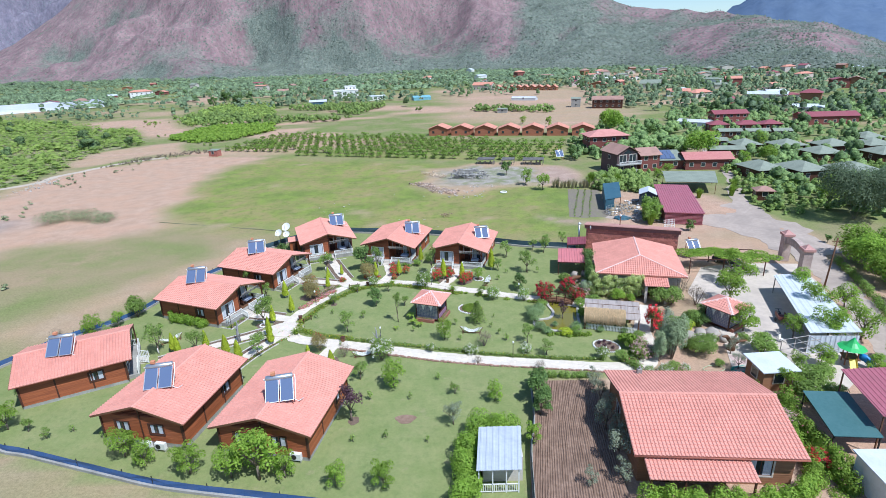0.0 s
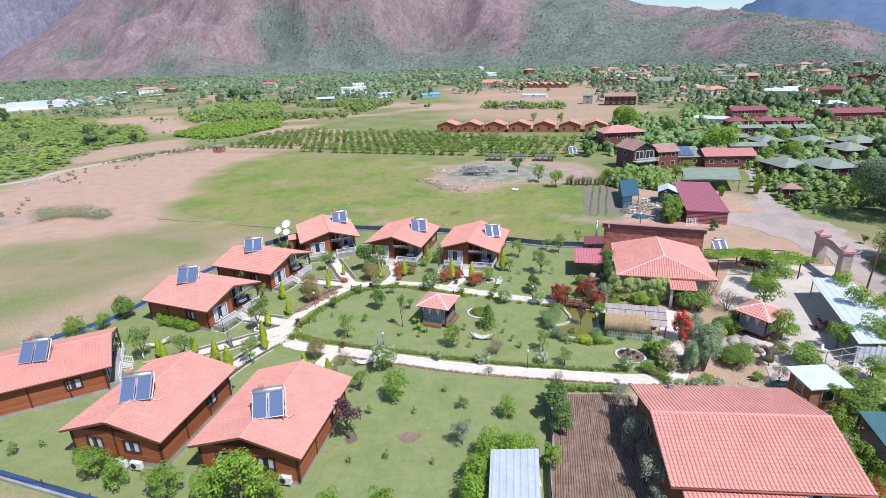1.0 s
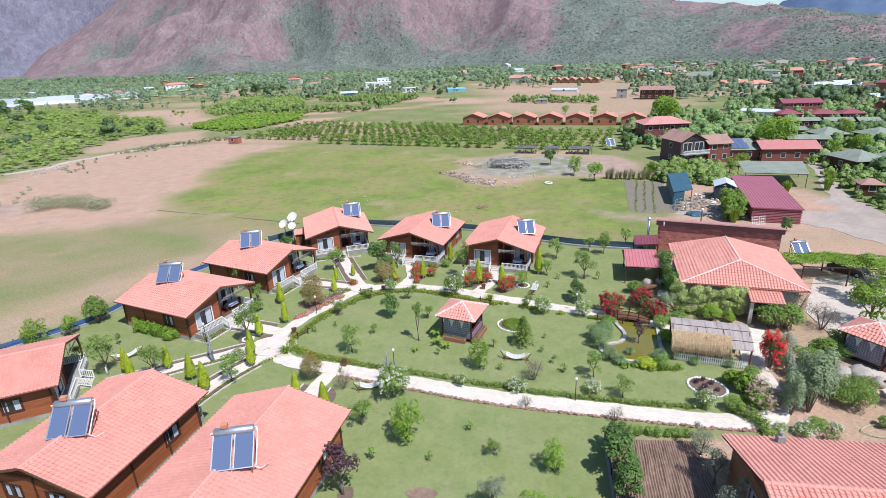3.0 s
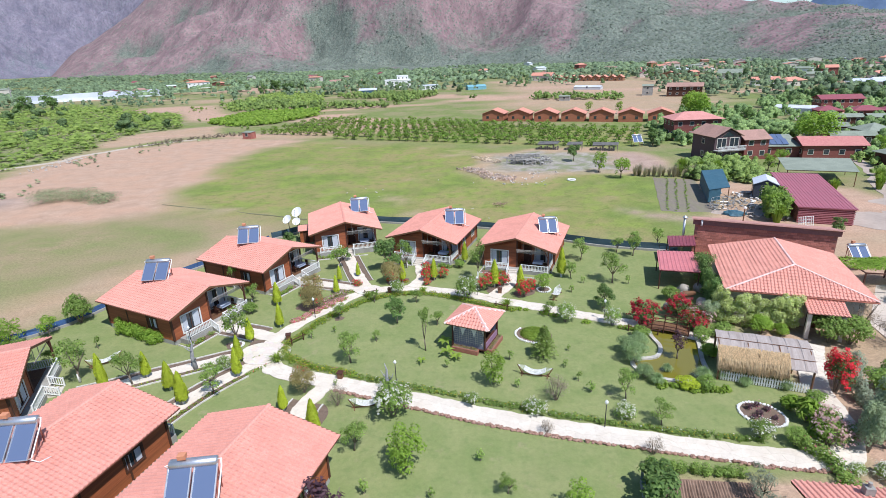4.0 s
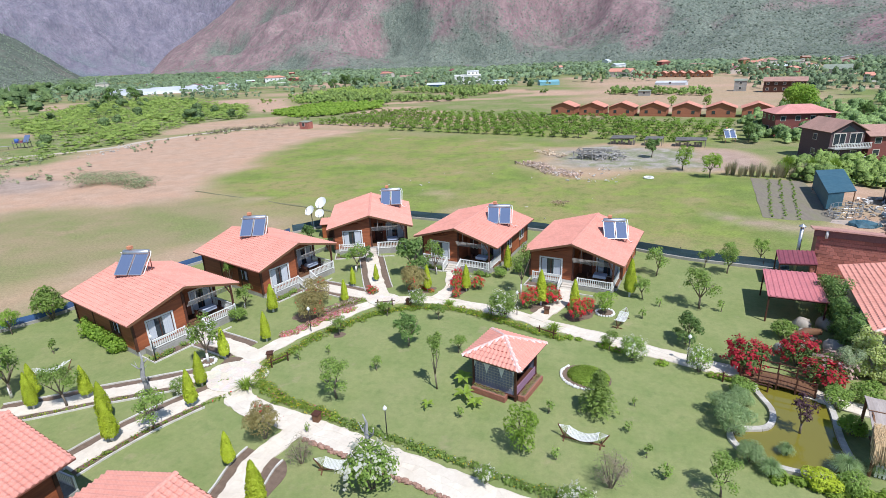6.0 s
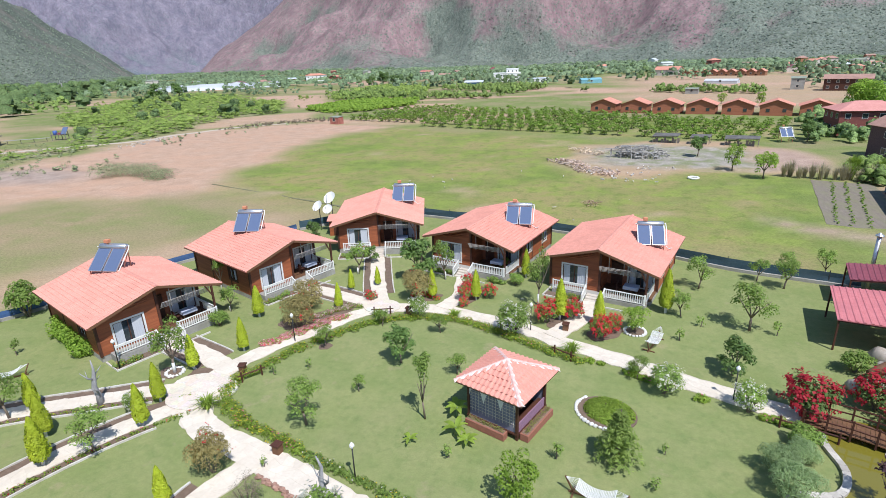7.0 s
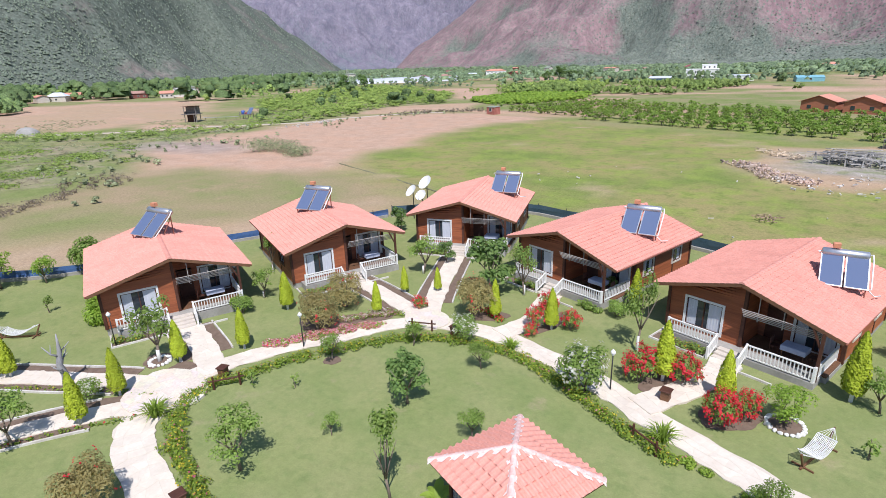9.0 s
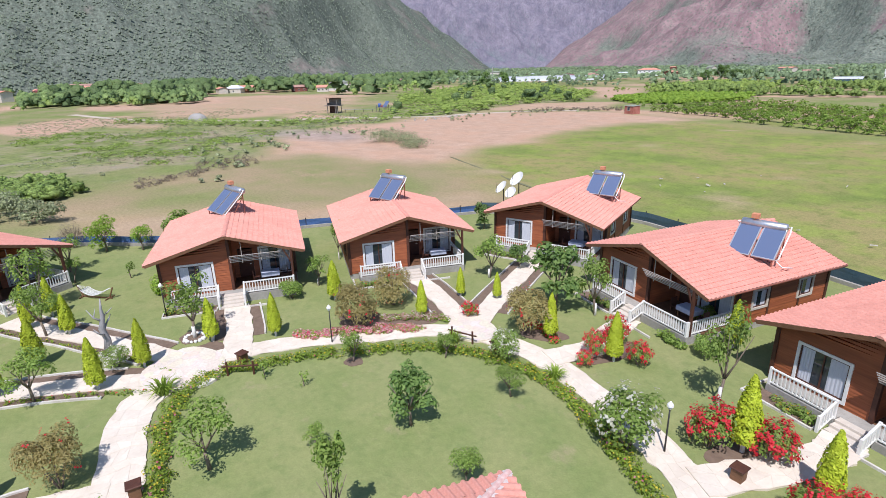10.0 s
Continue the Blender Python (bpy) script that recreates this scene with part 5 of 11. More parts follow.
def build_gazebo():
    g = thing("gazebo", Matrix(), "square garden gazebo with pyramid tile roof and drawn plastic curtains", "gazebo", "garden gazebos")
    R, ze, za, w, FL = 2.12, 2.65, 3.60, 1.55, 0.42
    part("floor", Shape().box(-w - 0.1, w + 0.1, -w - 0.1, w + 0.1, FL - 0.1, FL).box(-w + 0.2, w - 0.2, -w + 0.2, w - 0.2, -0.1, FL - 0.1), M_DARKWOOD, g, "dark raised timber floor")
    for sx in (-w, w):
        for sy in (-w, w):
            part("post", Shape().box(sx - 0.07, sx + 0.07, sy - 0.07, sy + 0.07, 0, ze + 0.25), M_DARKWOOD, g)
    part("beam", Shape().box(-w - 0.1, w + 0.1, -w - 0.06, -w + 0.06, ze + 0.0, ze + 0.14).box(-w - 0.1, w + 0.1, w - 0.06, w + 0.06, ze, ze + 0.14).box(-w - 0.06, -w + 0.06, -w, w, ze, ze + 0.14).box(w - 0.06, w + 0.06, -w, w, ze, ze + 0.14), M_DARKWOOD, g, "ring beam under the eaves")
    m_pl = surf("smoky_plastic_sheet", (0.20, 0.205, 0.275), (0.29, 0.295, 0.37), 4, 0.25, (0.13, 0.13, 0.18), 1, 0.5, 0.05)
    for a in (0, 180, 270):
        M = pose(0, 0, 0, 0, 0, a)
        sh = Shape().add([M @ Vector(p) for p in ((-w, -w, FL), (w, -w, FL), (w, -w, ze), (-w, -w, ze), (-w, -w + 0.015, FL), (w, -w + 0.015, FL), (w, -w + 0.015, ze), (-w, -w + 0.015, ze))], [(0, 1, 2, 3), (7, 6, 5, 4), (3, 2, 6, 7), (1, 0, 4, 5)])
        s = part("side_sheet", sh, m_pl, g, "smoky transparent plastic sheet")
        gr = Shape()
        for k in range(1, 14):
            u = -w + 2 * w * k / 14
            gr.beam(M @ Vector((u, -w - 0.012, FL + 0.3)), M @ Vector((u, -w - 0.012, ze - 0.25)), 0.018)
        for k in range(1, 8):
            z = FL + 0.3 + k * 0.2
            gr.beam(M @ Vector((-w + 0.1, -w - 0.012, z)), M @ Vector((w - 0.1, -w - 0.012, z)), 0.018)
        tagged(part("glazing_grid", gr, M_CREAM, s), kind="stuff")
        sw = Shape()
        for u0, u1, um in ((-w, -0.55, -1.25), (-0.55, 0.55, 0.0), (0.55, w, 1.25)):
            n = 12
            vs = []
            for i in range(n + 1):
                u = u0 + (u1 - u0) * i / n
                dz = 0.28 + 0.95 * abs(2 * i / n - 1) ** 2.4
                d = 0.03 + 0.02 * (i % 2)
                vs += [M @ Vector((u, -w - d, ze)), M @ Vector((u, -w - d, ze - dz))]
            sw.add(vs, [(2 * i, 2 * i + 1, 2 * i + 3, 2 * i + 2) for i in range(n)])
        part("curtain", sw, M_WHITE, s, "pale swagged curtain")
    # open side with a bench, flower troughs on two sides
    part("bench", Shape().box(w - 0.35, w - 0.02, -w + 0.1, w - 0.1, FL + 0.32, FL + 0.40).box(w - 0.3, w - 0.1, -w + 0.1, w - 0.1, FL, FL + 0.32), M_DARKWOOD, g, "built-in bench")
    part("balustrade", Shape().box(w - 0.03, w + 0.03, -w, w, FL, FL + 0.55), surf("mauve_cloth", (0.24, 0.13, 0.20), (0.32, 0.19, 0.27), 8, 0.9, None), g, "mauve cloth parapet")
    m_tr = surf("terracotta_trough", (0.26, 0.10, 0.07), (0.36, 0.15, 0.10), 6, 0.8, None)
    for x0, x1, y0, y1 in ((w + 0.12, w + 0.62, -w + 0.1, w - 0.1), (-w + 0.1, w - 0.5, -w - 0.55, -w - 0.14)):
        t = Shape().box(x0, x1, y0, y1, 0.0, 0.46, 0.03)
        tr = part("planter", t, m_tr, g, "red-brown wooden flower trough")
        part("planter_soil", Shape().box(x0 + 0.06, x1 - 0.06, y0 + 0.06, y1 - 0.06, 0.44, 0.475), M_SOIL, tr)
    roof = part("roof", Shape().add([(-R, -R, ze), (R, -R, ze), (R, R, ze), (-R, R, ze), (0, 0, za), (-R, -R, ze - 0.08), (R, -R, ze - 0.08), (R, R, ze - 0.08), (-R, R, ze - 0.08)], [(0, 1, 4), (1, 2, 4), (2, 3, 4), (3, 0, 4), (5, 6, 1, 0), (6, 7, 2, 1), (7, 8, 3, 2), (8, 5, 0, 3), (8, 7, 6, 5)]), M_DARKWOOD, g, "pyramid roof of red roll tiles with mortared hips")
    cs = [(-R, -R), (R, -R), (R, R), (-R, R)]
    for i in range(4):
        (ax, ay), (bx, by) = cs[i], cs[(i + 1) % 4]
        slope_tiles(roof, (ax, ay, ze), (bx, by, ze), (bx * 0.04, by * 0.04, za), (ax * 0.04, ay * 0.04, za), lambda o: True, exposure=0.36, pw=0.29)
        ridge_caps("hip_cap", (ax * 1.0, ay * 1.0, ze + 0.035), (0, 0, za + 0.065), roof, 0.095, 0.34, M_HIPCAP)
        # ragged mortar on both sides of the hip
        rn = random.Random(i)
        mv = []
        for k in range(25):
            u = k / 24
            cx, cy, cz = ax * (1 - u), ay * (1 - u), ze + (za - ze) * u + 0.055
            px, py = -ay / R, ax / R
            for sgn in (-1, 1):
                q = sgn * rn.uniform(0.08, 0.17)
                mv.append((cx + px * q, cy + py * q, cz - abs(q) * 0.42 + 0.02))
            mv.append((cx, cy, cz + 0.05))
        part("hip_mortar", Shape().add(mv, [f for k in range(24) for f in ((3 * k + 2, 3 * k + 5, 3 * k + 3, 3 * k), (3 * k + 1, 3 * k + 4, 3 * k + 5, 3 * k + 2))]), M_MORTARW, roof, "white ragged hip mortar")
    return g


gz = build_gazebo()
gz.matrix_basis = pose(-2.75, 65.3, 0, 0, 0, -20)
copy_thing(gz, pose(34.4, 60.5, 0, 0, 0, 33))


# ---- general builder for roofed buildings ----
PRISM = [(0, 2, 1), (3, 4, 5), (0, 1, 4, 3), (1, 2, 5, 4), (2, 0, 3, 5)]


def house(name, label, category, x, y, rot, w, d, h, rise, wall_m, roof_m, roof="gable", over=0.5, rows=1, wins=3, ribs=False, group="", flat_t=0.1, frame_m=None):
    """Origin at the near left corner of the eaves; w along the local x axis, d along y. Gable ridges run along x ('gable') or y ('front')."""
    t = thing(name, pose(x, y, 0, 0, 0, rot), label, category, group)
    o = over
    part("wall", Shape().box(o, w - o, o, d - o, -0.2, h - 0.02), wall_m, t)
    rs = Shape()
    if roof == "gable":
        c = [(0, 0, h), (w, 0, h), (w, d / 2, h + rise), (0, d / 2, h + rise), (w, d, h), (0, d, h)]
        faces = [(0, 1, 2, 3), (3, 2, 4, 5)]
        for u in (o, w - o - 0.12):
            part("gable", Shape().add([(u + k, v, z) for k in (0, 0.12) for v, z in ((o, h - 0.05), (d - o, h - 0.05), (d / 2, h + rise * 0.86))], PRISM), wall_m, t)
    elif roof == "front":
        c = [(0, 0, h), (0, d, h), (w / 2, d, h + rise), (w / 2, 0, h + rise), (w, d, h), (w, 0, h)]
        faces = [(0, 3, 2, 1), (3, 5, 4, 2)]
        for v in (o, d - o - 0.12):
            part("gable", Shape().add([(u, v + k, z) for k in (0, 0.12) for u, z in ((o, h - 0.05), (w - o, h - 0.05), (w / 2, h + rise * 0.86))], [f[::-1] for f in PRISM]), wall_m, t)
    elif roof == "hip":
        k = min(w, d) / 2
        if w >= d:
            c = [(0, 0, h), (w, 0, h), (w, d, h), (0, d, h), (k, d / 2, h + rise), (w - k, d / 2, h + rise)]
            faces = [(0, 1, 5, 4), (1, 2, 5), (2, 3, 4, 5), (3, 0, 4)]
        else:
            c = [(0, 0, h), (w, 0, h), (w, d, h), (0, d, h), (w / 2, k, h + rise), (w / 2, d - k, h + rise)]
            faces = [(0, 1, 4), (1, 2, 5, 4), (2, 3, 5), (3, 0, 4, 5)]
    else:
        c = [(0, 0, h), (w, 0, h), (w, d, h + rise), (0, d, h + rise)]
        faces = [(0, 1, 2, 3)]
    for f in faces:
        p = [c[i] for i in f]
        if ribs and len(p) == 4:
            rs.wave(p[0], p[1], p[2], p[3], 0.45, 0.05, flat_t)
        else:
            rs.plate(p, flat_t)
    r = part("roof", rs, roof_m, t)
    for row in range(rows):
        z = 0.9 + row * (h / rows)
        for k in range(wins):
            u = o + (w - 2 * o) * (k + 0.5) / wins
            wf = part("window", Shape().box(u - 0.6, u + 0.6, o - 0.05, o + 0.02, z, z + 1.2), frame_m or M_CREAM, t)
            part("pane", Shape().box(u - 0.5, u + 0.5, o - 0.06, o - 0.045, z + 0.1, z + 1.1), M_GLASS, wf)
        for k in range(max(1, wins - 1) if wins else 0):
            u = o + (d - 2 * o) * (k + 0.5) / max(1, wins - 1)
            wf = part("window", Shape().box(o - 0.05, o + 0.02, u - 0.55, u + 0.55, z, z + 1.2), frame_m or M_CREAM, t)
            part("pane", Shape().box(o - 0.06, o - 0.045, u - 0.45, u + 0.45, z + 0.1, z + 1.1), M_GLASS, wf)
    return t


def canopy(name, label, corners, material, post_m, category="canopy", ribs=True, posts=True, t=0.06, pitch=0.4):
    """An open roof on posts: four corners (x, y, z), counter-clockwise from the near left."""
    cx = sum(c[0] for c in corners) / 4
    cy = sum(c[1] for c in corners) / 4
    th = thing(name, pose(cx, cy, 0), label, category)
    L = [(x - cx, y - cy, z) for x, y, z in corners]
    sh = Shape()
    sh.wave(*L, pitch, 0.04, t) if ribs else sh.plate(L, t)
    part("roof", sh, material, th)
    if posts:
        for x, y, z in L:
            part("post", Shape().beam((x * 0.94, y * 0.94, -0.1), (x * 0.94, y * 0.94, z - t), 0.1), post_m, th)
        fr = Shape()
        for i in range(4):
            a, b = L[i], L[(i + 1) % 4]
            fr.beam((a[0] * 0.95, a[1] * 0.95, a[2] - t - 0.07), (b[0] * 0.95, b[1] * 0.95, b[2] - t - 0.07), 0.08, 0.12)
        part("frame", fr, post_m, th)
    return th


# ---- big tiled house beside the ploughed plot ----
M_OCHRE = surf("ochre_timber_wall", (0.26, 0.12, 0.06), (0.36, 0.18, 0.095), 4, 0.75, (0.2, 0.09, 0.05), 0.8, 0.5, stretch=(0.5, 0.5, 5))
bh = thing("house", pose(14.0, 34.0, 0, 0, 0, -4.6), "broad timber house with large terracotta roof and lower porch roof", "house")
BW, BD, BE, BR = 13.2, 11.9, 3.2, 4.85
bwall = Shape()
for p, q, fn, holes in (((0.6, 0.7), (BW - 0.6, 0.7), lambda u: BE, [(8.6, 10.4, 0.9, 2.5), (1.5, 2.6, 0.3, 2.4)]), ((BW - 0.6, 0.7), (BW - 0.6, BD - 0.6), lambda u: BE + (BR - BE) * (1 - abs((u + 0.7) / (BD / 2) - 1)) - 0.1, []), ((BW - 0.6, BD - 0.6), (0.6, BD - 0.6), lambda u: BE, []), ((0.6, BD - 0.6), (0.6, 0.7), lambda u: BE + (BR - BE) * (1 - abs((u + 0.6) / (BD / 2) - 1)) - 0.1, [(3, 4.4, 1.0, 2.4), (7, 8.4, 1.0, 2.4)])):
    plank_wall(bwall, p, q, -0.1, fn, holes=holes, board=0.22)
tagged(part("wall", bwall, M_OCHRE, bh, "ochre-brown boarded walls"), kind="stuff")
window(bh, "window", (9.2, 0.7), (11.0, 0.7), 0.9, 2.5, 1)
window(bh, "window", (0.6, BD - 3.6), (0.6, BD - 5.0), 1.0, 2.4, 1)
window(bh, "window", (0.6, BD - 7.6), (0.6, BD - 9.0), 1.0, 2.4, 1)
part("door", Shape().box(2.1, 3.2, 0.66, 0.78, 0.0, 2.4, 0.01), M_DARKWOOD, bh, "dark plank door")
broof = part("roof", Shape().plate([(0, 0, BE), (BW, 0, BE), (BW, BD / 2, BR), (0, BD / 2, BR)], 0.1).plate([(0, BD / 2, BR), (BW, BD / 2, BR), (BW, BD, BE), (0, BD, BE)], 0.1), M_DARKWOOD, bh, "wide terracotta roll-tile roof")
slope_tiles(broof, (0, 0, BE), (BW, 0, BE), (BW, BD / 2, BR), (0, BD / 2, BR), lambda o: o.y < 1.25)
slope_tiles(broof, (BW, BD, BE), (0, BD, BE), (0, BD / 2, BR), (BW, BD / 2, BR), lambda o: False)
ridge_caps("ridge", (0, BD / 2, BR + 0.02), (BW, BD / 2, BR + 0.02), broof, 0.14, material=M_TILE)
part("gutter", Shape().tube([(0, -0.08, BE - 0.06), (BW, -0.08, BE - 0.08)], 0.07, 8), M_RUST, broof, "brown eaves gutter", True)
part("flue", Shape().box(3.0, 3.45, BD - 0.9, BD - 0.5, BE, BE + 0.75, 0.02).tube([(3.22, BD - 0.7, BE + 0.7), (3.22, BD - 0.7, BE + 1.0)], 0.1), M_CONC, bh, "short grey chimney block")
proof = part("porch_roof", Shape().plate([(0.8, -1.7, 2.42), (8.9, -1.7, 2.42), (8.9, 0.55, 2.95), (0.8, 0.55, 2.95)], 0.08), M_DARKWOOD, bh, "lower tiled porch roof")
slope_tiles(proof, (0.8, -1.75, 2.42), (8.9, -1.75, 2.42), (8.9, 0.5, 2.95), (0.8, 0.5, 2.95), lambda o: o.x < 4.8)
for x in (1.0, 3.6, 6.2, 8.7):
    part("porch_post", Shape().beam((x, -1.55, -0.1), (x, -1.55, 2.36), 0.13), M_DARKWOOD, bh)

# ---- restaurant: hip roof, porch, and the brick block behind ----
rs_ = thing("restaurant", pose(20.7, 70.2, 0, 0, 0, -12.5), "restaurant with large terracotta hip roof and small tiled porch", "restaurant")
RW, RD, RE, RA = 12.2, 12.6, 3.4, 5.25
rwall = Shape().box(0.7, RW - 0.7, 0.8, RD, -0.1, RE - 0.05)
part("wall", rwall, M_CREAM, rs_, "cream rendered walls")
rroof = part("roof", Shape().plate([(0, 0, RE), (RW, 0, RE), (RW / 2, 3.0, RA)], 0.1).plate([(RW, 0, RE), (RW, RD, RE), (RW / 2, RD - 1.6, RA), (RW / 2, 3.0, RA)], 0.1).plate([(0, RD, RE), (0, 0, RE), (RW / 2, 3.0, RA), (RW / 2, RD - 1.6, RA)], 0.1).plate([(RW, RD, RE), (0, RD, RE), (RW / 2, RD - 1.6, RA)], 0.1), M_DARKWOOD, rs_, "hip roof of terracotta roll tiles with pale hip caps")
slope_tiles(rroof, (0, 0, RE), (RW, 0, RE), (RW / 2 + 0.15, 3.0, RA), (RW / 2 - 0.15, 3.0, RA), lambda o: o.z < 4.2, exposure=0.36)
slope_tiles(rroof, (RW, 0, RE), (RW, RD, RE), (RW / 2, RD - 1.6, RA), (RW / 2, 3.0, RA), lambda o: False, exposure=0.36)
slope_tiles(rroof, (0, RD, RE), (0, 0, RE), (RW / 2, 3.0, RA), (RW / 2, RD - 1.6, RA), lambda o: False, exposure=0.36)
for a, b in (((0, 0, RE + 0.03), (RW / 2, 3.0, RA + 0.05)), ((RW, 0, RE + 0.03), (RW / 2, 3.0, RA + 0.05)), ((RW / 2, 3.0, RA + 0.05), (RW / 2, RD - 1.6, RA + 0.05))):
    ridge_caps("hip_cap", a, b, rroof, 0.10, material=M_HIPCAP)
part("gutter", Shape().tube([(0, -0.1, RE - 0.06), (RW, -0.1, RE - 0.06)], 0.07), M_RUST, rroof, "", True)
pr = part("porch_roof", Shape().plate([(6.4, -2.0, 2.65), (9.6, -2.0, 2.65), (9.6, 0.3, 3.2), (6.4, 0.3, 3.2)], 0.1), M_DARKWOOD, rs_, "small tiled porch roof")
slope_tiles(pr, (6.4, -2.05, 2.65), (9.6, -2.05, 2.65), (9.6, 0.2, 3.2), (6.4, 0.2, 3.2), lambda o: True)
for x in (6.7, 9.3):
    part("porch_column", Shape().box(x - 0.16, x + 0.16, -1.75, -1.43, 0, 2.6, 0.02), M_CREAM, rs_, "cream porch column")
part("entrance", Shape().box(7.2, 8.9, 0.70, 0.84, 0, 2.4), M_DARKWOOD, rs_, "dark glazed entrance")
for k in range(3):
    window(rs_, "window", (1.0 + 1.7 * k, 0.8), (2.1 + 1.7 * k, 0.8), 0.9, 2.3, 1)

bb = thing("brick_building", pose(23.5, 88.2, 0, 0, 0, -19.5), "long brick building with pinkish coping and brown eaves band", "building")
LB = 15.4
part("wall", Shape().add([(x, y, z) for x in (0.3, LB - 0.3) for y, z in ((0.35, -0.1), (6.0, -0.1), (6.0, 3.38), (0.35, 4.72))], [(0, 1, 2, 3), (7, 6, 5, 4), (0, 3, 7, 4), (1, 5, 6, 2), (3, 2, 6, 7), (0, 4, 5, 1)]), surf("brick_mortar", (0.30, 0.13, 0.10), (0.38, 0.18, 0.14), 8, 0.9, None), bb, "mortar bed of the brick wall")
part("eaves_band", Shape().box(0, LB, 0.1, 0.4, 4.12, 4.83, 0.03), surf("brown_fascia", (0.21, 0.095, 0.09), (0.27, 0.13, 0.12), 5, 0.7, None), bb, "brown eaves band")
part("coping", Shape().plate([(-0.15, -0.15, 4.92), (LB + 0.15, -0.15, 4.92), (LB + 0.15, 6.4, 3.38), (-0.15, 6.4, 3.38)], 0.09), surf("pink_roof_felt", (0.48, 0.24, 0.19), (0.56, 0.31, 0.25), 5, 0.85, (0.38, 0.19, 0.15), 0.8, 0.5), bb, "pinkish roof surface")
part("downpipe", Shape().tube([(1.0, 0.0, 4.75), (1.0, 0.0, 4.05)], 0.12), M_WHITE, bb, "short white pipe", True)
brick_me = Shape().box(0, 0.58, -0.05, 0.02, 0, 0.315, 0.012).mesh("brick", M_BRICK)
rbk = random.Random(5)
for row in range(11):
    for k in range(25):
        u = 0.32 + k * 0.6 + (0.3 if row % 2 else 0)
        if u + 0.58 > LB - 0.3:
            continue
        b = new("brick", brick_me)
        b.parent = bb
        b.matrix_basis = pose(u, 0.345 - rbk.uniform(0, 0.02), 0.36 + row * 0.34)

M_PINKSHEET = surf("pink_red_sheet", (0.50, 0.15, 0.16), (0.62, 0.22, 0.22), 4, 0.5, (0.44, 0.15, 0.16), 0.5, 0.6, 0.05)
canopy("carport", "pinkish red corrugated carport roof on dark posts", [(16.8, 77.6, 2.35), (20.9, 76.9, 2.35), (22.0, 82.8, 2.5), (18.0, 83.2, 2.5)], M_PINKSHEET, M_DARKWOOD)
M_MAROON_ = surf("dark_maroon_sheet", (0.20, 0.05, 0.07), (0.27, 0.075, 0.095), 3, 0.55, (0.17, 0.05, 0.065), 0.5, 0.6, 0.05)
canopy("lean_to", "small crimson corrugated lean-to roof on posts", [(19.9, 85.1, 2.4), (23.1, 85.2, 2.4), (23.9, 88.4, 2.6), (20.6, 88.3, 2.6)], M_MAROON_, M_DARKWOOD)
fl = thing("flue_pipe", pose(22.9, 89.4, 0), "tall galvanised flue pipe with a rain cap", "flue pipe")
part("pipe", Shape().tube([(0, 0, 0), (0, 0, 4.6)], 0.16, 10), M_STEEL, fl, "", True)
part("cap", Shape().tube([(0, 0, 4.65), (0, 0, 4.72), (0, 0, 4.95)], [0.3, 0.32, 0.03], 10), M_STEEL, fl, "conical rain cap")
for x, y, hh in ((30.2, 90.0, 5.6),):
    lp = thing("lamp_pole", pose(x, y, 0), "brown pole with a small lamp head", "lamp pole")
    part("pole", Shape().tube([(0, 0, 0), (0, 0, hh)], 0.08), M_BROWNWOOD, lp)
    part("lamp_head", Shape().ball((0, 0, hh + 0.1), 0.2, 8, 5), M_WHITE, lp)

# ---- reed-roofed pergola with straw fringe and picket fence ----
tp = thing("pergola", pose(20.3, 61.0, 0, 0, 0, -14.5), "reed-mat pergola with golden straw fringe hanging in front", "pergola")
M_REED = surf("weathered_reed_mat", (0.32, 0.265, 0.235), (0.50, 0.43, 0.39), 4, 0.95, (0.27, 0.215, 0.185), 0.5, 0.6, 0.5, stretch=(9, 0.6, 1))
M_SEAM = surf("weathered_seam_lath", (0.30, 0.27, 0.25), (0.38, 0.35, 0.33), 6, 0.9, None)
M_STRAW = surf("golden_straw", (0.55, 0.38, 0.20), (0.76, 0.57, 0.34), 7, 0.9, (0.44, 0.29, 0.15), 1, 0.5, 0.2, stretch=(10, 10, 1), island=0.35)
rv, nseg = [], 8
for i in range(15):
    u = -3.35 + 6.7 * i / 14
    for k in range(nseg + 1):
        v = k / nseg
        rv.append((u, -1.8 + 3.7 * v, 1.95 + 0.75 * math.sin(v * math.pi * 0.62) + 0.03 * math.sin(i * 2.1 + k)))
n9 = nseg + 1
mat_f = [(i * n9 + k, (i + 1) * n9 + k, (i + 1) * n9 + k + 1, i * n9 + k + 1) for i in range(14) for k in range(nseg)]
rd = Shape().add(rv, mat_f).add([(x, y, z - 0.05) for x, y, z in rv], [f[::-1] for f in mat_f])
reed_roof = part("reed_roof", rd, M_REED, tp, "grey weathered reed-mat roof")
for u in (-2.35, -1.35, -0.35, 0.65, 1.65, 2.6):
    part("mat_seam", Shape().tube([(u, -1.8 + 3.7 * k / 8, 1.975 + 0.75 * math.sin(k / 8 * math.pi * 0.62)) for k in range(9)], 0.012, 5), M_SEAM, reed_roof)
for v in (0.25, 0.6):
    part("binding_pole", Shape().tube([(-3.4, -1.8 + 3.7 * v, 1.99 + 0.75 * math.sin(v * math.pi * 0.62)), (3.4, -1.8 + 3.7 * v, 1.99 + 0.75 * math.sin(v * math.pi * 0.62))], 0.025, 6), M_BROWNWOOD, reed_roof)
fr = Shape()
rq = random.Random(2)
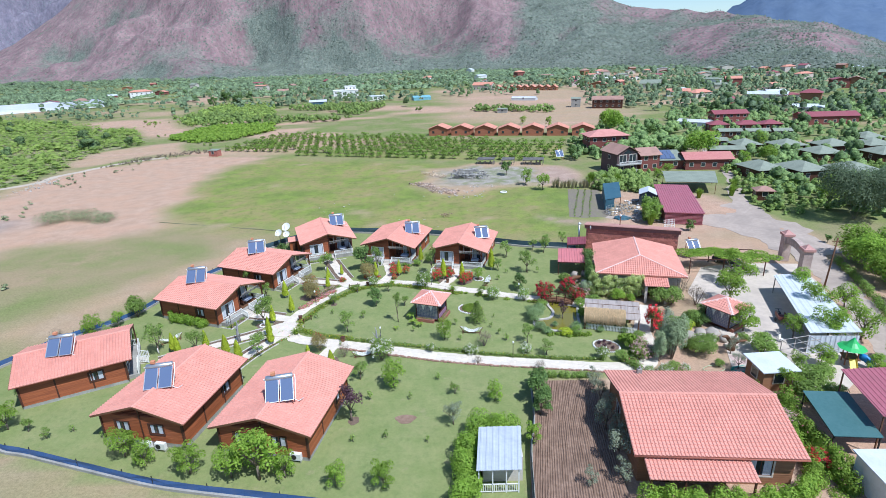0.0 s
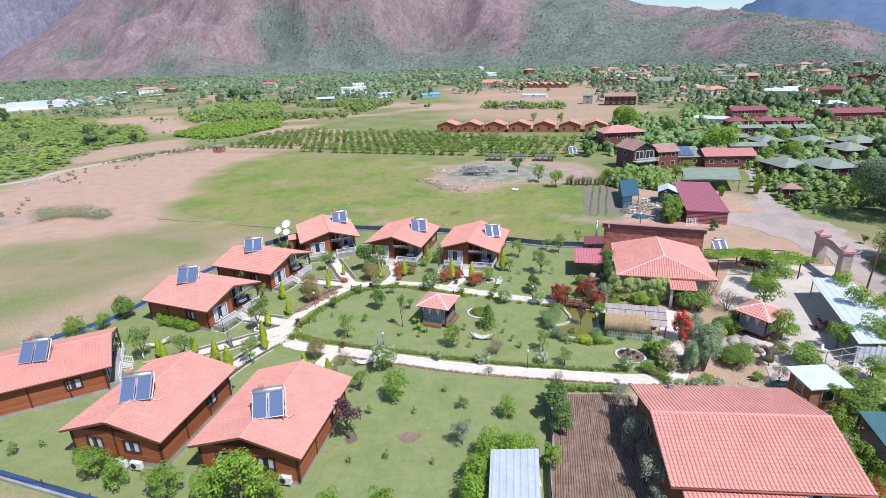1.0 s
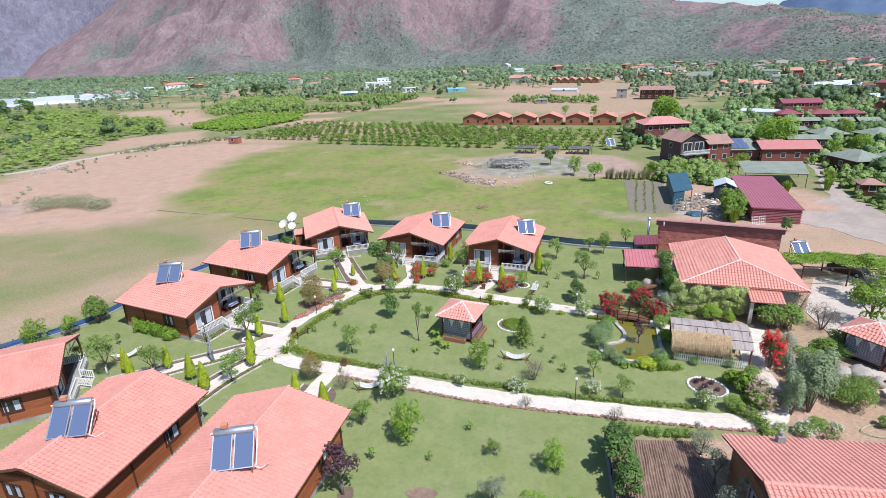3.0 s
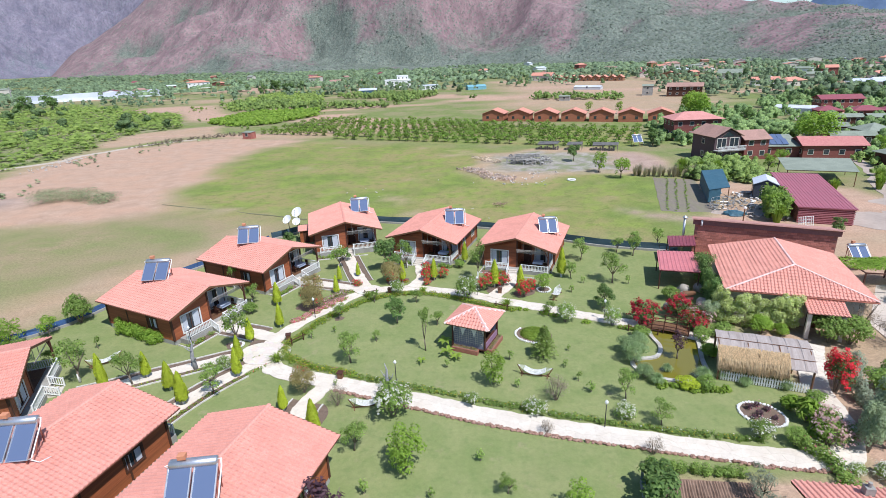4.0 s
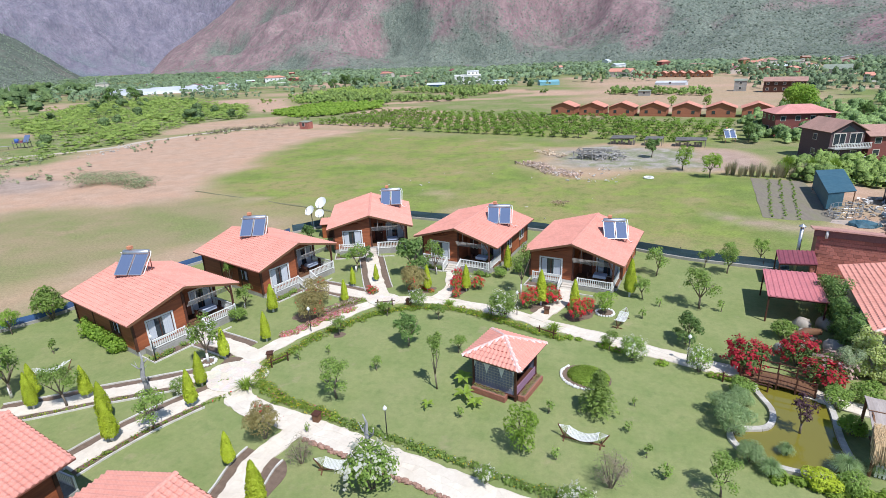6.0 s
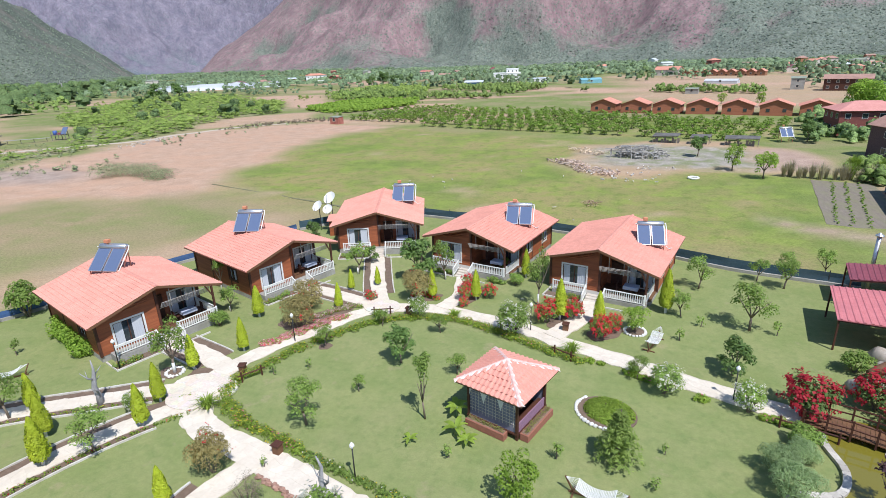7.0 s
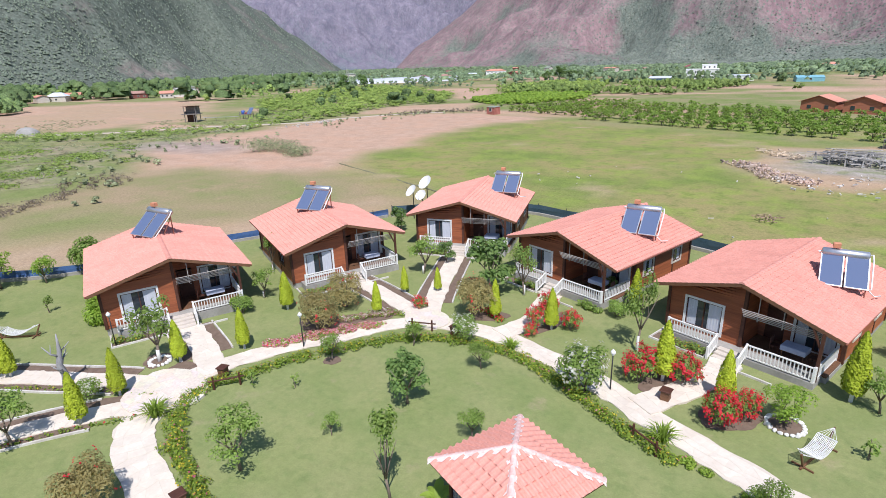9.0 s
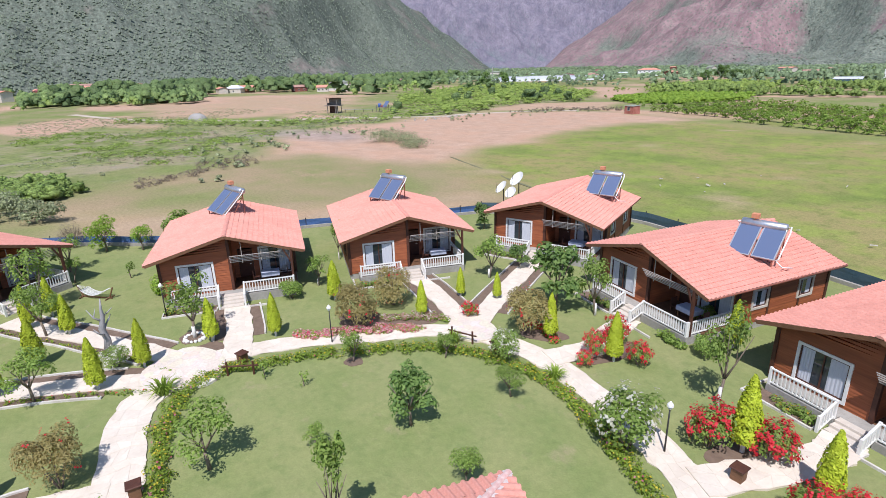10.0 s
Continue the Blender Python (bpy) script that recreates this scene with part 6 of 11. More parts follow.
for i in range(4600):
    u = rq.uniform(-3.35, 1.6)
    v = rq.uniform(0, 1.4)
    z = 2.12 + 0.45 * v
    l = rq.uniform(0.75, 1.3)
    w = 0.013
    dx = rq.uniform(-0.07, 0.07)
    y0 = -1.82 + 0.75 * v
    fr.add([(u - w, y0, z), (u + w, y0, z), (u + dx + w * 0.5, y0 - 0.3 - 0.1 * v, z - l * 0.92), (u + dx - w * 0.5, y0 - 0.28 - 0.1 * v, z - l * 0.92)], [(0, 1, 2, 3)])
tagged(part("straw_fringe", fr, M_STRAW, tp, "golden straw fringe"), kind="stuff")
for u in (-3.2, -1.1, 1.1, 3.2):
    for v, z in ((-1.6, 1.95), (1.8, 2.55)):
        part("post", Shape().tube([(u, v, -0.1), (u, v, z)], 0.08), M_BROWNWOOD, tp)
    part("rafter", Shape().beam((u, -1.75, 1.92), (u, 0.1, 2.58), 0.08).beam((u, 0.1, 2.58), (u, 1.85, 2.6), 0.08), M_BROWNWOOD, tp)
part("bench", Shape().box(-2.8, 2.6, 0.9, 1.4, 0.38, 0.46).box(-2.7, -2.5, 0.95, 1.35, 0, 0.38).box(2.3, 2.5, 0.95, 1.35, 0, 0.38), M_BROWNWOOD, tp, "long timber bench")
pf = thing("picket_fence", pose(17.0, 60.2, 0, 0, 0, -16), "white-painted picket fence with pointed boards", "fence")
part("rail", Shape().beam((0, 0.03, 0.25), (6.0, 0.03, 0.25), 0.04, 0.07), M_WHITE, pf)
part("rail", Shape().beam((0, 0.03, 0.65), (6.0, 0.03, 0.65), 0.04, 0.07), M_WHITE, pf)
pk = Shape().add([(x, y, z) for y in (0, 0.02) for x, z in ((0, 0.05), (0.11, 0.05), (0.11, 0.78), (0.055, 0.88), (0, 0.78))], [(0, 1, 2, 3, 4), (9, 8, 7, 6, 5)] + [(i, 5 + i, 5 + (i + 1) % 5, (i + 1) % 5) for i in range(5)]).mesh("picket", M_WHITE)
for i in range(34):
    o = new("picket", pk)
    o.parent = pf
    o.matrix_basis = pose(i * 0.178, -0.02, 0)

# ---- pond with stone rim, footbridge ----
POND = smooth_line([(13.9, 69.6), (16.8, 69.2), (17.3, 66.5), (16.6, 63.0), (16.3, 60.6), (15.4, 59.7), (12.6, 59.9), (10.9, 61.2), (10.9, 62.7), (12.9, 63.3), (13.7, 65.0), (13.4, 67.2), (13.9, 69.6)], 5)[:-1]
M_WATER = glassy("olive_pond_water", (0.185, 0.160, 0.022), 0.06)
structure("water", Shape().slab(POND, -0.02, 0.035), M_WATER, "still olive-green pond water")
rim = Shape()
for i in range(0, len(POND)):
    (ax, ay), (bx, by) = POND[i], POND[(i + 1) % len(POND)]
    if abs(ay - 68.3) < 1.1 or by > 68.0:
        continue
    rim.beam((ax, ay, 0.06), (bx, by, 0.06), 0.34, 0.26)
structure("pond_rim", rim, M_STONE, "pale rounded stone rim of the pond")
br = thing("footbridge", pose(14.9, 68.2, 0, 0, 0, -20), "brown wooden footbridge with rustic railings over the pond", "bridge")
for k in range(22):
    u = -2.2 + k * 0.2
    part("plank", Shape().box(u, u + 0.185, -0.75, 0.75, 0.18 + 0.22 * math.cos(u * 0.66), 0.24 + 0.22 * math.cos(u * 0.66)), M_BROWNWOOD, br)
for v in (-0.72, 0.72):
    for u in (-2.1, -1.05, 0, 1.05, 2.1):
        part("post", Shape().beam((u, v, 0.1), (u, v, 1.15 + 0.2 * math.cos(u * 0.66)), 0.09), M_DARKWOOD, br, "dark rustic railing post")
    for zz in (1.05, 0.65):
        rl = Shape()
        for a, b in zip((-2.1, -1.05, 0, 1.05), (-1.05, 0, 1.05, 2.1)):
            rl.beam((a, v, zz + 0.2 * math.cos(a * 0.66)), (b, v, zz + 0.2 * math.cos(b * 0.66)), 0.06)
        part("rail", rl, M_DARKWOOD, br, "dark rustic bridge rail")


# ---- boulders ----
M_BOULDER = surf("grey_beige_boulder", (0.36, 0.31, 0.26), (0.50, 0.44, 0.38), 3, 0.9, (0.20, 0.175, 0.145), 0.9, 0.7, 0.6)


def boulder(x, y, r, seed, flat=0.75):
    rn = random.Random(seed)
    o = part("boulder", Shape().ball((0, 0, r * flat * 0.6), r, 9, 6, (1, rn.uniform(0.7, 1.1), flat), rn, 0.2), M_BOULDER, None, "", True)
    o.matrix_basis = pose(x, y, 0, 0, 0, rn.uniform(0, 180))
    return tagged(o, "rounded grey-beige garden boulder", "boulder", "garden boulders")


for i, (x, y, r) in enumerate(((16.9, 72.6, 0.75), (19.0, 75.0, 0.8), (20.1, 73.1, 0.85), (18.2, 73.6, 0.6), (28.6, 57.2, 0.75), (30.1, 57.4, 0.85), (31.6, 57.4, 0.9), (32.4, 56.2, 0.7), (27.6, 56.6, 0.55), (30.8, 56.0, 0.7), (29.4, 56.2, 0.6), (19.4, 77.0, 0.7), (21.2, 77.2, 0.8))):
    boulder(x, y, r, i)
wt = thing("driftwood_trough", pose(18.6, 74.2, 0.5, 0, 0, 25), "hollowed driftwood trough among the boulders", "trough")
part("trunk", Shape().tube([(-1.2, 0, 0.3), (0, 0.1, 0.5), (1.2, 0, 0.4)], [0.22, 0.34, 0.25], 9), M_BROWNWOOD, wt, "", True)
dw = thing("driftwood_stump", pose(32.2, 54.2, 0, 0, 0, 10) @ Matrix.Scale(1.2, 4), "twisted brown driftwood stump beside the boulders", "stump")
part("trunk", Shape().tube([(0, 0, 0), (0.1, 0, 0.9), (0.6, 0.2, 1.6)], [0.4, 0.3, 0.12], 8).tube([(0, 0, 0.8), (-0.6, 0.1, 1.5), (-1.1, 0.0, 1.6)], [0.25, 0.18, 0.08], 7).tube([(0.1, 0, 0.7), (0.4, -0.5, 1.2), (1.0, -0.7, 1.3)], [0.25, 0.16, 0.06], 7), M_BROWNWOOD, dw, "", True)

# ---- open parking roof, stone gate, kiosk, sheds on the east side ----
canopy("parking_roof", "long white corrugated parking roof on posts", [(40.1, 53.0, 2.6), (45.6, 52.6, 2.75), (49.9, 69.1, 2.75), (45.4, 69.2, 2.6)], M_METALWHITE, M_CONC, ribs=True, pitch=0.8)
sc = thing("sheet_wall", pose(40.1, 53.0, 0, 0, 0, -4), "pale corrugated wall closing the parking roof", "wall")
part("sheet", Shape().wave((0, 0, 0), (5.4, 0, 0), (5.4, 0.05, 2.2), (0, 0.05, 2.2), 0.5, 0.05), M_METALWHITE, sc)
M_GATE = surf("pinkish_gate_stone", (0.44, 0.33, 0.285), (0.55, 0.43, 0.375), 4, 0.9, (0.28, 0.20, 0.17), 0.8, 0.6, 0.3)
ga = thing("gate", pose(53.5, 77.5, 0, 0, 0, 80), "stone entrance gate with arched top between two capped pillars", "gate")
for s in (-3.5, 3.5):
    p_ = part("pillar", Shape().box(s - 0.65, s + 0.65, -0.6, 0.6, 0, 4.2, 0.04), M_GATE, ga, "stone-faced pillar")
    part("pillar_cap", Shape().box(s - 0.85, s + 0.85, -0.8, 0.8, 4.2, 4.6, 0.04).add([(s - 0.7, -0.65, 4.6), (s + 0.7, -0.65, 4.6), (s + 0.7, 0.65, 4.6), (s - 0.7, 0.65, 4.6), (s, 0, 5.2)], [(0, 1, 4), (1, 2, 4), (2, 3, 4), (3, 0, 4)]), surf("rose_cap", (0.46, 0.24, 0.21), (0.55, 0.31, 0.27), 5, 0.85, None), p_, "rose-coloured pyramid cap")
av = []
for i in range(15):
    t = math.pi * i / 14
    for y in (-0.4, 0.4):
        av += [(-2.9 * math.cos(t), y, 2.9 + 0.55 * math.sin(t)), (-2.9 * math.cos(t), y, 3.5 + 1.1 * math.sin(t))]
af = [f for i in range(14) for f in ((4 * i, 4 * i + 4, 4 * i + 5, 4 * i + 1), (4 * i + 2, 4 * i + 3, 4 * i + 7, 4 * i + 6), (4 * i + 1, 4 * i + 5, 4 * i + 7, 4 * i + 3), (4 * i, 4 * i + 2, 4 * i + 6, 4 * i + 4))]
part("arch", Shape().add(av, af), M_GATE, ga, "curved stone arch")
ks = house("kiosk", "small wooden kiosk with flat white roof", "kiosk", 30.8, 45.6, 3, 3.9, 3.6, 2.5, 0.12, M_OCHRE, M_METALWHITE, "flat", 0.35, 1, 1)
canopy("shade_roof", "teal-green flat sheet roof on dark posts", [(31.3, 36.2, 2.6), (35.1, 35.8, 2.6), (36.5, 42.0, 2.65), (32.6, 42.4, 2.65)], M_METALGREEN, M_BLACK, ribs=False)
canopy("shed_roof", "crimson corrugated shed roof on posts", [(35.3, 36.6, 4.1), (41.6, 36.0, 4.3), (43.4, 43.2, 4.4), (36.5, 43.4, 4.2)], M_METALRED, M_BROWNWOOD)
house("outbuilding", "white outbuilding with flat white roof", "outbuilding", 31.3, 29.2, -2, 4.6, 5.2, 2.7, 0.1, M_WHITE, M_METALWHITE, "flat", 0.25, 1, 0)
sh0 = thing("garden_shed", pose(1.6, 33.6, 0, 0, 0, 0), "small garden shed with pale sheet roof and white rail", "shed")
part("roof", Shape().wave((-0.1, 0, 2.45), (3.5, 0, 2.45), (4.1, 5.0, 2.65), (0.4, 5.0, 2.65), 0.45, 0.03), surf("pale_blue_sheet", (0.42, 0.45, 0.50), (0.52, 0.55, 0.59), 3, 0.5, (0.36, 0.385, 0.43), 0.7, 0.5), sh0, "pale blue-grey sheet roof")
part("wall", Shape().box(0.5, 3.8, 1.4, 4.8, 0, 2.45), M_CREAM, sh0)
for x in (0.1, 1.2, 2.3, 3.3):
    part("post", Shape().beam((x, 0.2, 0), (x, 0.2, 2.42), 0.09), M_WHITE, sh0)
railing(sh0, (0.1, 0.2), (3.3, 0.2), 0.0, 0.85)

# ---- play hut with slides ----
ph = thing("play_hut", pose(43.2, 50.6, 0, 0, 0, -20) @ Matrix.Diagonal((0.75, 0.75, 1, 1)), "plastic play hut with green conical roof and slides", "play hut")
M_GRN = surf("bright_green_plastic", (0.05, 0.42, 0.10), (0.08, 0.50, 0.14), 5, 0.4, None, bump=0.03)
cone = []
for r, z in ((1.75, 2.05), (1.1, 2.3), (0.55, 2.7), (0.2, 3.05), (0.12, 3.2)):
    cone += [(r * math.cos(a) * (1 + 0.05 * (k % 2)), r * math.sin(a) * (1 + 0.05 * (k % 2)), z) for k, a in enumerate(2 * math.pi * j / 16 for j in range(16))]
part("roof", Shape().add(cone, [(i * 16 + k, i * 16 + (k + 1) % 16, (i + 1) * 16 + (k + 1) % 16, (i + 1) * 16 + k) for i in range(4) for k in range(16)] + [tuple(range(64, 80))]), M_GRN, ph, "green conical roof")
for a in (45, 135, 225, 315):
    part("post", Shape().tube([(1.0 * math.cos(radians(a)), 1.0 * math.sin(radians(a)), 0), (1.0 * math.cos(radians(a)), 1.0 * math.sin(radians(a)), 2.15)], 0.1), surf("brown_plastic", (0.22, 0.09, 0.05), (0.28, 0.12, 0.07), 5, 0.5, None), ph)
part("platform", Shape().box(-1.0, 1.0, -1.0, 1.0, 0.85, 0.95), M_BROWNWOOD, ph)
part("slide", Shape().plate([(-0.4, -2.5, 0.12), (0.4, -2.5, 0.12), (0.4, -1.0, 1.0), (-0.4, -1.0, 1.0)], 0.05).plate([(-0.45, -2.5, 0.3), (-0.4, -2.5, 0.12), (-0.4, -1.0, 1.0), (-0.45, -1.0, 1.2)], 0.03).plate([(0.4, -2.5, 0.12), (0.45, -2.5, 0.3), (0.45, -1.0, 1.2), (0.4, -1.0, 1.0)], 0.03), surf("yellow_plastic", (0.70, 0.50, 0.03), (0.78, 0.58, 0.06), 4, 0.4, None), ph, "yellow slide")
part("tube_slide", Shape().tube([(1.0, 0, 1.1), (1.8, -0.2, 1.0), (2.6, -0.9, 0.5), (2.7, -1.7, 0.3)], 0.42, 12), surf("blue_plastic", (0.03, 0.20, 0.55), (0.05, 0.27, 0.65), 4, 0.35, None), ph, "blue tube slide", True)

# ---- court clutter: motor cart, white chair, pole trellis, hoses, pink paving ----
ct = thing("motor_cart", pose(41.9, 61.2, 0, 0, 0, 75), "dark red three-wheeled motor cart with a load bed", "motor cart")
m_ct = surf("worn_dark_red", (0.14, 0.045, 0.035), (0.22, 0.075, 0.055), 5, 0.6, (0.10, 0.07, 0.06), 1, 0.5)
part("load_bed", Shape().box(-1.5, 0.1, -0.55, 0.55, 0.55, 0.62).box(-1.5, 0.1, -0.55, -0.5, 0.62, 1.0).box(-1.5, 0.1, 0.5, 0.55, 0.62, 1.0).box(-1.5, -1.45, -0.5, 0.5, 0.62, 1.0), m_ct, ct, "open dark red load bed")
part("seat", Shape().box(0.15, 0.7, -0.2, 0.2, 0.62, 0.82, 0.04), M_BLACK, ct, "black saddle")
part("fork", Shape().beam((0.75, 0, 0.75), (1.25, 0, 0.3), 0.08).beam((0.8, -0.4, 1.05), (0.8, 0.4, 1.05), 0.05).beam((0.75, 0, 0.7), (0.85, 0, 1.05), 0.06), M_BLACK, ct, "black fork and handlebar")
for x, y in ((1.28, 0.0), (-0.8, -0.66), (-0.8, 0.66)):
    part("wheel", Shape().tube([(x, y - 0.05, 0.28), (x, y + 0.05, 0.28)], 0.28, 12), M_BLACK, ct)
wc = thing("plastic_chair", pose(38.8, 55.5, 0, 0, 0, 30), "white plastic garden chair on the court", "chair")
part("seat", Shape().box(-0.24, 0.24, -0.24, 0.24, 0.40, 0.44, 0.02), M_WHITE, wc)
part("backrest", Shape().plate([(-0.24, 0.2, 0.44), (0.24, 0.2, 0.44), (0.24, 0.32, 0.92), (-0.24, 0.32, 0.92)], 0.03), M_WHITE, wc)
for x in (-0.21, 0.21):
    for y in (-0.21, 0.21):
        part("leg", Shape().beam((x * 1.1, y * 1.1, 0), (x, y, 0.41), 0.05), M_WHITE, wc)
tr_ = thing("pole_trellis", pose(38.8, 51.2, 0, 0, 0, 12), "grey pole trellis for climbing plants", "trellis")
for x in (-1.8, 0.0, 1.8):
    for y in (-1.6, 1.6):
        part("post", Shape().tube([(x, y, -0.1), (x, y, 2.1)], 0.045, 6), M_LATT, tr_)
    part("rail", Shape().tube([(x, -1.9, 2.1), (x, 1.9, 2.12)], 0.04, 6), M_LATT, tr_)
for y in (-1.6, -0.5, 0.6, 1.6):
    part("rail", Shape().tube([(-2.2, y, 2.17), (2.2, y, 2.19)], 0.035, 6), M_LATT, tr_)
for nm, lb, x, y, r, mt_, turns in (("hose_coil", "coil of turquoise garden hose on the soil", 31.1, 49.9, 0.75, surf("turquoise_hose", (0.03, 0.36, 0.30), (0.05, 0.46, 0.40), 5, 0.45, None), 4), ("garden_hose", "loose loop of pale garden hose", 28.4, 50.3, 0.9, surf("pale_hose", (0.42, 0.50, 0.30), (0.52, 0.60, 0.40), 5, 0.5, None), 1)):
    hs_ = thing(nm, pose(x, y, 0), lb, "hose")
    part("hose", Shape().tube([((r + 0.12 * math.sin(a * 2.3)) * math.cos(a) * 1.2, (r * 0.7 + 0.1 * math.sin(a * 1.7)) * math.sin(a), 0.08 + 0.01 * a) for a in (2 * math.pi * turns * k / (18 * turns) for k in range(18 * turns + 1))], 0.035, 5), mt_, hs_, "", True)
structure("pink_paving", Shape().slab(ragged([(31.3, 53.0), (34.4, 53.2), (34.2, 51.6), (31.2, 50.9)], 0.25, 0.6), -0.05, 0.06), surf("pink_stone_paving", (0.52, 0.36, 0.33), (0.62, 0.47, 0.43), 4, 0.85, (0.44, 0.31, 0.28), 0.8, 0.6, 0.2), "small patch of pinkish stone paving")

# ---- boundary fence: blue shade net on posts over a low concrete footing ----
M_NET = surf("blue_shade_net", (0.035, 0.085, 0.22), (0.06, 0.13, 0.31), 6, 0.7, (0.09, 0.13, 0.24), 0.9, 0.6, 0.2)
M_NETD = surf("teal_shade_net", (0.03, 0.06, 0.085), (0.05, 0.095, 0.125), 6, 0.7, (0.07, 0.10, 0.12), 0.9, 0.6, 0.2)


def net_fence(name, pts, h, net, label, foot=True):
    f = thing(name, pose(pts[0][0], pts[0][1], 0), label, "fence")
    ox, oy = pts[0]
    line = [(x - ox, y - oy) for x, y in smooth_line(pts, 5)]
    rn = random.Random(len(pts))
    vs = []
    for i, (x, y) in enumerate(line):
        vs += [(x, y, 0.12), (x + rn.uniform(-0.08, 0.08), y + rn.uniform(-0.08, 0.08), h * 0.6), (x, y, h - rn.uniform(0, 0.08))]
    n = len(line)
    fs = [q for i in range(n - 1) for q in ((3 * i, 3 * i + 3, 3 * i + 4, 3 * i + 1), (3 * i + 1, 3 * i + 4, 3 * i + 5, 3 * i + 2))]
    vs2 = [(x, y + 0.012, z) for x, y, z in vs]
    sh = Shape().add(vs, fs).add(vs2, [q[::-1] for q in fs])
    part("net", sh, net, f, "sagging woven shade net")
    for i in range(0, n, 3):
        x, y = line[i]
        part("post", Shape().beam((x, y + 0.06, -0.1), (x, y + 0.06, h + 0.12), 0.06), M_BLACK, f)
    if foot:
        part("footing", ribbon([(x, y - 0.12) for x, y in line], 0.22, -0.1, 0.28), M_CONC, f, "low grey concrete footing")
    return f


net_fence("net_fence", [(-54.5, 55.0), (-50.5, 46.5), (-43.6, 41.0), (-39.2, 39.6), (-30.1, 36.8), (-24.4, 35.2), (-14.3, 33.4), (-5, 31.8), (5.5, 30.4)], 0.95, M_NET, "low boundary fence of blue shade net over concrete")
net_fence("net_fence", [(-54.5, 55.2), (-51.0, 61.2), (-45.5, 67.5), (-42.2, 78.6), (-38.5, 86), (-34.8, 94.2)], 0.9, M_NET, "boundary fence of blue shade net over concrete")
net_fence("net_fence", [(-34.6, 94.6), (-29, 100.5), (-22.7, 103.0), (-17.6, 102.6), (-2.8, 99.6), (5, 95.6), (12.7, 91.7), (19.4, 90.0), (22.4, 89.2)], 1.15, M_NETD, "boundary fence of dark teal shade net on posts")
net_fence("net_fence", [(5.8, 31.0), (6.6, 38.4), (7.6, 43), (8.2, 48.8)], 1.1, M_NETD, "dark net fence beside the ploughed plot")

# ---- plants ----
L_FRUIT = leafy("fruit_leaf", (0.195, 0.300, 0.062), (0.365, 0.495, 0.120))
L_BRIGHT = leafy("bright_leaf", (0.215, 0.345, 0.044), (0.370, 0.520, 0.080))
L_DARK = leafy("dark_leaf", (0.122, 0.212, 0.062), (0.255, 0.375, 0.105))
L_SILVER = leafy("silver_leaf", (0.275, 0.319, 0.209), (0.412, 0.451, 0.324))
L_PLUM = leafy("plum_leaf", (0.101, 0.053, 0.071), (0.203, 0.112, 0.135))
L_THUJA = leafy("golden_thuja", (0.38, 0.46, 0.025), (0.50, 0.58, 0.045), clump=2.5, thin=0.2)
L_BRONZE = leafy("bronze_leaf", (0.37, 0.31, 0.12), (0.52, 0.45, 0.19))
L_DRY = leafy("dry_twig", (0.246, 0.196, 0.145), (0.406, 0.334, 0.246))
L_CAROB = leafy("carob_leaf", (0.125, 0.18, 0.095), (0.23, 0.295, 0.165))
L_CONIFER = leafy("conifer_needle", (0.22, 0.32, 0.07), (0.36, 0.46, 0.12))
L_OLIVE = leafy("olive_leaf", (0.324, 0.405, 0.216), (0.486, 0.567, 0.338))
L_CREEP = leafy("pale_creeper", (0.46, 0.54, 0.17), (0.66, 0.71, 0.31))
L_REEDY = leafy("reedy_leaf", (0.26, 0.37, 0.15), (0.40, 0.50, 0.25))
L_ORCHARD = leafy("orchard_leaf", (0.180, 0.285, 0.050), (0.305, 0.435, 0.082))
L_CANE = leafy("dry_cane", (0.36, 0.31, 0.19), (0.54, 0.49, 0.31))
L_GRASS = leafy("grass_blade", (0.235, 0.350, 0.048), (0.395, 0.520, 0.085))
F_RED = leafy("red_petal", (0.68, 0.025, 0.045), (0.88, 0.10, 0.11), vary=0.1)
F_CRIMSON = leafy("crimson_petal", (0.42, 0.025, 0.045), (0.64, 0.07, 0.085), vary=0.2)
F_PALE = leafy("pale_pink_petal", (0.60, 0.34, 0.32), (0.75, 0.55, 0.50), vary=0.15)
F_PINK = leafy("pink_petal", (0.55, 0.12, 0.18), (0.72, 0.30, 0.34), vary=0.15)
F_WHITE = leafy("cream_petal", (0.62, 0.60, 0.45), (0.78, 0.77, 0.70), vary=0.1)
F_YELLOW = leafy("yellow_petal", (0.60, 0.45, 0.03), (0.75, 0.62, 0.08), vary=0.1)


def leaves(P, N, size, seed, aspect=0.55, lift=0.28):
    """One mesh of pointed leaf blades: centres P, facings N, each with its own turn and size."""
    r = np.random.RandomState(seed)
    n = len(P)
    N = N + r.normal(0, lift, (n, 3))
    N /= np.linalg.norm(N, axis=1)[:, None] + 1e-9
    T = r.normal(0, 1, (n, 3))
    T -= N * (T * N).sum(1)[:, None]
    T /= np.linalg.norm(T, axis=1)[:, None] + 1e-9
    B = np.cross(N, T)
    s = size * r.uniform(0.65, 1.35, (n, 1))
    V = np.stack([P - T * s * 0.5, P + B * s * aspect * 0.5 + N * s * 0.08, P + T * s * 0.5 - N * s * 0.06, P - B * s * aspect * 0.5 + N * s * 0.08], 1).reshape(-1, 3)
    return V


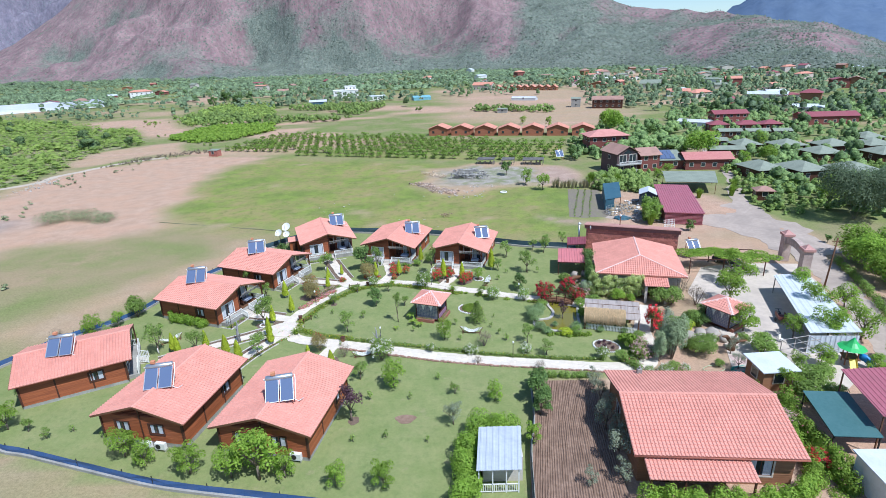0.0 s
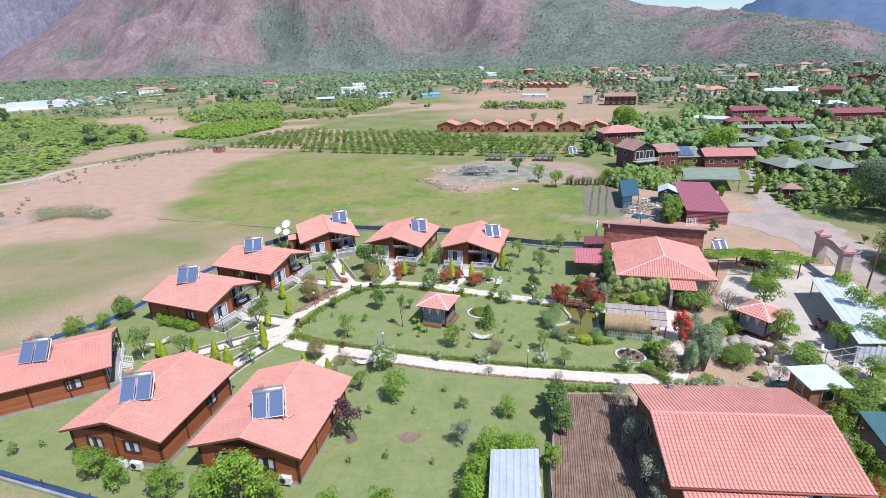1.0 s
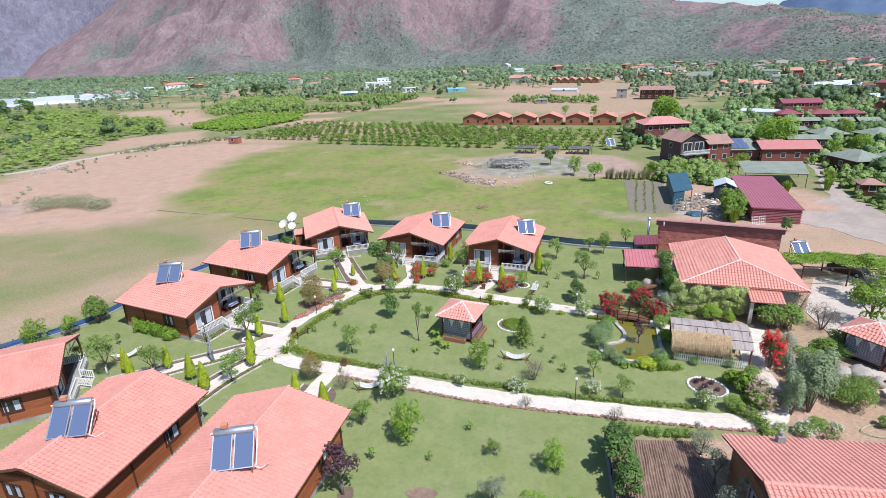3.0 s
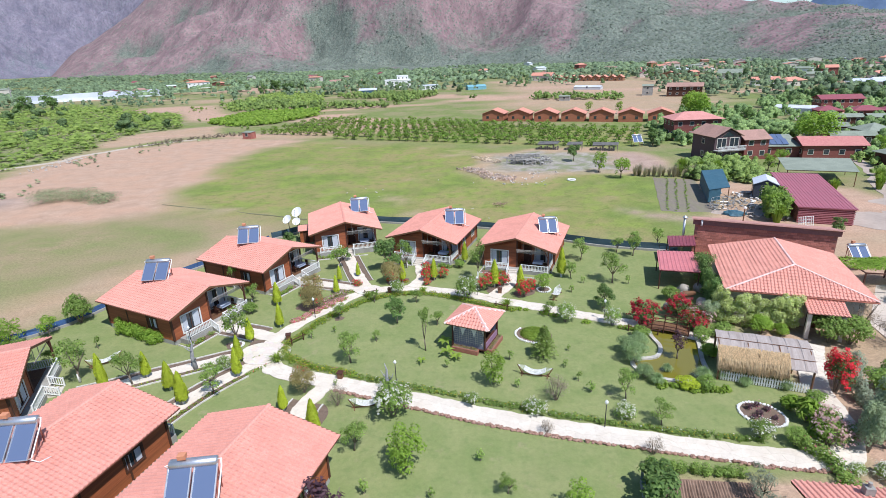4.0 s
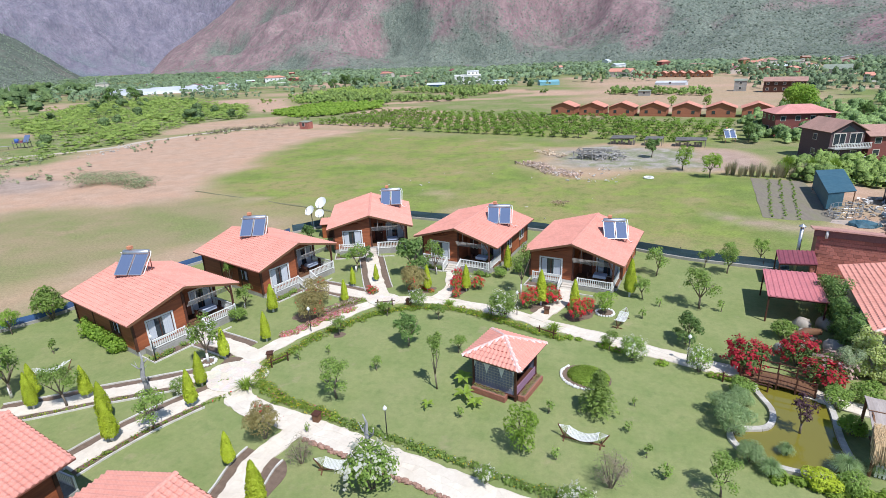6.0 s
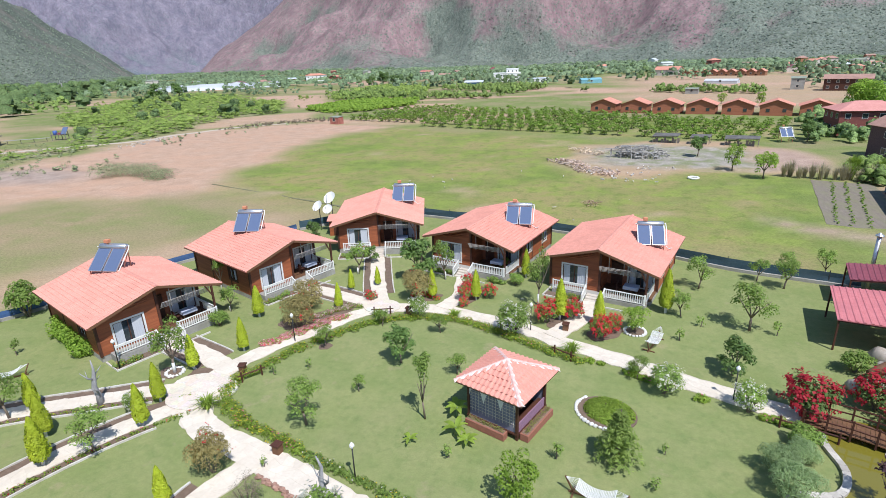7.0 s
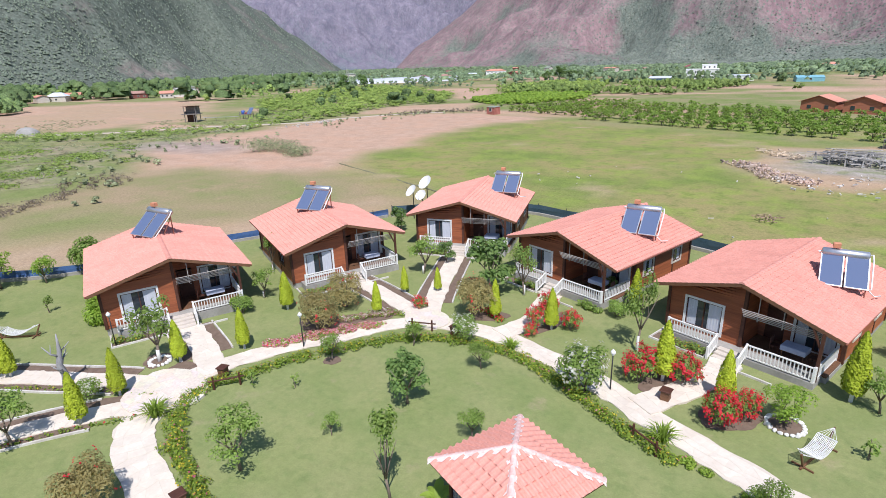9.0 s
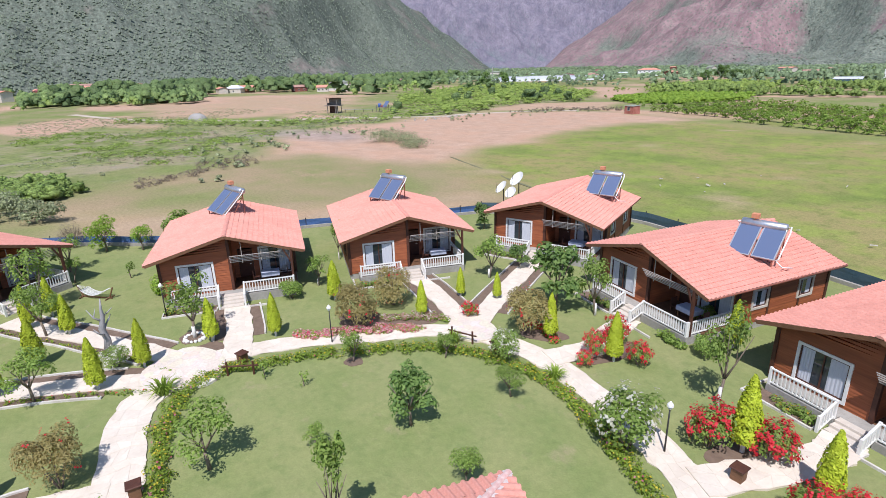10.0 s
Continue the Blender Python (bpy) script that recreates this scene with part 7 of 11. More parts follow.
def mesh_of_quads(name, V, material):
    me = bpy.data.meshes.new(name)
    n = len(V) // 4
    me.vertices.add(4 * n)
    me.vertices.foreach_set("co", V.reshape(-1).astype(np.float32))
    me.loops.add(4 * n)
    me.loops.foreach_set("vertex_index", np.arange(4 * n, dtype=np.int32))
    me.polygons.add(n)
    me.polygons.foreach_set("loop_start", np.arange(0, 4 * n, 4, dtype=np.int32))
    me.materials.append(material)
    me.update(calc_edges=True)
    return me


def blob_points(blobs, n, seed, shell=0.35, flat_bottom=True):
    """Points in the outer shell of ellipsoids (cx, cy, cz, rx, ry, rz), shared out by size."""
    r = np.random.RandomState(seed)
    w = np.array([b[3] * b[4] + b[4] * b[5] + b[3] * b[5] for b in blobs])
    pick = r.choice(len(blobs), n, p=w / w.sum())
    D = r.normal(0, 1, (n, 3))
    D /= np.linalg.norm(D, axis=1)[:, None]
    if flat_bottom:
        D[:, 2] = np.where(D[:, 2] < -0.45, -D[:, 2], D[:, 2])
    rad = 1 - shell * r.uniform(0, 1, n) ** 1.5
    Bl = np.array(blobs)[pick]
    P = Bl[:, :3] + D * Bl[:, 3:] * rad[:, None]
    N = D / Bl[:, 3:]
    N /= np.linalg.norm(N, axis=1)[:, None]
    N[:, 2] += 0.55
    return P, N


def tree_blobs(h, spread, seed, low=0.32, k=9):
    rn = random.Random(seed)
    res = [(0, 0, h * 0.68, spread * 0.55, spread * 0.55, h * 0.24)]
    for i in range(k):
        a = 2 * math.pi * i / k * 1.7 + rn.uniform(-0.4, 0.4)
        z = h * rn.uniform(low + 0.12, 0.88)
        q = spread * math.sqrt(max(0.1, 1 - ((z / h - 0.6) / 0.5) ** 2)) * rn.uniform(0.45, 0.8)
        s = rn.uniform(0.26, 0.42)
        res.append((q * math.cos(a), q * math.sin(a), z, spread * s, spread * s, h * s * 0.42))
    return res


def trunk_shape(h, seed, r=0.07, limbs=4, lean=0.12, top=0.62, spread=0.8):
    rn = random.Random(seed)
    lx, ly = rn.uniform(-lean, lean), rn.uniform(-lean, lean)
    sh = Shape()
    f = h * 0.28
    sh.tube([(0, 0, -0.1), (lx * 0.4, ly * 0.4, f * 0.5), (lx, ly, f)], [r * 1.25, r, r * 0.9], 7)
    for i in range(limbs):
        a = 2 * math.pi * i / limbs + rn.uniform(-0.5, 0.5)
        q = spread * rn.uniform(0.5, 0.9)
        sh.tube([(lx, ly, f * 0.97), (lx + q * 0.4 * math.cos(a), ly + q * 0.4 * math.sin(a), h * 0.45), (lx + q * math.cos(a), ly + q * math.sin(a), h * rn.uniform(top, top + 0.2))], [r * 0.75, r * 0.5, r * 0.16], 5)
        sh.tube([(lx + q * 0.4 * math.cos(a), ly + q * 0.4 * math.sin(a), h * 0.45), (lx + q * 0.5 * math.cos(a + 0.8), ly + q * 0.5 * math.sin(a + 0.8), h * 0.75)], [r * 0.4, r * 0.12], 4)
    return sh


def build_tree(name, label, category, group, h, spread, leaf_m, n, size, seed, lime=False, low=0.32, r=0.07, flowers=None, shell=0.55, k=9, aspect=0.55):
    t = thing(name, Matrix(), label, category, group)
    part("trunk", trunk_shape(h, seed, r, spread=spread), M_TRUNK, t, "", True)
    if lime:
        part("limewash", Shape().tube([(0, 0, -0.02), (0, 0, h * 0.2)], [r * 1.36, r * 1.14], 8), M_LIME, t, "limewashed trunk foot", True)
    bl = tree_blobs(h, spread, seed, low, k)
    P, N = blob_points(bl, int(n * 0.8), seed, shell)
    part("crown", mesh_of_quads("crown", leaves(P, N, size, seed, aspect), leaf_m), None, t)
    if flowers:
        fm, fn, fs = flowers
        P, N = blob_points(bl, fn, seed + 7, 0.12)
        part("blossom", mesh_of_quads("blossom", leaves(P, N, fs, seed + 9, 0.9, 0.2), fm), None, t)
    return t


def build_bush(name, label, category, group, h, r, leaf_m, n, size, seed, flowers=None, k=7, aspect=0.55, shell=0.4, stems=6):
    t = thing(name, Matrix(), label, category, group)
    rn = random.Random(seed)
    bl = [(0, 0, h * 0.5, r * 0.8, r * 0.8, h * 0.47)]
    for i in range(k):
        a = 2 * math.pi * i / k + rn.uniform(-0.3, 0.3)
        q = r * rn.uniform(0.45, 0.7)
        s = rn.uniform(0.3, 0.5)
        bl.append((q * math.cos(a), q * math.sin(a), h * rn.uniform(0.3, 0.72), r * s, r * s, h * s * 0.62))
    sh = Shape()
    for i in range(stems):
        a = i * 1.05
        sh.tube([(0.05 * math.cos(a), 0.05 * math.sin(a), -0.05), (r * 0.3 * math.cos(a), r * 0.3 * math.sin(a), h * 0.35), (r * 0.55 * math.cos(a), r * 0.55 * math.sin(a), h * 0.75)], [0.035, 0.025, 0.008], 4)
    part("stem", sh, M_TRUNK, t)
    P, N = blob_points(bl, n, seed, shell)
    P[:, 2] = np.maximum(P[:, 2], 0.03)
    part("foliage", mesh_of_quads("foliage", leaves(P, N, size, seed, aspect), leaf_m), None, t)
    if flowers:
        fm, fn, fs, *heads = flowers
        if heads:
            # flower heads: petals crowded round points just outside the leaves
            P, N = blob_points(bl, heads[0], seed + 7, 0.0)
            P, N = np.repeat(P + N * 0.07, fn // heads[0], 0), np.repeat(N, fn // heads[0], 0)
            P = P + np.random.RandomState(seed).normal(0, 0.075, P.shape)
        else:
            P, N = blob_points(bl, fn, seed + 7, 0.1)
        P[:, 2] = np.maximum(P[:, 2], 0.06)
        part("blossom", mesh_of_quads("blossom", leaves(P, N, fs, seed + 9, 0.9, 0.2), fm), None, t)
    return t




def build_grass(name, label, category, group, h, r, leaf_m, n, width, seed, droop=0.35):
    """A tuft of long narrow blades that rise from one base and bend outwards."""
    t = thing(name, Matrix(), label, category, group)
    q = np.random.RandomState(seed)
    a, u = q.uniform(0, 2 * np.pi, n), q.uniform(0.05, 1.0, n) ** 0.8
    out = np.stack([np.cos(a), np.sin(a), np.zeros(n)], 1)
    side = np.stack([-np.sin(a), np.cos(a), np.zeros(n)], 1) * width / 2
    L = h * q.uniform(0.6, 1.05, n)
    up = np.array([0, 0, 1.0])
    B = out * (r * 0.3 * q.uniform(0, 1, n))[:, None]
    M = B + out * (r * 0.35 * u)[:, None] + up * (L * 0.62)[:, None]
    T = B + out * (r * 0.95 * u)[:, None] + up * (L * (0.98 - droop * u))[:, None]
    V = np.stack([B - side, B + side, M + side, M - side, M - side, M + side, T + side * 0.15, T - side * 0.15], 1).reshape(-1, 3)
    part("foliage", mesh_of_quads("foliage", V, leaf_m), None, t)
    return t


def plants(build, base_h, spots, seed=0, count=3):
    """Builds up to count models with build(seed) and stands one at every spot."""
    models = [build(seed * 10 + k) for k in range(min(count, len(spots)))]
    copies = []
    rn = random.Random(seed)
    for i, (x, y, h, *slim) in enumerate(spots):
        s = h / base_h
        k = s * (1 + rn.uniform(-0.1, 0.1)) * (slim[0] if slim else 1.0)
        m = pose(x, y, 0, 0, 0, rn.uniform(0, 360)) @ Matrix.Diagonal((k, k, s, 1))
        copies.append((models[i % len(models)], m, i < len(models)))
    for ob, m, own in copies:
        if not own:
            copy_thing(ob, m)
    for ob, m, own in copies:
        if own:
            ob.matrix_basis = m


G_FRUIT = "fruit trees on the lawn"
fruit = lambda s: build_tree("fruit_tree", "young green fruit tree on the mown lawn", "tree", G_FRUIT, 3.0, 1.15, L_FRUIT, 1700, 0.145, s, shell=0.6)
fruit_lime = lambda s: build_tree("fruit_tree", "fruit tree with limewashed trunk foot and airy green crown", "tree", G_FRUIT, 3.0, 1.1, L_FRUIT, 1150, 0.16, s, lime=True, low=0.38, shell=0.7)
bright = lambda s: build_tree("citrus_tree", "round bright-green citrus tree with low dense crown", "tree", "citrus trees", 3.0, 1.25, L_BRIGHT, 2100, 0.162, s, low=0.10, shell=0.30, k=14)
dense = lambda s: build_tree("laurel_tree", "dense dark-green broad-leaved tree", "tree", "laurels", 3.0, 1.2, L_DARK, 1700, 0.22, s, low=0.15, shell=0.5, k=11)
plants(bright, 3.0, [(-10.1, 34.9, 2.6), (-6.1, 34.6, 2.6), (-6.5, 48.9, 3.4), (-30.3, 39.3, 3.2), (-27.7, 38.0, 2.9), (-23.2, 36.9, 3.1), (-16.9, 36.0, 5.2), (-19.4, 36.3, 3.3), (-14.7, 36.1, 2.9), (-44.5, 43.7, 2.8), (-1.0, 58.8, 3.0), (4.4, 77.2, 2.1), (4.1, 45.9, 2.4), (7.0, 39.4, 2.2), (-47.5, 62.5, 3.2, 1.15), (-45.6, 65.0, 2.4)], 1, 4)
plants(fruit, 3.0, [(-10.4, 50.5, 2.3), (9.1, 57.3, 2.6), (10.9, 54.3, 2.0), (-43.6, 59.5, 3.0), (-31.4, 57.3, 3.6, 0.8), (-23.6, 56.4, 2.8), (-17.0, 69.7, 1.9), (-14.2, 73.6, 1.5), (-9.5, 73.7, 1.7), (12.3, 79.4, 3.9), (9.7, 86.4, 3.1), (7.8, 80.6, 2.2), (14.7, 89.3, 2.2), (16.5, 88.0, 2.9), (17.5, 91.0, 2.4), (-40.5, 59.5, 2.1), (4.4, 70.9, 1.7), (-13.6, 61.5, 3.0), (-39.5, 42.1, 1.2), (-42.1, 43.2, 1.6), (-6.7, 68.6, 1.7), (-12.1, 65.2, 1.2), (0.0, 47.3, 1.4)], 2, 4)
plants(fruit_lime, 3.0, [(-25.3, 64.0, 3.9), (-3.1, 80.1, 4.9, 0.6), (-12.2, 83.6, 3.9, 0.75), (-31.8, 76.7, 3.4, 0.6), (-36.3, 57.4, 4.3, 0.9), (-20.9, 83.0, 3.3), (-27.9, 73.0, 2.4), (20.5, 91.6, 2.6), (5.2, 89.6, 2.8)], 3, 4)
plants(lambda s: build_tree("slender_tree", "slender young tree with small high crown", "tree", "", 4.0, 0.55, L_FRUIT, 900, 0.14, s, low=0.70, r=0.05, shell=0.7, k=6), 4.0, [(-7.2, 63.75, 4.4)], 33, 1)
plants(dense, 3.0, [(-14.4, 82.6, 4.5), (-10.8, 69.0, 2.9), (-30.2, 91.0, 2.6), (10.1, 72.8, 2.7), (-36.0, 84.5, 2.4), (-36.6, 87.0, 1.6), (8.5, 45.5, 3.6), (8.4, 43.4, 3.0), (8.6, 47.6, 2.6), (-20.8, 86.0, 2.0)], 4, 3)
plants(lambda s: build_tree("olive_tree", "silvery grey-green olive tree", "tree", "olive trees", 3.0, 1.15, L_SILVER, 1700, 0.15, s, low=0.15, shell=0.6, aspect=0.35), 3.0, [(-0.2, 42.4, 2.7), (31.0, 50.2, 2.0), (13.9, 41.1, 3.6), (14.5, 44.9, 3.0), (13.9, 37.0, 3.4), (14.6, 47.6, 2.4), (10.8, 34.2, 1.8), (14.2, 39.0, 2.4), (13.6, 34.4, 2.6), (31.7, 53.3, 2.2)], 5, 3)
plants(lambda s: build_tree("plum_tree", "purple-leaved plum tree with open crown", "tree", "plum trees", 3.0, 0.85, L_PLUM, 700, 0.17, s, low=0.3, shell=0.8, k=8), 3.0, [(-10.2, 43.4, 4.3), (14.6, 63.2, 2.6)], 6, 2)


def conifer(s):
    t = thing("conifer", Matrix(), "dark-green young conifer with tiered branches", "tree")
    part("trunk", Shape().tube([(0, 0, -0.1), (0, 0, 1.5), (0, 0, 2.9)], [0.08, 0.05, 0.015], 7), M_TRUNK, t)
    r = np.random.RandomState(s)
    P, N = [], []
    for tier in range(13):
        z, ln = 0.35 + 0.19 * tier, 1.0 * (1 - tier / 14.5)
        for b in range(9):
            a = b * 0.698 + tier * 1.1 + r.uniform(-0.2, 0.2)
            u = r.uniform(0.15, 1.0, 26)
            q = ln * u * r.uniform(0.85, 1.1)
            w = r.normal(0, 0.07, 26)
            P.append(np.stack([q * np.cos(a) - w * np.sin(a), q * np.sin(a) + w * np.cos(a), z + 0.22 * u - 0.16 * u * u + r.normal(0, 0.03, 26)], 1))
            N.append(np.stack([np.full(26, 0.5 * np.cos(a)), np.full(26, 0.5 * np.sin(a)), np.ones(26)], 1))
    part("crown", mesh_of_quads("crown", leaves(np.concatenate(P), np.concatenate(N), 0.17, s, 0.3, 0.5), L_CONIFER), None, t)
    return t


plants(conifer, 3.0, [(3.3, 63.0, 3.3, 1.25)], 7, 1)


# golden thuja cones: short stem, tapering column of upright sprays
def thuja(s):
    t = thing("thuja", Matrix(), "clipped golden-green thuja column on a short stem", "topiary", "thuja columns along the paths")
    r = np.random.RandomState(s)
    n = 3000
    u = r.uniform(0, 1, n) ** 1.25
    a = r.uniform(0, 2 * np.pi, n)
    prof = 0.37 * np.clip(1 - u ** 2.4, 0, 1) ** 0.75 * (0.80 + 0.20 * np.clip(u * 9, 0, 1)) * (1.08 - 0.32 * u) + 0.02
    lump = 1 + 0.08 * np.sin(3 * a + 9 * u + s) + 0.06 * np.sin(7 * a - 14 * u)
    rad = prof * lump * (1 - 0.22 * r.uniform(0, 1, n) ** 2)
    P = np.stack([rad * np.cos(a), rad * np.sin(a), 0.46 + u * 2.08 + r.normal(0, 0.03, n)], 1)
    N = np.stack([np.cos(a), np.sin(a), np.full(n, 0.45)], 1)
    part("foliage", mesh_of_quads("foliage", leaves(P, N, 0.112, s, 0.5, 0.3), L_THUJA), None, t)
    part("stem", Shape().tube([(0, 0, -0.05), (0, 0, 0.7)], [0.075, 0.055], 7), M_LIME, t, "pale stem")
    part("core", Shape().tube([(0, 0, 0.54), (0, 0, 1.0), (0, 0, 2.4)], [0.22, 0.26, 0.10], 10), L_THUJA, t)
    return t


plants(thuja, 2.7, [(-23.7, 61.1, 2.9), (-22.8, 58.9, 3.0), (-33.4, 56.6, 3.0), (-27.6, 56.7, 2.9), (-25.4, 54.9, 3.2), (-24.3, 64.7, 2.8), (-22.5, 67.7, 2.8), (-19.0, 75.6, 2.5), (-19.7, 79.3, 2.2), (-8.3, 79.9, 2.9), (-1.1, 77.9, 3.6), (-17.8, 80.8, 2.0), (-12.0, 79.3, 2.9), (-34.6, 57.8, 2.8), (1.8, 77.6, 3.0), (-17.0, 54.5, 2.4), (-13.8, 52.2, 3.0), (6.7, 81.0, 3.9), (-24.8, 72.7, 2.9), (-5.0, 85.6, 3.0), (-30.8, 58.4, 2.7)], 8, 3)

# banana plants beside the gazebo
def banana(s):
    t = thing("banana_plant", Matrix(), "young banana plant with broad arching leaves", "plant", "banana plants by the gazebo")
    r = random.Random(s)
    part("stem", Shape().tube([(0, 0, -0.05), (0, 0, 0.6)], [0.08, 0.05], 7), L_REEDY, t)
    for k in range(8):
        a, l, w = k * 2.4 + r.uniform(-0.3, 0.3), r.uniform(0.8, 1.25), r.uniform(0.13, 0.19)
        vs = []
        for i in range(7):
            u = i / 6
            d, z, q = l * u * (0.75 + 0.1 * u), 0.45 + l * (1.05 * u - 0.85 * u * u), w * math.sin(math.pi * min(0.97, 0.08 + 0.92 * u)) ** 0.6
            for sgn in (-1, 0, 1):
                vs.append((d * math.cos(a) - sgn * q * math.sin(a), d * math.sin(a) + sgn * q * math.cos(a), z + 0.05 * abs(sgn)))
        part("leaf", Shape().add(vs, [(3 * i + j, 3 * i + j + 1, 3 * i + j + 4, 3 * i + j + 3) for i in range(6) for j in (0, 1)]), L_GRASS, t, "", True)
    return t


# sparse plants in the troughs of the gazebo
L_TROUGH = leafy("trough_leaf", (0.20, 0.24, 0.06), (0.36, 0.32, 0.12))
for tr in [c for c in gz.children if c.name.startswith("planter")]:
    lo, hi = Vector(tr.bound_box[0]), Vector(tr.bound_box[6])
    pr = np.random.RandomState(7)
    PP = np.stack([pr.uniform(lo.x + 0.1, hi.x - 0.1, 260), pr.uniform(lo.y + 0.1, hi.y - 0.1, 260), 0.48 + 0.22 * pr.uniform(0, 1, 260) ** 2], 1)
    part("trough_plants", mesh_of_quads("trough_plants", leaves(PP, np.tile((0.0, 0.0, 1.0), (260, 1)), 0.10, 5, 0.5), L_TROUGH), None, tr, "sparse small plants")
plants(banana, 1.2, [(-5.5, 64.5, 1.15), (-5.1, 62.9, 1.0), (-4.3, 62.2, 0.8), (-7.3, 61.6, 0.6)], 34, 2)

# shrubs
bronze = lambda s: build_bush("bottlebrush_bush", "large bronze-green shrub with reddish tips", "bush", "bronze shrubs by the path", 2.6, 1.35, L_BRONZE, 3000, 0.17, s, (F_RED, 39, 0.11, 13), aspect=0.36)
plants(bronze, 2.6, [(-20.6, 71.9, 2.8), (-13.2, 78.9, 2.9), (-16.2, 56.9, 2.4), (-21.6, 75.2, 2.6)], 9, 3)
plants(lambda s: build_bush("rose_bush", "green rose bush with cream and pale yellow flowers", "bush", "rose bushes", 2.2, 1.1, L_FRUIT, 1500, 0.15, s, (F_WHITE, 330, 0.12, 55)), 2.2, [(-4.1, 74.6, 2.7), (-12.0, 75.7, 1.7), (-8.4, 54.4, 2.9), (5.9, 69.7, 2.0), (10.3, 69.0, 1.9), (-2.6, 55.9, 1.2), (-24.6, 60.0, 1.3), (17.1, 53.2, 1.6), (1.6, 55.4, 1.0)], 10, 3)
plants(lambda s: build_bush("red_rose_bush", "green bush covered in scarlet roses", "bush", "scarlet rose bushes", 1.6, 1.05, L_FRUIT, 1000, 0.15, s, (F_RED, 900, 0.115, 64), k=9), 1.6, [(-2.1, 77.2, 1.8, 0.8), (-0.2, 78.3, 1.6, 0.85), (2.0, 75.6, 1.8, 0.75), (2.9, 76.9, 1.4, 0.75), (-9.3, 81.6, 1.4, 0.8), (-9.2, 79.6, 1.5, 0.8), (-7.3, 80.5, 1.3, 0.8), (-9.0, 78.4, 0.8, 0.8), (-17.1, 77.9, 0.8), (30.0, 35.6, 1.6)], 11, 4)
plants(lambda s: build_bush("bougainvillea", "loose dark-green climber with crimson flowers", "bush", "crimson climbers", 1.6, 1.0, L_DARK, 1300, 0.13, s, (F_CRIMSON, 1100, 0.12, 90), k=9, shell=0.6), 1.6, [(13.4, 69.6, 2.4, 0.9), (17.0, 71.0, 2.2, 0.9), (17.8, 68.4, 1.9)], 19, 3)
plants(lambda s: build_bush("red_shrub", "tall narrow shrub glowing with scarlet flowers", "bush", "", 2.6, 0.7, L_DARK, 1500, 0.11, s, (F_RED, 1900, 0.085, 90), k=12, shell=0.5), 2.6, [(24.9, 58.9, 3.9)], 25, 1)
plants(lambda s: build_bush("pink_flower_bush", "low shrub with pink and pale blooms", "bush", "pink flowering shrubs", 1.6, 1.0, L_FRUIT, 900, 0.14, s, (F_PALE, 420, 0.13, 60)), 1.6, [(21.9, 54.6, 1.7), (22.3, 53.2, 1.5), (21.1, 52.8, 1.9), (24.4, 49.0, 1.0), (30.3, 40.4, 1.8), (18.2, 69.0, 2.2)], 12, 2)
plants(lambda s: build_bush("evergreen_bush", "rounded green garden shrub", "bush", "green shrubs", 1.8, 1.1, L_FRUIT, 1500, 0.17, s), 1.8, [(-27.0, 70.6, 1.4), (17.3, 75.0, 1.6), (19.0, 52.6, 1.3), (17.6, 66.2, 1.5), (19.6, 67.0, 1.6), (22.6, 57.3, 1.2), (21.8, 61.0, 1.6), (12.4, 66.6, 1.3), (33.6, 48.2, 2.2), (35.2, 50.6, 2.0), (36.6, 46.8, 2.4), (34.6, 44.2, 2.4), (35.4, 47.6, 1.6), (38.2, 47.6, 2.2), (37.0, 44.4, 2.0), (35.2, 53.0, 2.5, 1.1), (34.4, 55.8, 1.3), (29.2, 50.8, 1.0), (28.2, 58.9, 2.0), (33.0, 62.6, 1.8), (30.6, 60.8, 2.0), (28.5, 66.5, 2.8), (30.0, 66.2, 2.6), (-7.2, 87.0, 1.3), (-5.6, 83.8, 1.2), (-36.2, 66.0, 1.5), (-35.0, 68.3, 1.6), (24.0, 50.3, 1.2), (-40.5, 68.0, 1.4), (-44.6, 68.0, 3.4, 0.8), (-46.0, 49.0, 1.9), (-49.0, 54.0, 2.2), (15.4, 58.8, 1.3)], 13, 4)
plants(lambda s: build_bush("reed_shrub", "rounded blue-green shrub of fine upright leaves", "bush", "blue-green shrubs by the pond", 2.0, 1.15, L_REEDY, 4200, 0.20, s, aspect=0.16, shell=0.45, k=9), 2.0, [(10.9, 62.4, 2.05), (11.2, 60.2, 1.4), (10.6, 64.2, 1.7), (12.0, 65.4, 1.3)], 14, 2)
plants(lambda s: build_grass("ornamental_grass", "clump of blue-green ornamental grass", "grass clump", "ornamental grasses by the pond", 1.6, 0.9, L_REEDY, 900, 0.022, s, 0.6), 1.6, [(11.9, 59.4, 1.2), (15.7, 60.2, 1.4), (17.2, 60.5, 1.2), (13.2, 61.2, 0.9), (18.6, 59.4, 1.0), (21.4, 59.0, 1.1)], 35, 3)
plants(lambda s: build_bush("pond_shrub", "dense bright-green shrub on the pond bank", "bush", "", 1.8, 1.1, L_BRIGHT, 2600, 0.15, s, k=9, shell=0.35), 1.8, [(17.4, 63.6, 1.35), (23.4, 67.9, 1.9, 0.8), (25.0, 67.6, 1.3, 0.8)], 36, 2)
plants(lambda s: build_tree("olive_tree", "small olive-green tree beside the bridge", "tree", "olive trees", 3.0, 1.0, L_OLIVE, 1700, 0.14, s, low=0.25, shell=0.6, aspect=0.35), 3.0, [(18.9, 68.6, 2.9)], 37, 1)
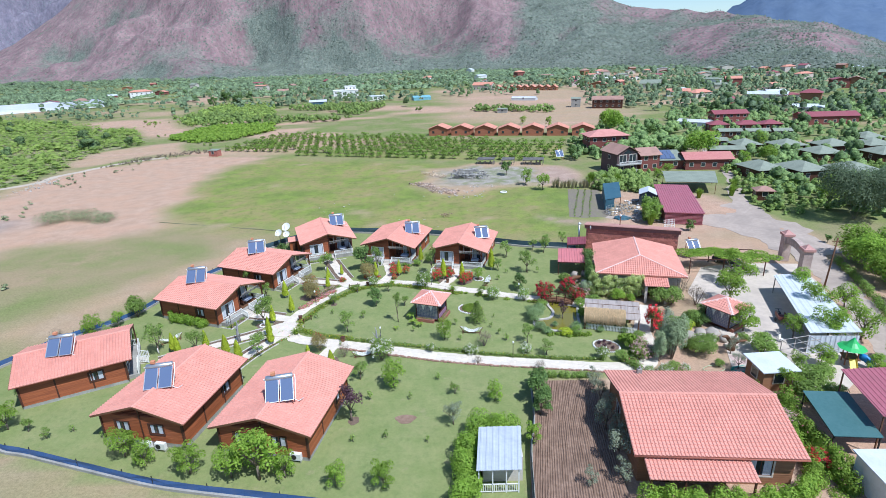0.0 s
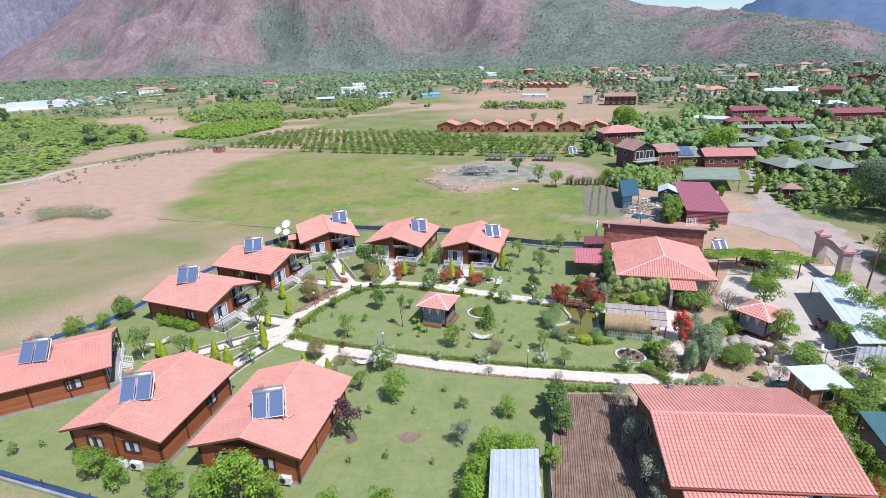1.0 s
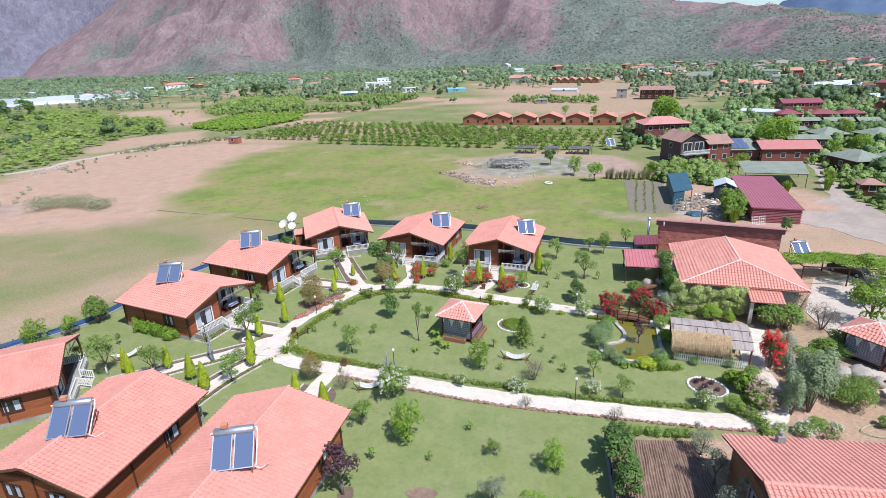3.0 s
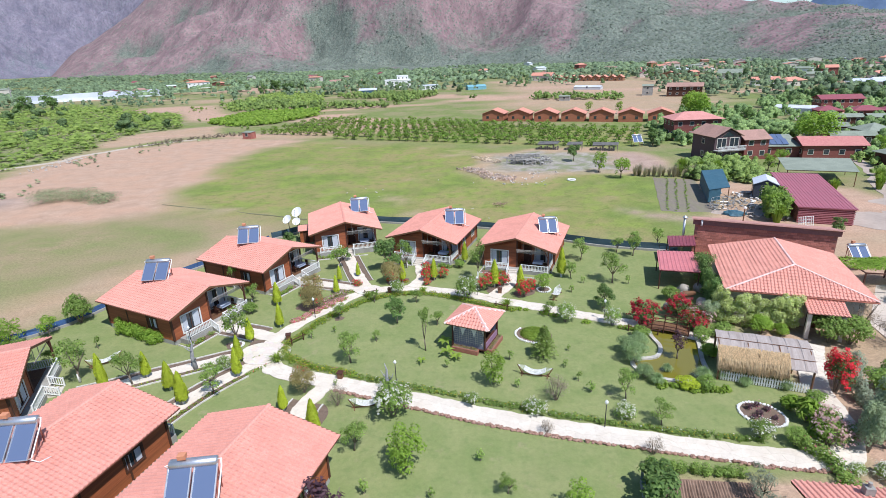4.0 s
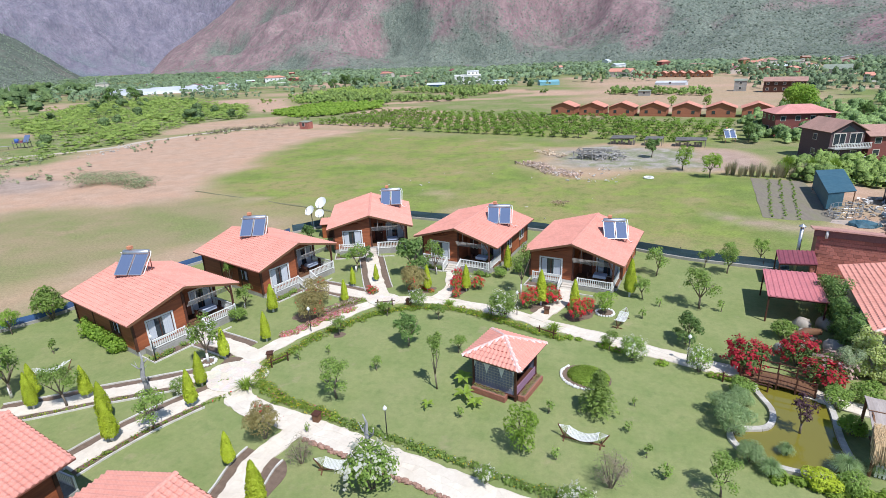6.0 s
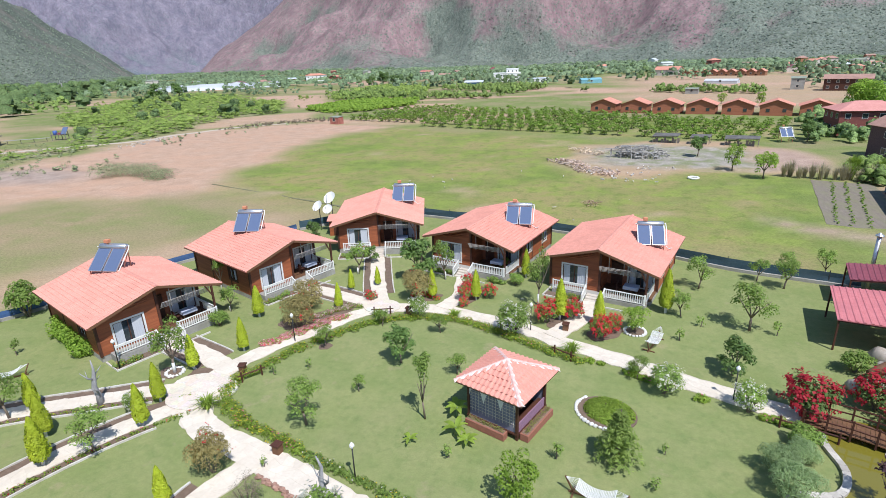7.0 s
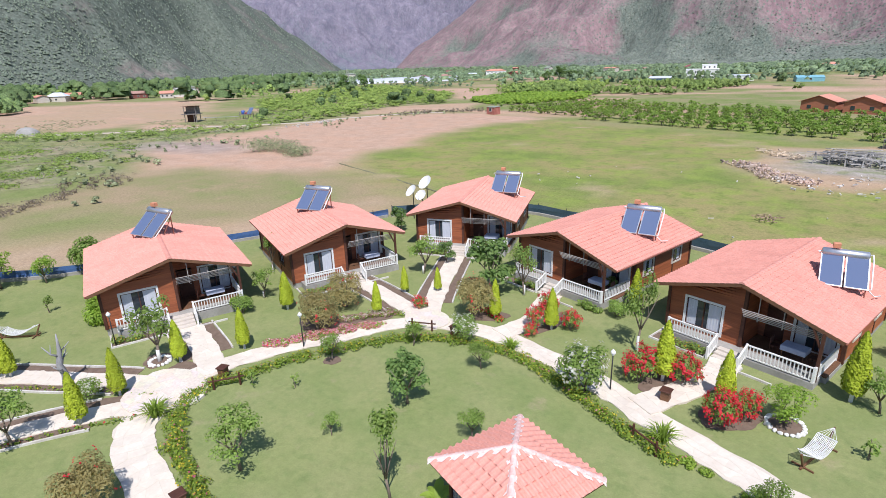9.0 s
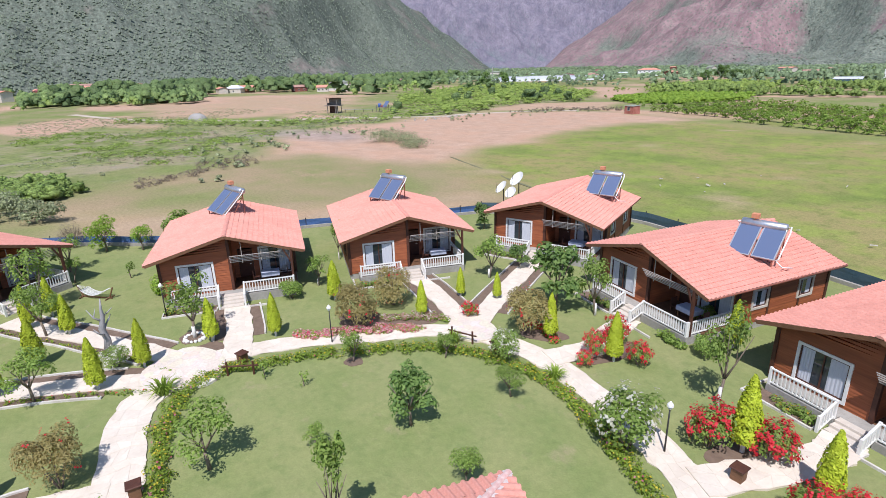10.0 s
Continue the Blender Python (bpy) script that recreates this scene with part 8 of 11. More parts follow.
plants(lambda s: build_bush("golden_privet", "small clipped yellow-green round bush", "bush", "golden round bushes", 0.95, 0.85, L_THUJA, 1800, 0.10, s, shell=0.15, k=5), 0.95, [(14.2, 59.0, 0.95), (29.0, 59.3, 1.3)], 15, 1)
plants(lambda s: build_grass("yucca", "spiky green yucca rosette by the lawn", "plant", "yuccas along the lawn edge", 0.9, 0.9, L_GRASS, 90, 0.06, s, 0.45), 0.9, [(-20.3, 61.3, 1.0), (-9.2, 76.4, 0.8), (0.2, 73.2, 0.9), (4.2, 71.3, 0.8), (-15.2, 75.0, 0.8)], 16, 2)
plants(lambda s: build_bush("sapling", "thin young sapling in the lawn", "sapling", "saplings on the lawn", 0.9, 0.28, L_FRUIT, 70, 0.13, s, shell=0.9, stems=1), 0.9, [(-9.6, 40.4, 1.0), (-6.6, 40.8, 1.0), (-2.6, 40.0, 0.8), (-1.8, 50.0, 1.1), (-4.6, 46.6, 1.0), (-8.8, 46.7, 1.2), (7.4, 76.6, 1.2), (9.0, 79.2, 1.0), (13.9, 79.0, 1.2), (5.6, 64.2, 0.8), (5.0, 61.5, 0.9), (5.9, 59.5, 1.0), (6.6, 58.0, 1.2), (-18.6, 65.6, 1.0), (0.4, 62.4, 1.1), (-13.9, 57.9, 0.8), (-37.5, 43.0, 1.0), (-34.0, 42.0, 0.8), (-45.5, 47.5, 1.0), (-32.0, 64.5, 1.2), (-38.8, 63.0, 1.4), (0.9, 58.4, 1.0), (-16.6, 66.8, 0.9), (-5.0, 61.0, 0.9)], 17, 3)
plants(lambda s: build_bush("dry_shrub", "leafless dry brown shrub", "bush", "dry shrubs", 1.9, 1.0, L_DRY, 900, 0.22, s, aspect=0.08, shell=0.9), 1.9, [(-13.0, 55.4, 1.9), (3.8, 56.9, 2.4), (2.8, 53.0, 1.2), (9.6, 51.3, 1.4), (-50.7, 60.4, 2.6), (33.4, 66.0, 3.2), (32.3, 69.0, 4.0)], 18, 3)


# ---- border planting: low hedges along the round lawn and the long path ----
def border(name, label, line, width, h, n, leaf_m, seed, flowers=(), size=0.13, lift=0.0, gaps=-2.0, even=0.5):
    """A run of leafy clumps along a line: overlapping mounds of uneven width and height."""
    r = np.random.RandomState(seed)
    L = np.array(line)
    d = np.r_[0, np.cumsum(np.hypot(*np.diff(L, axis=0).T))]
    step = max(0.22, width * 0.42)
    blobs = []
    for t in np.arange(0, d[-1], step):
        if math.sin(t * 1.7 + seed) + 0.6 * math.sin(t * 0.61) < gaps:
            continue
        for _ in range(2):
            x, y = np.interp(t + r.uniform(-step, step), d, L[:, 0]), np.interp(t + r.uniform(-step, step), d, L[:, 1])
            hh = h * r.uniform(even, 1.0)
            w = width * r.uniform(0.3, 0.62)
            blobs.append((x + r.normal(0, 0.2) * width, y + r.normal(0, 0.2) * width, lift + hh * 0.5, w, w, hh * 0.5))
    P, N = blob_points(blobs, n, seed, 0.4, False)
    P[:, 2] = np.maximum(P[:, 2], 0.04)
    ob = tagged(new(name, mesh_of_quads(name, leaves(P, N, size, seed), leaf_m)), label, "", "", "stuff")
    for fm, fn, fs in flowers:
        P, N = blob_points(blobs, fn, seed + 5, 0.05)
        P[:, 2] = np.maximum(P[:, 2], 0.06)
        part("blossom", mesh_of_quads("blossom", leaves(P + np.array([0, 0, 0.02]), N, fs, seed + 3, 0.9, 0.2), fm), None, ob)
    return ob


LAWN_EDGE = smooth_line([(-12.8, 59.4), (-15.2, 60.2), (-17.2, 60.6), (-19.0, 61.6), (-20.2, 62.8), (-20.4, 64.2), (-19.8, 65.8), (-18.9, 68.4), (-17.2, 71.2), (-15.4, 73.5), (-13.2, 75.0), (-10.6, 75.8), (-7.6, 75.5), (-4.6, 74.4), (-1.8, 73.0), (1.2, 71.9)])
border("flower_border", "low mixed flower border along the round lawn", LAWN_EDGE, 0.75, 0.50, 13000, L_GRASS, 1, ((F_YELLOW, 1000, 0.09), (F_PINK, 220, 0.10)))
border("flower_border", "low green border between path and lawn", smooth_line([(1.4, 72.3), (5, 70.8), (9, 69.2), (12.2, 68.2)]), 0.45, 0.42, 3400, L_GRASS, 2, ((F_PINK, 60, 0.1),), gaps=0.25)
border("flower_border", "low clipped green border along the long path", smooth_line([(-12.4, 59.3), (-10.2, 58.6), (-6.0, 57.6), (-3.0, 56.7), (0, 55.9), (3.4, 55.0), (8.3, 54.1), (13.0, 53.4), (17.0, 52.9)]), 0.5, 0.45, 9000, L_FRUIT, 3, ((F_YELLOW, 320, 0.09), (F_WHITE, 120, 0.1)))
border("flower_border", "pink carpet of low flowers beside the path", smooth_line([(-21.6, 68.6), (-20.2, 70.6), (-19.0, 72.8), (-17.6, 74.6)]), 0.7, 0.40, 2600, L_GRASS, 4, ((F_PINK, 1100, 0.11), (F_PALE, 1000, 0.11), (F_RED, 120, 0.1)))
border("flower_border", "pink and white low flowers before the shrub bed", smooth_line([(-20.2, 73.6), (-18.6, 75.6), (-17.6, 76.2)]), 0.6, 0.40, 1500, L_GRASS, 5, ((F_PINK, 600, 0.11), (F_PALE, 600, 0.11), (F_WHITE, 260, 0.1)))
border("flower_border", "small red and green plants in the bed", smooth_line([(-14.0, 79.4), (-12.6, 79.8), (-11.6, 79.0)]), 0.55, 0.45, 900, L_GRASS, 6, ((F_RED, 320, 0.12),))
border("hedge", "leafy green hedge along the cottage wall", smooth_line([(-33.4, 64.2), (-36.6, 65.4), (-39.4, 66.4)]), 0.9, 1.8, 7000, L_BRIGHT, 7, size=0.17)
border("hedge", "green plants under the cottage window", [(-26.2, 76.0), (-25.7, 77.6)], 0.4, 0.6, 900, L_BRIGHT, 8)
border("hedge", "green plants under the veranda rail", [(-8.2, 84.0), (-6.6, 83.6)], 0.45, 0.7, 1200, L_FRUIT, 9)
border("hedge", "bushy green hedge round the garden shed", smooth_line([(0.6, 31.0), (0.7, 35.0), (1.2, 38.5), (2.2, 40.2), (3.8, 40.6), (6.0, 40.6)]), 2.0, 3.1, 18000, L_BRIGHT, 10, size=0.2)
border("hedge", "dense shrubs in front of the porch", smooth_line([(14.6, 31.8), (18.0, 31.4), (22.0, 31.0), (25.6, 32.0), (28.2, 33.2)]), 1.4, 2.5, 16000, L_BRIGHT, 11, size=0.19)
border("hedge", "thick green shrubs beside the big house", smooth_line([(28.6, 33.4), (29.6, 36.6), (30.0, 40.0), (29.6, 43.6), (30.4, 45.2)]), 1.1, 2.0, 12000, L_BRIGHT, 12, size=0.17)
border("hedge", "tall mixed shrubs between the house and the shade roof", smooth_line([(30.6, 32.6), (31.0, 35.6), (31.2, 38.6), (31.6, 42.0), (32.6, 44.4)]), 1.2, 2.4, 11000, L_BRIGHT, 19, ((F_PINK, 120, 0.14),), 0.2)
border("groundcover", "bright green trailing plants beside the pink path", smooth_line([(29.6, 33.0), (31.4, 34.6), (32.6, 36.4)]), 2.2, 0.6, 5000, L_BRIGHT, 24, size=0.16)
border("hedge", "mixed shrubs between path and big house", smooth_line([(19.2, 52.9), (20.4, 50.4), (20.2, 48.4), (24.0, 47.6), (28.0, 47.2)]), 0.8, 1.2, 6500, L_FRUIT, 20, ((F_PINK, 160, 0.13), (F_WHITE, 120, 0.12)), 0.16)
border("hedge", "grey-green tall shrubs along the stone path", smooth_line([(25.0, 53.6), (25.8, 56.2), (26.4, 59.6), (28.0, 62.4)]), 1.0, 2.4, 8000, L_SILVER, 21, size=0.17)
plants(lambda s: build_bush("olive_shrub", "tall grey-green olive shrub, leafy to the ground", "bush", "grey-green shrubs", 3.0, 1.0, L_OLIVE, 4200, 0.16, s, aspect=0.4, k=12, shell=0.35), 3.0, [(24.7, 52.6, 5.6, 0.75), (23.2, 52.2, 4.0, 0.7), (25.8, 54.6, 3.4, 0.8)], 26, 2)
plants(lambda s: build_bush("canna_clump", "lush bright-green canna clump with long leaves", "plant", "canna clumps", 2.2, 1.0, L_BRIGHT, 420, 0.7, s, aspect=0.22, shell=0.9), 2.2, [(20.9, 55.2, 2.0, 0.9), (20.4, 56.4, 1.4), (21.2, 54.0, 1.2), (20.6, 53.2, 1.5)], 27, 2)
plants(lambda s: build_grass("agave_clump", "dark-green spiky clump by the rock garden", "plant", "spiky clumps", 1.6, 1.2, L_DARK, 160, 0.09, s, 0.4), 1.6, [(31.1, 60.1, 2.0), (32.4, 61.2, 1.7), (29.6, 60.6, 1.4)], 28, 2)
plants(lambda s: build_bush("ivy_mound", "rounded mound of dark-green ivy", "bush", "", 2.3, 1.9, L_FRUIT, 5200, 0.14, s, k=9), 2.3, [(28.6, 53.8, 2.4)], 29, 1)
plants(lambda s: build_bush("white_rose_bush", "low rose bush with white and pink flowers", "bush", "pale roses by the big house", 1.2, 0.9, L_FRUIT, 800, 0.14, s, (F_WHITE, 360, 0.11, 60)), 1.2, [(22.9, 49.9, 1.1), (25.2, 50.1, 0.9), (21.3, 50.2, 0.8), (8.6, 55.0, 1.1), (2.2, 55.2, 1.0)], 30, 2)
border("hedge", "dark climbers round the rock garden", smooth_line([(27.2, 55.0), (29.0, 54.6), (30.4, 54.4)]), 0.6, 0.9, 3000, L_FRUIT, 22, size=0.16)
border("hedge", "tall hedge along the lane", smooth_line([(61.6, 79.5), (59.2, 71.5), (57.0, 65), (53.8, 57), (50.6, 48)]), 1.0, 1.5, 7000, L_FRUIT, 23, size=0.2)
border("hedge", "low hedge at the head of the ploughed plot", [(9.0, 49.9), (12.0, 49.7), (14.6, 49.5)], 0.6, 1.0, 3600, L_FRUIT, 13)
def creeper(name, label, line, width, h, n, leaf_m, seed, flowers=(), size=0.15, low=0.2, sag=1.0):
    """A ragged curtain of climbing plants: small clumps heaped at all heights, sagging here and there."""
    r = np.random.RandomState(seed)
    L = np.array(line)
    d = np.r_[0, np.cumsum(np.hypot(*np.diff(L, axis=0).T))]
    blobs = []
    for t in np.arange(0, d[-1], 0.26):
        top = h * (1.0 - sag * (0.20 - 0.16 * math.sin(t * 0.9 + seed) - 0.10 * math.sin(t * 2.3)))
        for _ in range(5):
            q, z = r.uniform(0.24, 0.52), low + (top - low) * r.uniform(0, 1) ** 0.7
            u = t + r.uniform(-0.3, 0.3)
            blobs.append((np.interp(u, d, L[:, 0]) + r.normal(0, 0.24) * width, np.interp(u, d, L[:, 1]) + r.normal(0, 0.24) * width, z, q, q, q * r.uniform(0.7, 1.3)))
    P, N = blob_points(blobs, n, seed, 0.5, False)
    P[:, 2] = np.maximum(P[:, 2], 0.04)
    ob = tagged(new(name, mesh_of_quads(name, leaves(P, N, size, seed), leaf_m)), label, "", "", "stuff")
    for fm, fn, fs in flowers:
        P, N = blob_points(blobs, fn, seed + 5, 0.05)
        P[:, 2] = np.maximum(P[:, 2], 0.06)
        part("blossom", mesh_of_quads("blossom", leaves(P + np.array([0, 0, 0.02]), N, fs, seed + 3, 0.9, 0.2), fm), None, ob)
    return ob


creeper("creeper", "pale green climbing plants before the restaurant", smooth_line([(19.9, 70.3), (21.4, 69.5), (23.6, 69.0), (26.6, 68.3)]), 0.55, 3.5, 26000, L_CREEP, 14, ((F_WHITE, 500, 0.10),), 0.14, sag=0.3)
creeper("creeper", "dense ivy covering the restaurant side wall", smooth_line([(20.5, 71.4), (21.1, 75.0), (22.2, 81.0)]), 1.2, 4.2, 13000, L_DARK, 15, (), 0.16)
border("grass_patch", "long grass around the pond edge", smooth_line([(12.0, 59.3), (14.4, 58.6), (17.0, 58.7)]), 0.6, 0.5, 1800, L_GRASS, 16, size=0.22)
border("kerb_plants", "scattered small plants in the soil strip", [(x, y) for x, y in offset(PATH_A, 1.0)], 0.2, 0.22, 600, L_GRASS, 17, ((F_YELLOW, 40, 0.09),), 0.12)
border("kerb_plants", "scattered small plants in the soil strip", [(x, y) for x, y in offset(PATH_B, 1.0)], 0.25, 0.3, 700, L_GRASS, 18, ((F_RED, 40, 0.09),), 0.12)

# round bed with a green tuft and white stones; oval soil bed with white stones
def ring_bed(name, label, cx, cy, rx, ry, rot, fill, a0, a1):
    t = thing(name, pose(cx, cy, 0, 0, 0, rot), label, "flower bed")
    part("soil", Shape().slab([(rx * math.cos(a) * 0.97, ry * math.sin(a) * 0.97) for a in (2 * math.pi * k / 28 for k in range(28))], -0.05, 0.07), M_BEDSOIL, t)
    rn = random.Random(int(cx * 10))
    n = int((a1 - a0) / 360 * math.pi * (rx + ry) / 0.23)
    for i in range(n):
        a = radians(a0 + (a1 - a0) * (i + 0.5) / n)
        o = part("stone", Shape().ball((0, 0, 0.07), 0.13 * rn.uniform(0.8, 1.25), 7, 5, (1, 0.8, 0.75), rn, 0.16), M_WSTONE, t)
        o.matrix_basis = pose(rx * math.cos(a), ry * math.sin(a), 0, 0, 0, rn.uniform(0, 90))
    if fill:
        P, N = blob_points([(0.1, 0.1, 0.05, rx * 0.84, ry * 0.84, 0.5), (0.5, 0.3, 0.1, 0.7, 0.6, 0.55), (-0.6, -0.2, 0.1, 0.6, 0.5, 0.45)], 7000, 3, 0.3)
        P[:, 2] = np.maximum(P[:, 2], 0.08)
        part("groundcover", mesh_of_quads("groundcover", leaves(P, N, 0.15, 4, 0.4), L_GRASS), None, t, "spreading green groundcover")
    return t


ring_bed("round_bed", "round bed of green groundcover edged with white stones", 2.7, 66.9, 1.75, 1.5, -20, True, 150, 330)
ring_bed("oval_bed", "oval bare soil bed ringed with white stones", 18.3, 55.8, 1.55, 1.3, -40, False, 0, 360)
plants(lambda s: build_bush("bed_plant", "small dry flowering plant in the oval bed", "plant", "plants in the oval bed", 0.5, 0.28, L_PLUM, 120, 0.10, s, (F_PINK, 14, 0.08, 10), k=3), 0.5, [(18.0, 55.6, 0.6), (18.8, 56.2, 0.5), (17.6, 56.4, 0.55), (18.9, 55.2, 0.45), (18.3, 56.7, 0.5), (17.5, 55.3, 0.4)], 38, 2)
ring_bed("stone_ring", "small ring of white stones round a tree", 4.4, 77.2, 0.75, 0.75, 0, False, 0, 360)
ring_bed("stone_ring", "small ring of white stones round a tree", -25.3, 64.0, 0.55, 0.55, 0, False, 0, 360)
structure("bare_patch", Shape().slab([(-4.9 + 1.0 * math.cos(a) * (1 + 0.2 * math.sin(3 * a)), 43.4 + 0.7 * math.sin(a)) for a in (2 * math.pi * k / 20 for k in range(20))], -0.05, 0.02), M_SOIL, "small bare patch of soil in the lawn")

# dead grey trunks
for x, y, h, s in ((-27.2, 59.9, 3.0, 3), (-8.9, 55.7, 3.7, 5)):
    dt = thing("dead_trunk", pose(x, y, 0, 0, 0, s * 40), "bleached grey dead tree trunk with broken limbs", "dead tree")
    dw = Shape().tube([(0, 0, -0.1), (0.1, 0.03, h * 0.2), (-0.04, 0.08, h * 0.42), (0.12, 0, h * 0.66), (0.05, -0.1, h * 0.82), (0.2, 0, h)], [0.23, 0.18, 0.16, 0.12, 0.07, 0.03], 8)
    for bz, dx, dy, bh, br in ((0.40, 0.65, 0.1, 0.22, 0.08), (0.30, -0.7, -0.2, 0.2, 0.075), (0.58, -0.35, 0.5, 0.25, 0.07), (0.64, 0.5, -0.35, 0.16, 0.06)):
        mx_, my_ = dx * 0.5 - 0.12 * dy, dy * 0.5 + 0.12 * dx
        dw.tube([(0.03, 0.02, h * bz), (mx_, my_, h * (bz + bh * 0.35)), (dx, dy, h * (bz + bh))], [br, br * 0.65, br * 0.25], 6)
        dw.tube([(mx_, my_, h * (bz + bh * 0.35)), (mx_ + dy * 0.6, my_ - dx * 0.5, h * (bz + bh * 0.9))], [br * 0.5, br * 0.15], 5)
    part("trunk", dw, surf("bleached_wood", (0.25, 0.24, 0.24), (0.38, 0.37, 0.37), 6, 0.9, None, bump=0.5, stretch=(2, 2, 0.6)) if s == 3 else bpy.data.materials["bleached_wood"], dt, "", True)

# ---- garden furniture ----
def build_lamp():
    l = thing("garden_lamp", Matrix(), "black garden lamp post with white shade", "garden lamp", "garden lamps along the paths")
    part("pole", Shape().tube([(0, 0, 0), (0, 0, 2.1)], [0.04, 0.03], 8), M_BLACK, l, "", True)
    part("shade", Shape().tube([(0, 0, 2.12), (0, 0, 2.2), (0, 0, 2.34)], [0.13, 0.12, 0.02], 12), M_WHITE, l, "white conical shade")
    part("globe", Shape().ball((0, 0, 2.05), 0.08, 10, 6), M_WHITE, l, "white glass globe", True)
    return l


lamp = build_lamp()
for x, y in ((-8.9, 58.3), (6.9, 53.8), (-19.6, 69.8), (9.7, 70.0), (-3.0, 75.6)):
    lamp_copy = copy_thing(lamp, pose(x, y, 0))
lamp.matrix_basis = pose(-29.5, 63.4, 0)


def build_bin():
    b = thing("litter_bin", Matrix(), "brown wooden litter bin with a lid", "litter bin", "litter bins")
    part("body", Shape().box(-0.25, 0.25, -0.25, 0.25, 0.06, 0.72, 0.02), M_BROWNWOOD, b)
    part("lid", Shape().box(-0.33, 0.33, -0.33, 0.33, 0.72, 0.82, 0.03), M_DARKWOOD, b, "dark overhanging lid")
    return b


bin0 = build_bin()
for x, y in ((-13.8, 59.0), (-0.5, 76.2), (-12.9, 76.0)):
    copy_thing(bin0, pose(x, y, 0, 0, 0, x * 7) @ Matrix.Scale(0.8, 4))
bin0.matrix_basis = pose(-20.7, 65.2, 0, 0, 0, 20) @ Matrix.Scale(0.8, 4)


def build_hammock():
    h = thing("hammock", Matrix(), "white net hammock slung on a brown wooden stand", "hammock", "hammocks on the lawn")
    st = Shape().beam((-1.7, 0, 0.06), (1.7, 0, 0.06), 0.10).beam((-1.4, -0.55, 0.05), (-1.4, 0.55, 0.05), 0.09).beam((1.4, -0.55, 0.05), (1.4, 0.55, 0.05), 0.09)
    part("stand", st, M_BROWNWOOD, h, "brown wooden stand")
    for s in (-1, 1):
        part("arm", Shape().beam((s * 1.4, 0, 0.06), (s * 1.95, 0, 1.15), 0.09), M_BROWNWOOD, h)
        part("spreader", Shape().beam((s * 1.15, -0.5, 0.82), (s * 1.15, 0.5, 0.82), 0.05), M_WHITE, h)
        rp = Shape()
        for k in range(7):
            rp.beam((s * 1.93, 0, 1.12), (s * 1.15, -0.48 + 0.16 * k, 0.82), 0.015)
        part("cords", rp, M_WHITE, h)
    nt = Shape()
    z = lambda u: 0.42 + 0.40 * (u / 1.15) ** 2
    for k in range(15):
        v = -0.5 + k / 14
        for i in range(12):
            a, b = -1.15 + 2.3 * i / 12, -1.15 + 2.3 * (i + 1) / 12
            nt.beam((a, v, z(a) - 0.06 * (1 - 4 * v * v)), (b, v, z(b) - 0.06 * (1 - 4 * v * v)), 0.03, 0.015)
    for i in range(25):
        a = -1.15 + 2.3 * i / 24
        nt.beam((a, -0.5, z(a)), (a, 0, z(a) - 0.06), 0.03, 0.015).beam((a, 0, z(a) - 0.06), (a, 0.5, z(a)), 0.03, 0.015)
    tagged(part("net", nt, M_WHITE, h, "white cord net"), kind="stuff")
    return h


hm = build_hammock()
for x, y, r in ((5.6, 75.6, 70), (2.4, 60.2, -10), (-10.6, 55.4, 15)):
    copy_thing(hm, pose(x, y, 0, 0, 0, r) @ Matrix.Scale(0.74, 4))
hm.matrix_basis = pose(-36.2, 60.4, 0, 0, 0, 40) @ Matrix.Scale(0.74, 4)
# rustic rail pieces beside the path
for x, y, r, n in ((-15.6, 75.2, 20, 2), (-20.0, 64.2, 55, 2), (-0.9, 72.6, -28, 2), (11.6, 68.0, -18, 3), (-5.2, 75.2, -20, 2)):
    rf_ = thing("rustic_rail", pose(x, y, 0, 0, 0, r), "short rustic wooden rail beside the path", "rail", "rustic rails")
    for k in range(n):
        part("post", Shape().tube([(k * 1.3, 0, -0.05), (k * 1.3, 0, 0.75)], 0.055, 7), M_DARKWOOD, rf_)
    part("rail", Shape().tube([(-0.25, 0, 0.5), ((n - 1) * 1.3 + 0.25, 0, 0.52)], 0.045, 7), M_DARKWOOD, rf_)
# satellite dishes behind the far cottage
for x, y, h, r, az in ((-31.9, 95.2, 3.0, 0.72, 158), (-30.6, 96.0, 3.9, 0.82, 165), (-30.5, 95.0, 2.75, 0.62, 182)):
    sd = thing("satellite_dish", pose(x, y, 0, 0, 0, az - 180), "white satellite dish on a dark pole", "satellite dish", "satellite dishes")
    part("pole", Shape().tube([(0, 0, 0), (0, 0, h)], 0.05), M_BLACK, sd)
    T = pose(0, -0.12, h, 48, 0, 0)
    dv, df = [], []
    for i in range(5):
        q = r * i / 4
        dv += [T @ Vector((q * math.cos(a), q * math.sin(a), 0.22 * (i / 4) ** 2)) for a in (2 * math.pi * k / 16 for k in range(16))]
    df = [(i * 16 + k, i * 16 + (k + 1) % 16, (i + 1) * 16 + (k + 1) % 16, (i + 1) * 16 + k) for i in range(4) for k in range(16)]
    part("dish", Shape().add(dv, df), M_WHITE, sd, "white dish", True)
    part("feed_arm", Shape().beam(T @ Vector((0, -r, 0.2)), T @ Vector((0, 0, 0.8)), 0.03), M_BLACK, sd)
th_ = thing("tool_hut", pose(-29.0, 94.2, 0, 0, 0, 19), "small brown tool hut with a tiled lean-to roof", "hut")
part("wall", Shape().box(-0.9, 0.9, -0.7, 0.7, -0.1, 1.9), M_WOOD, th_)
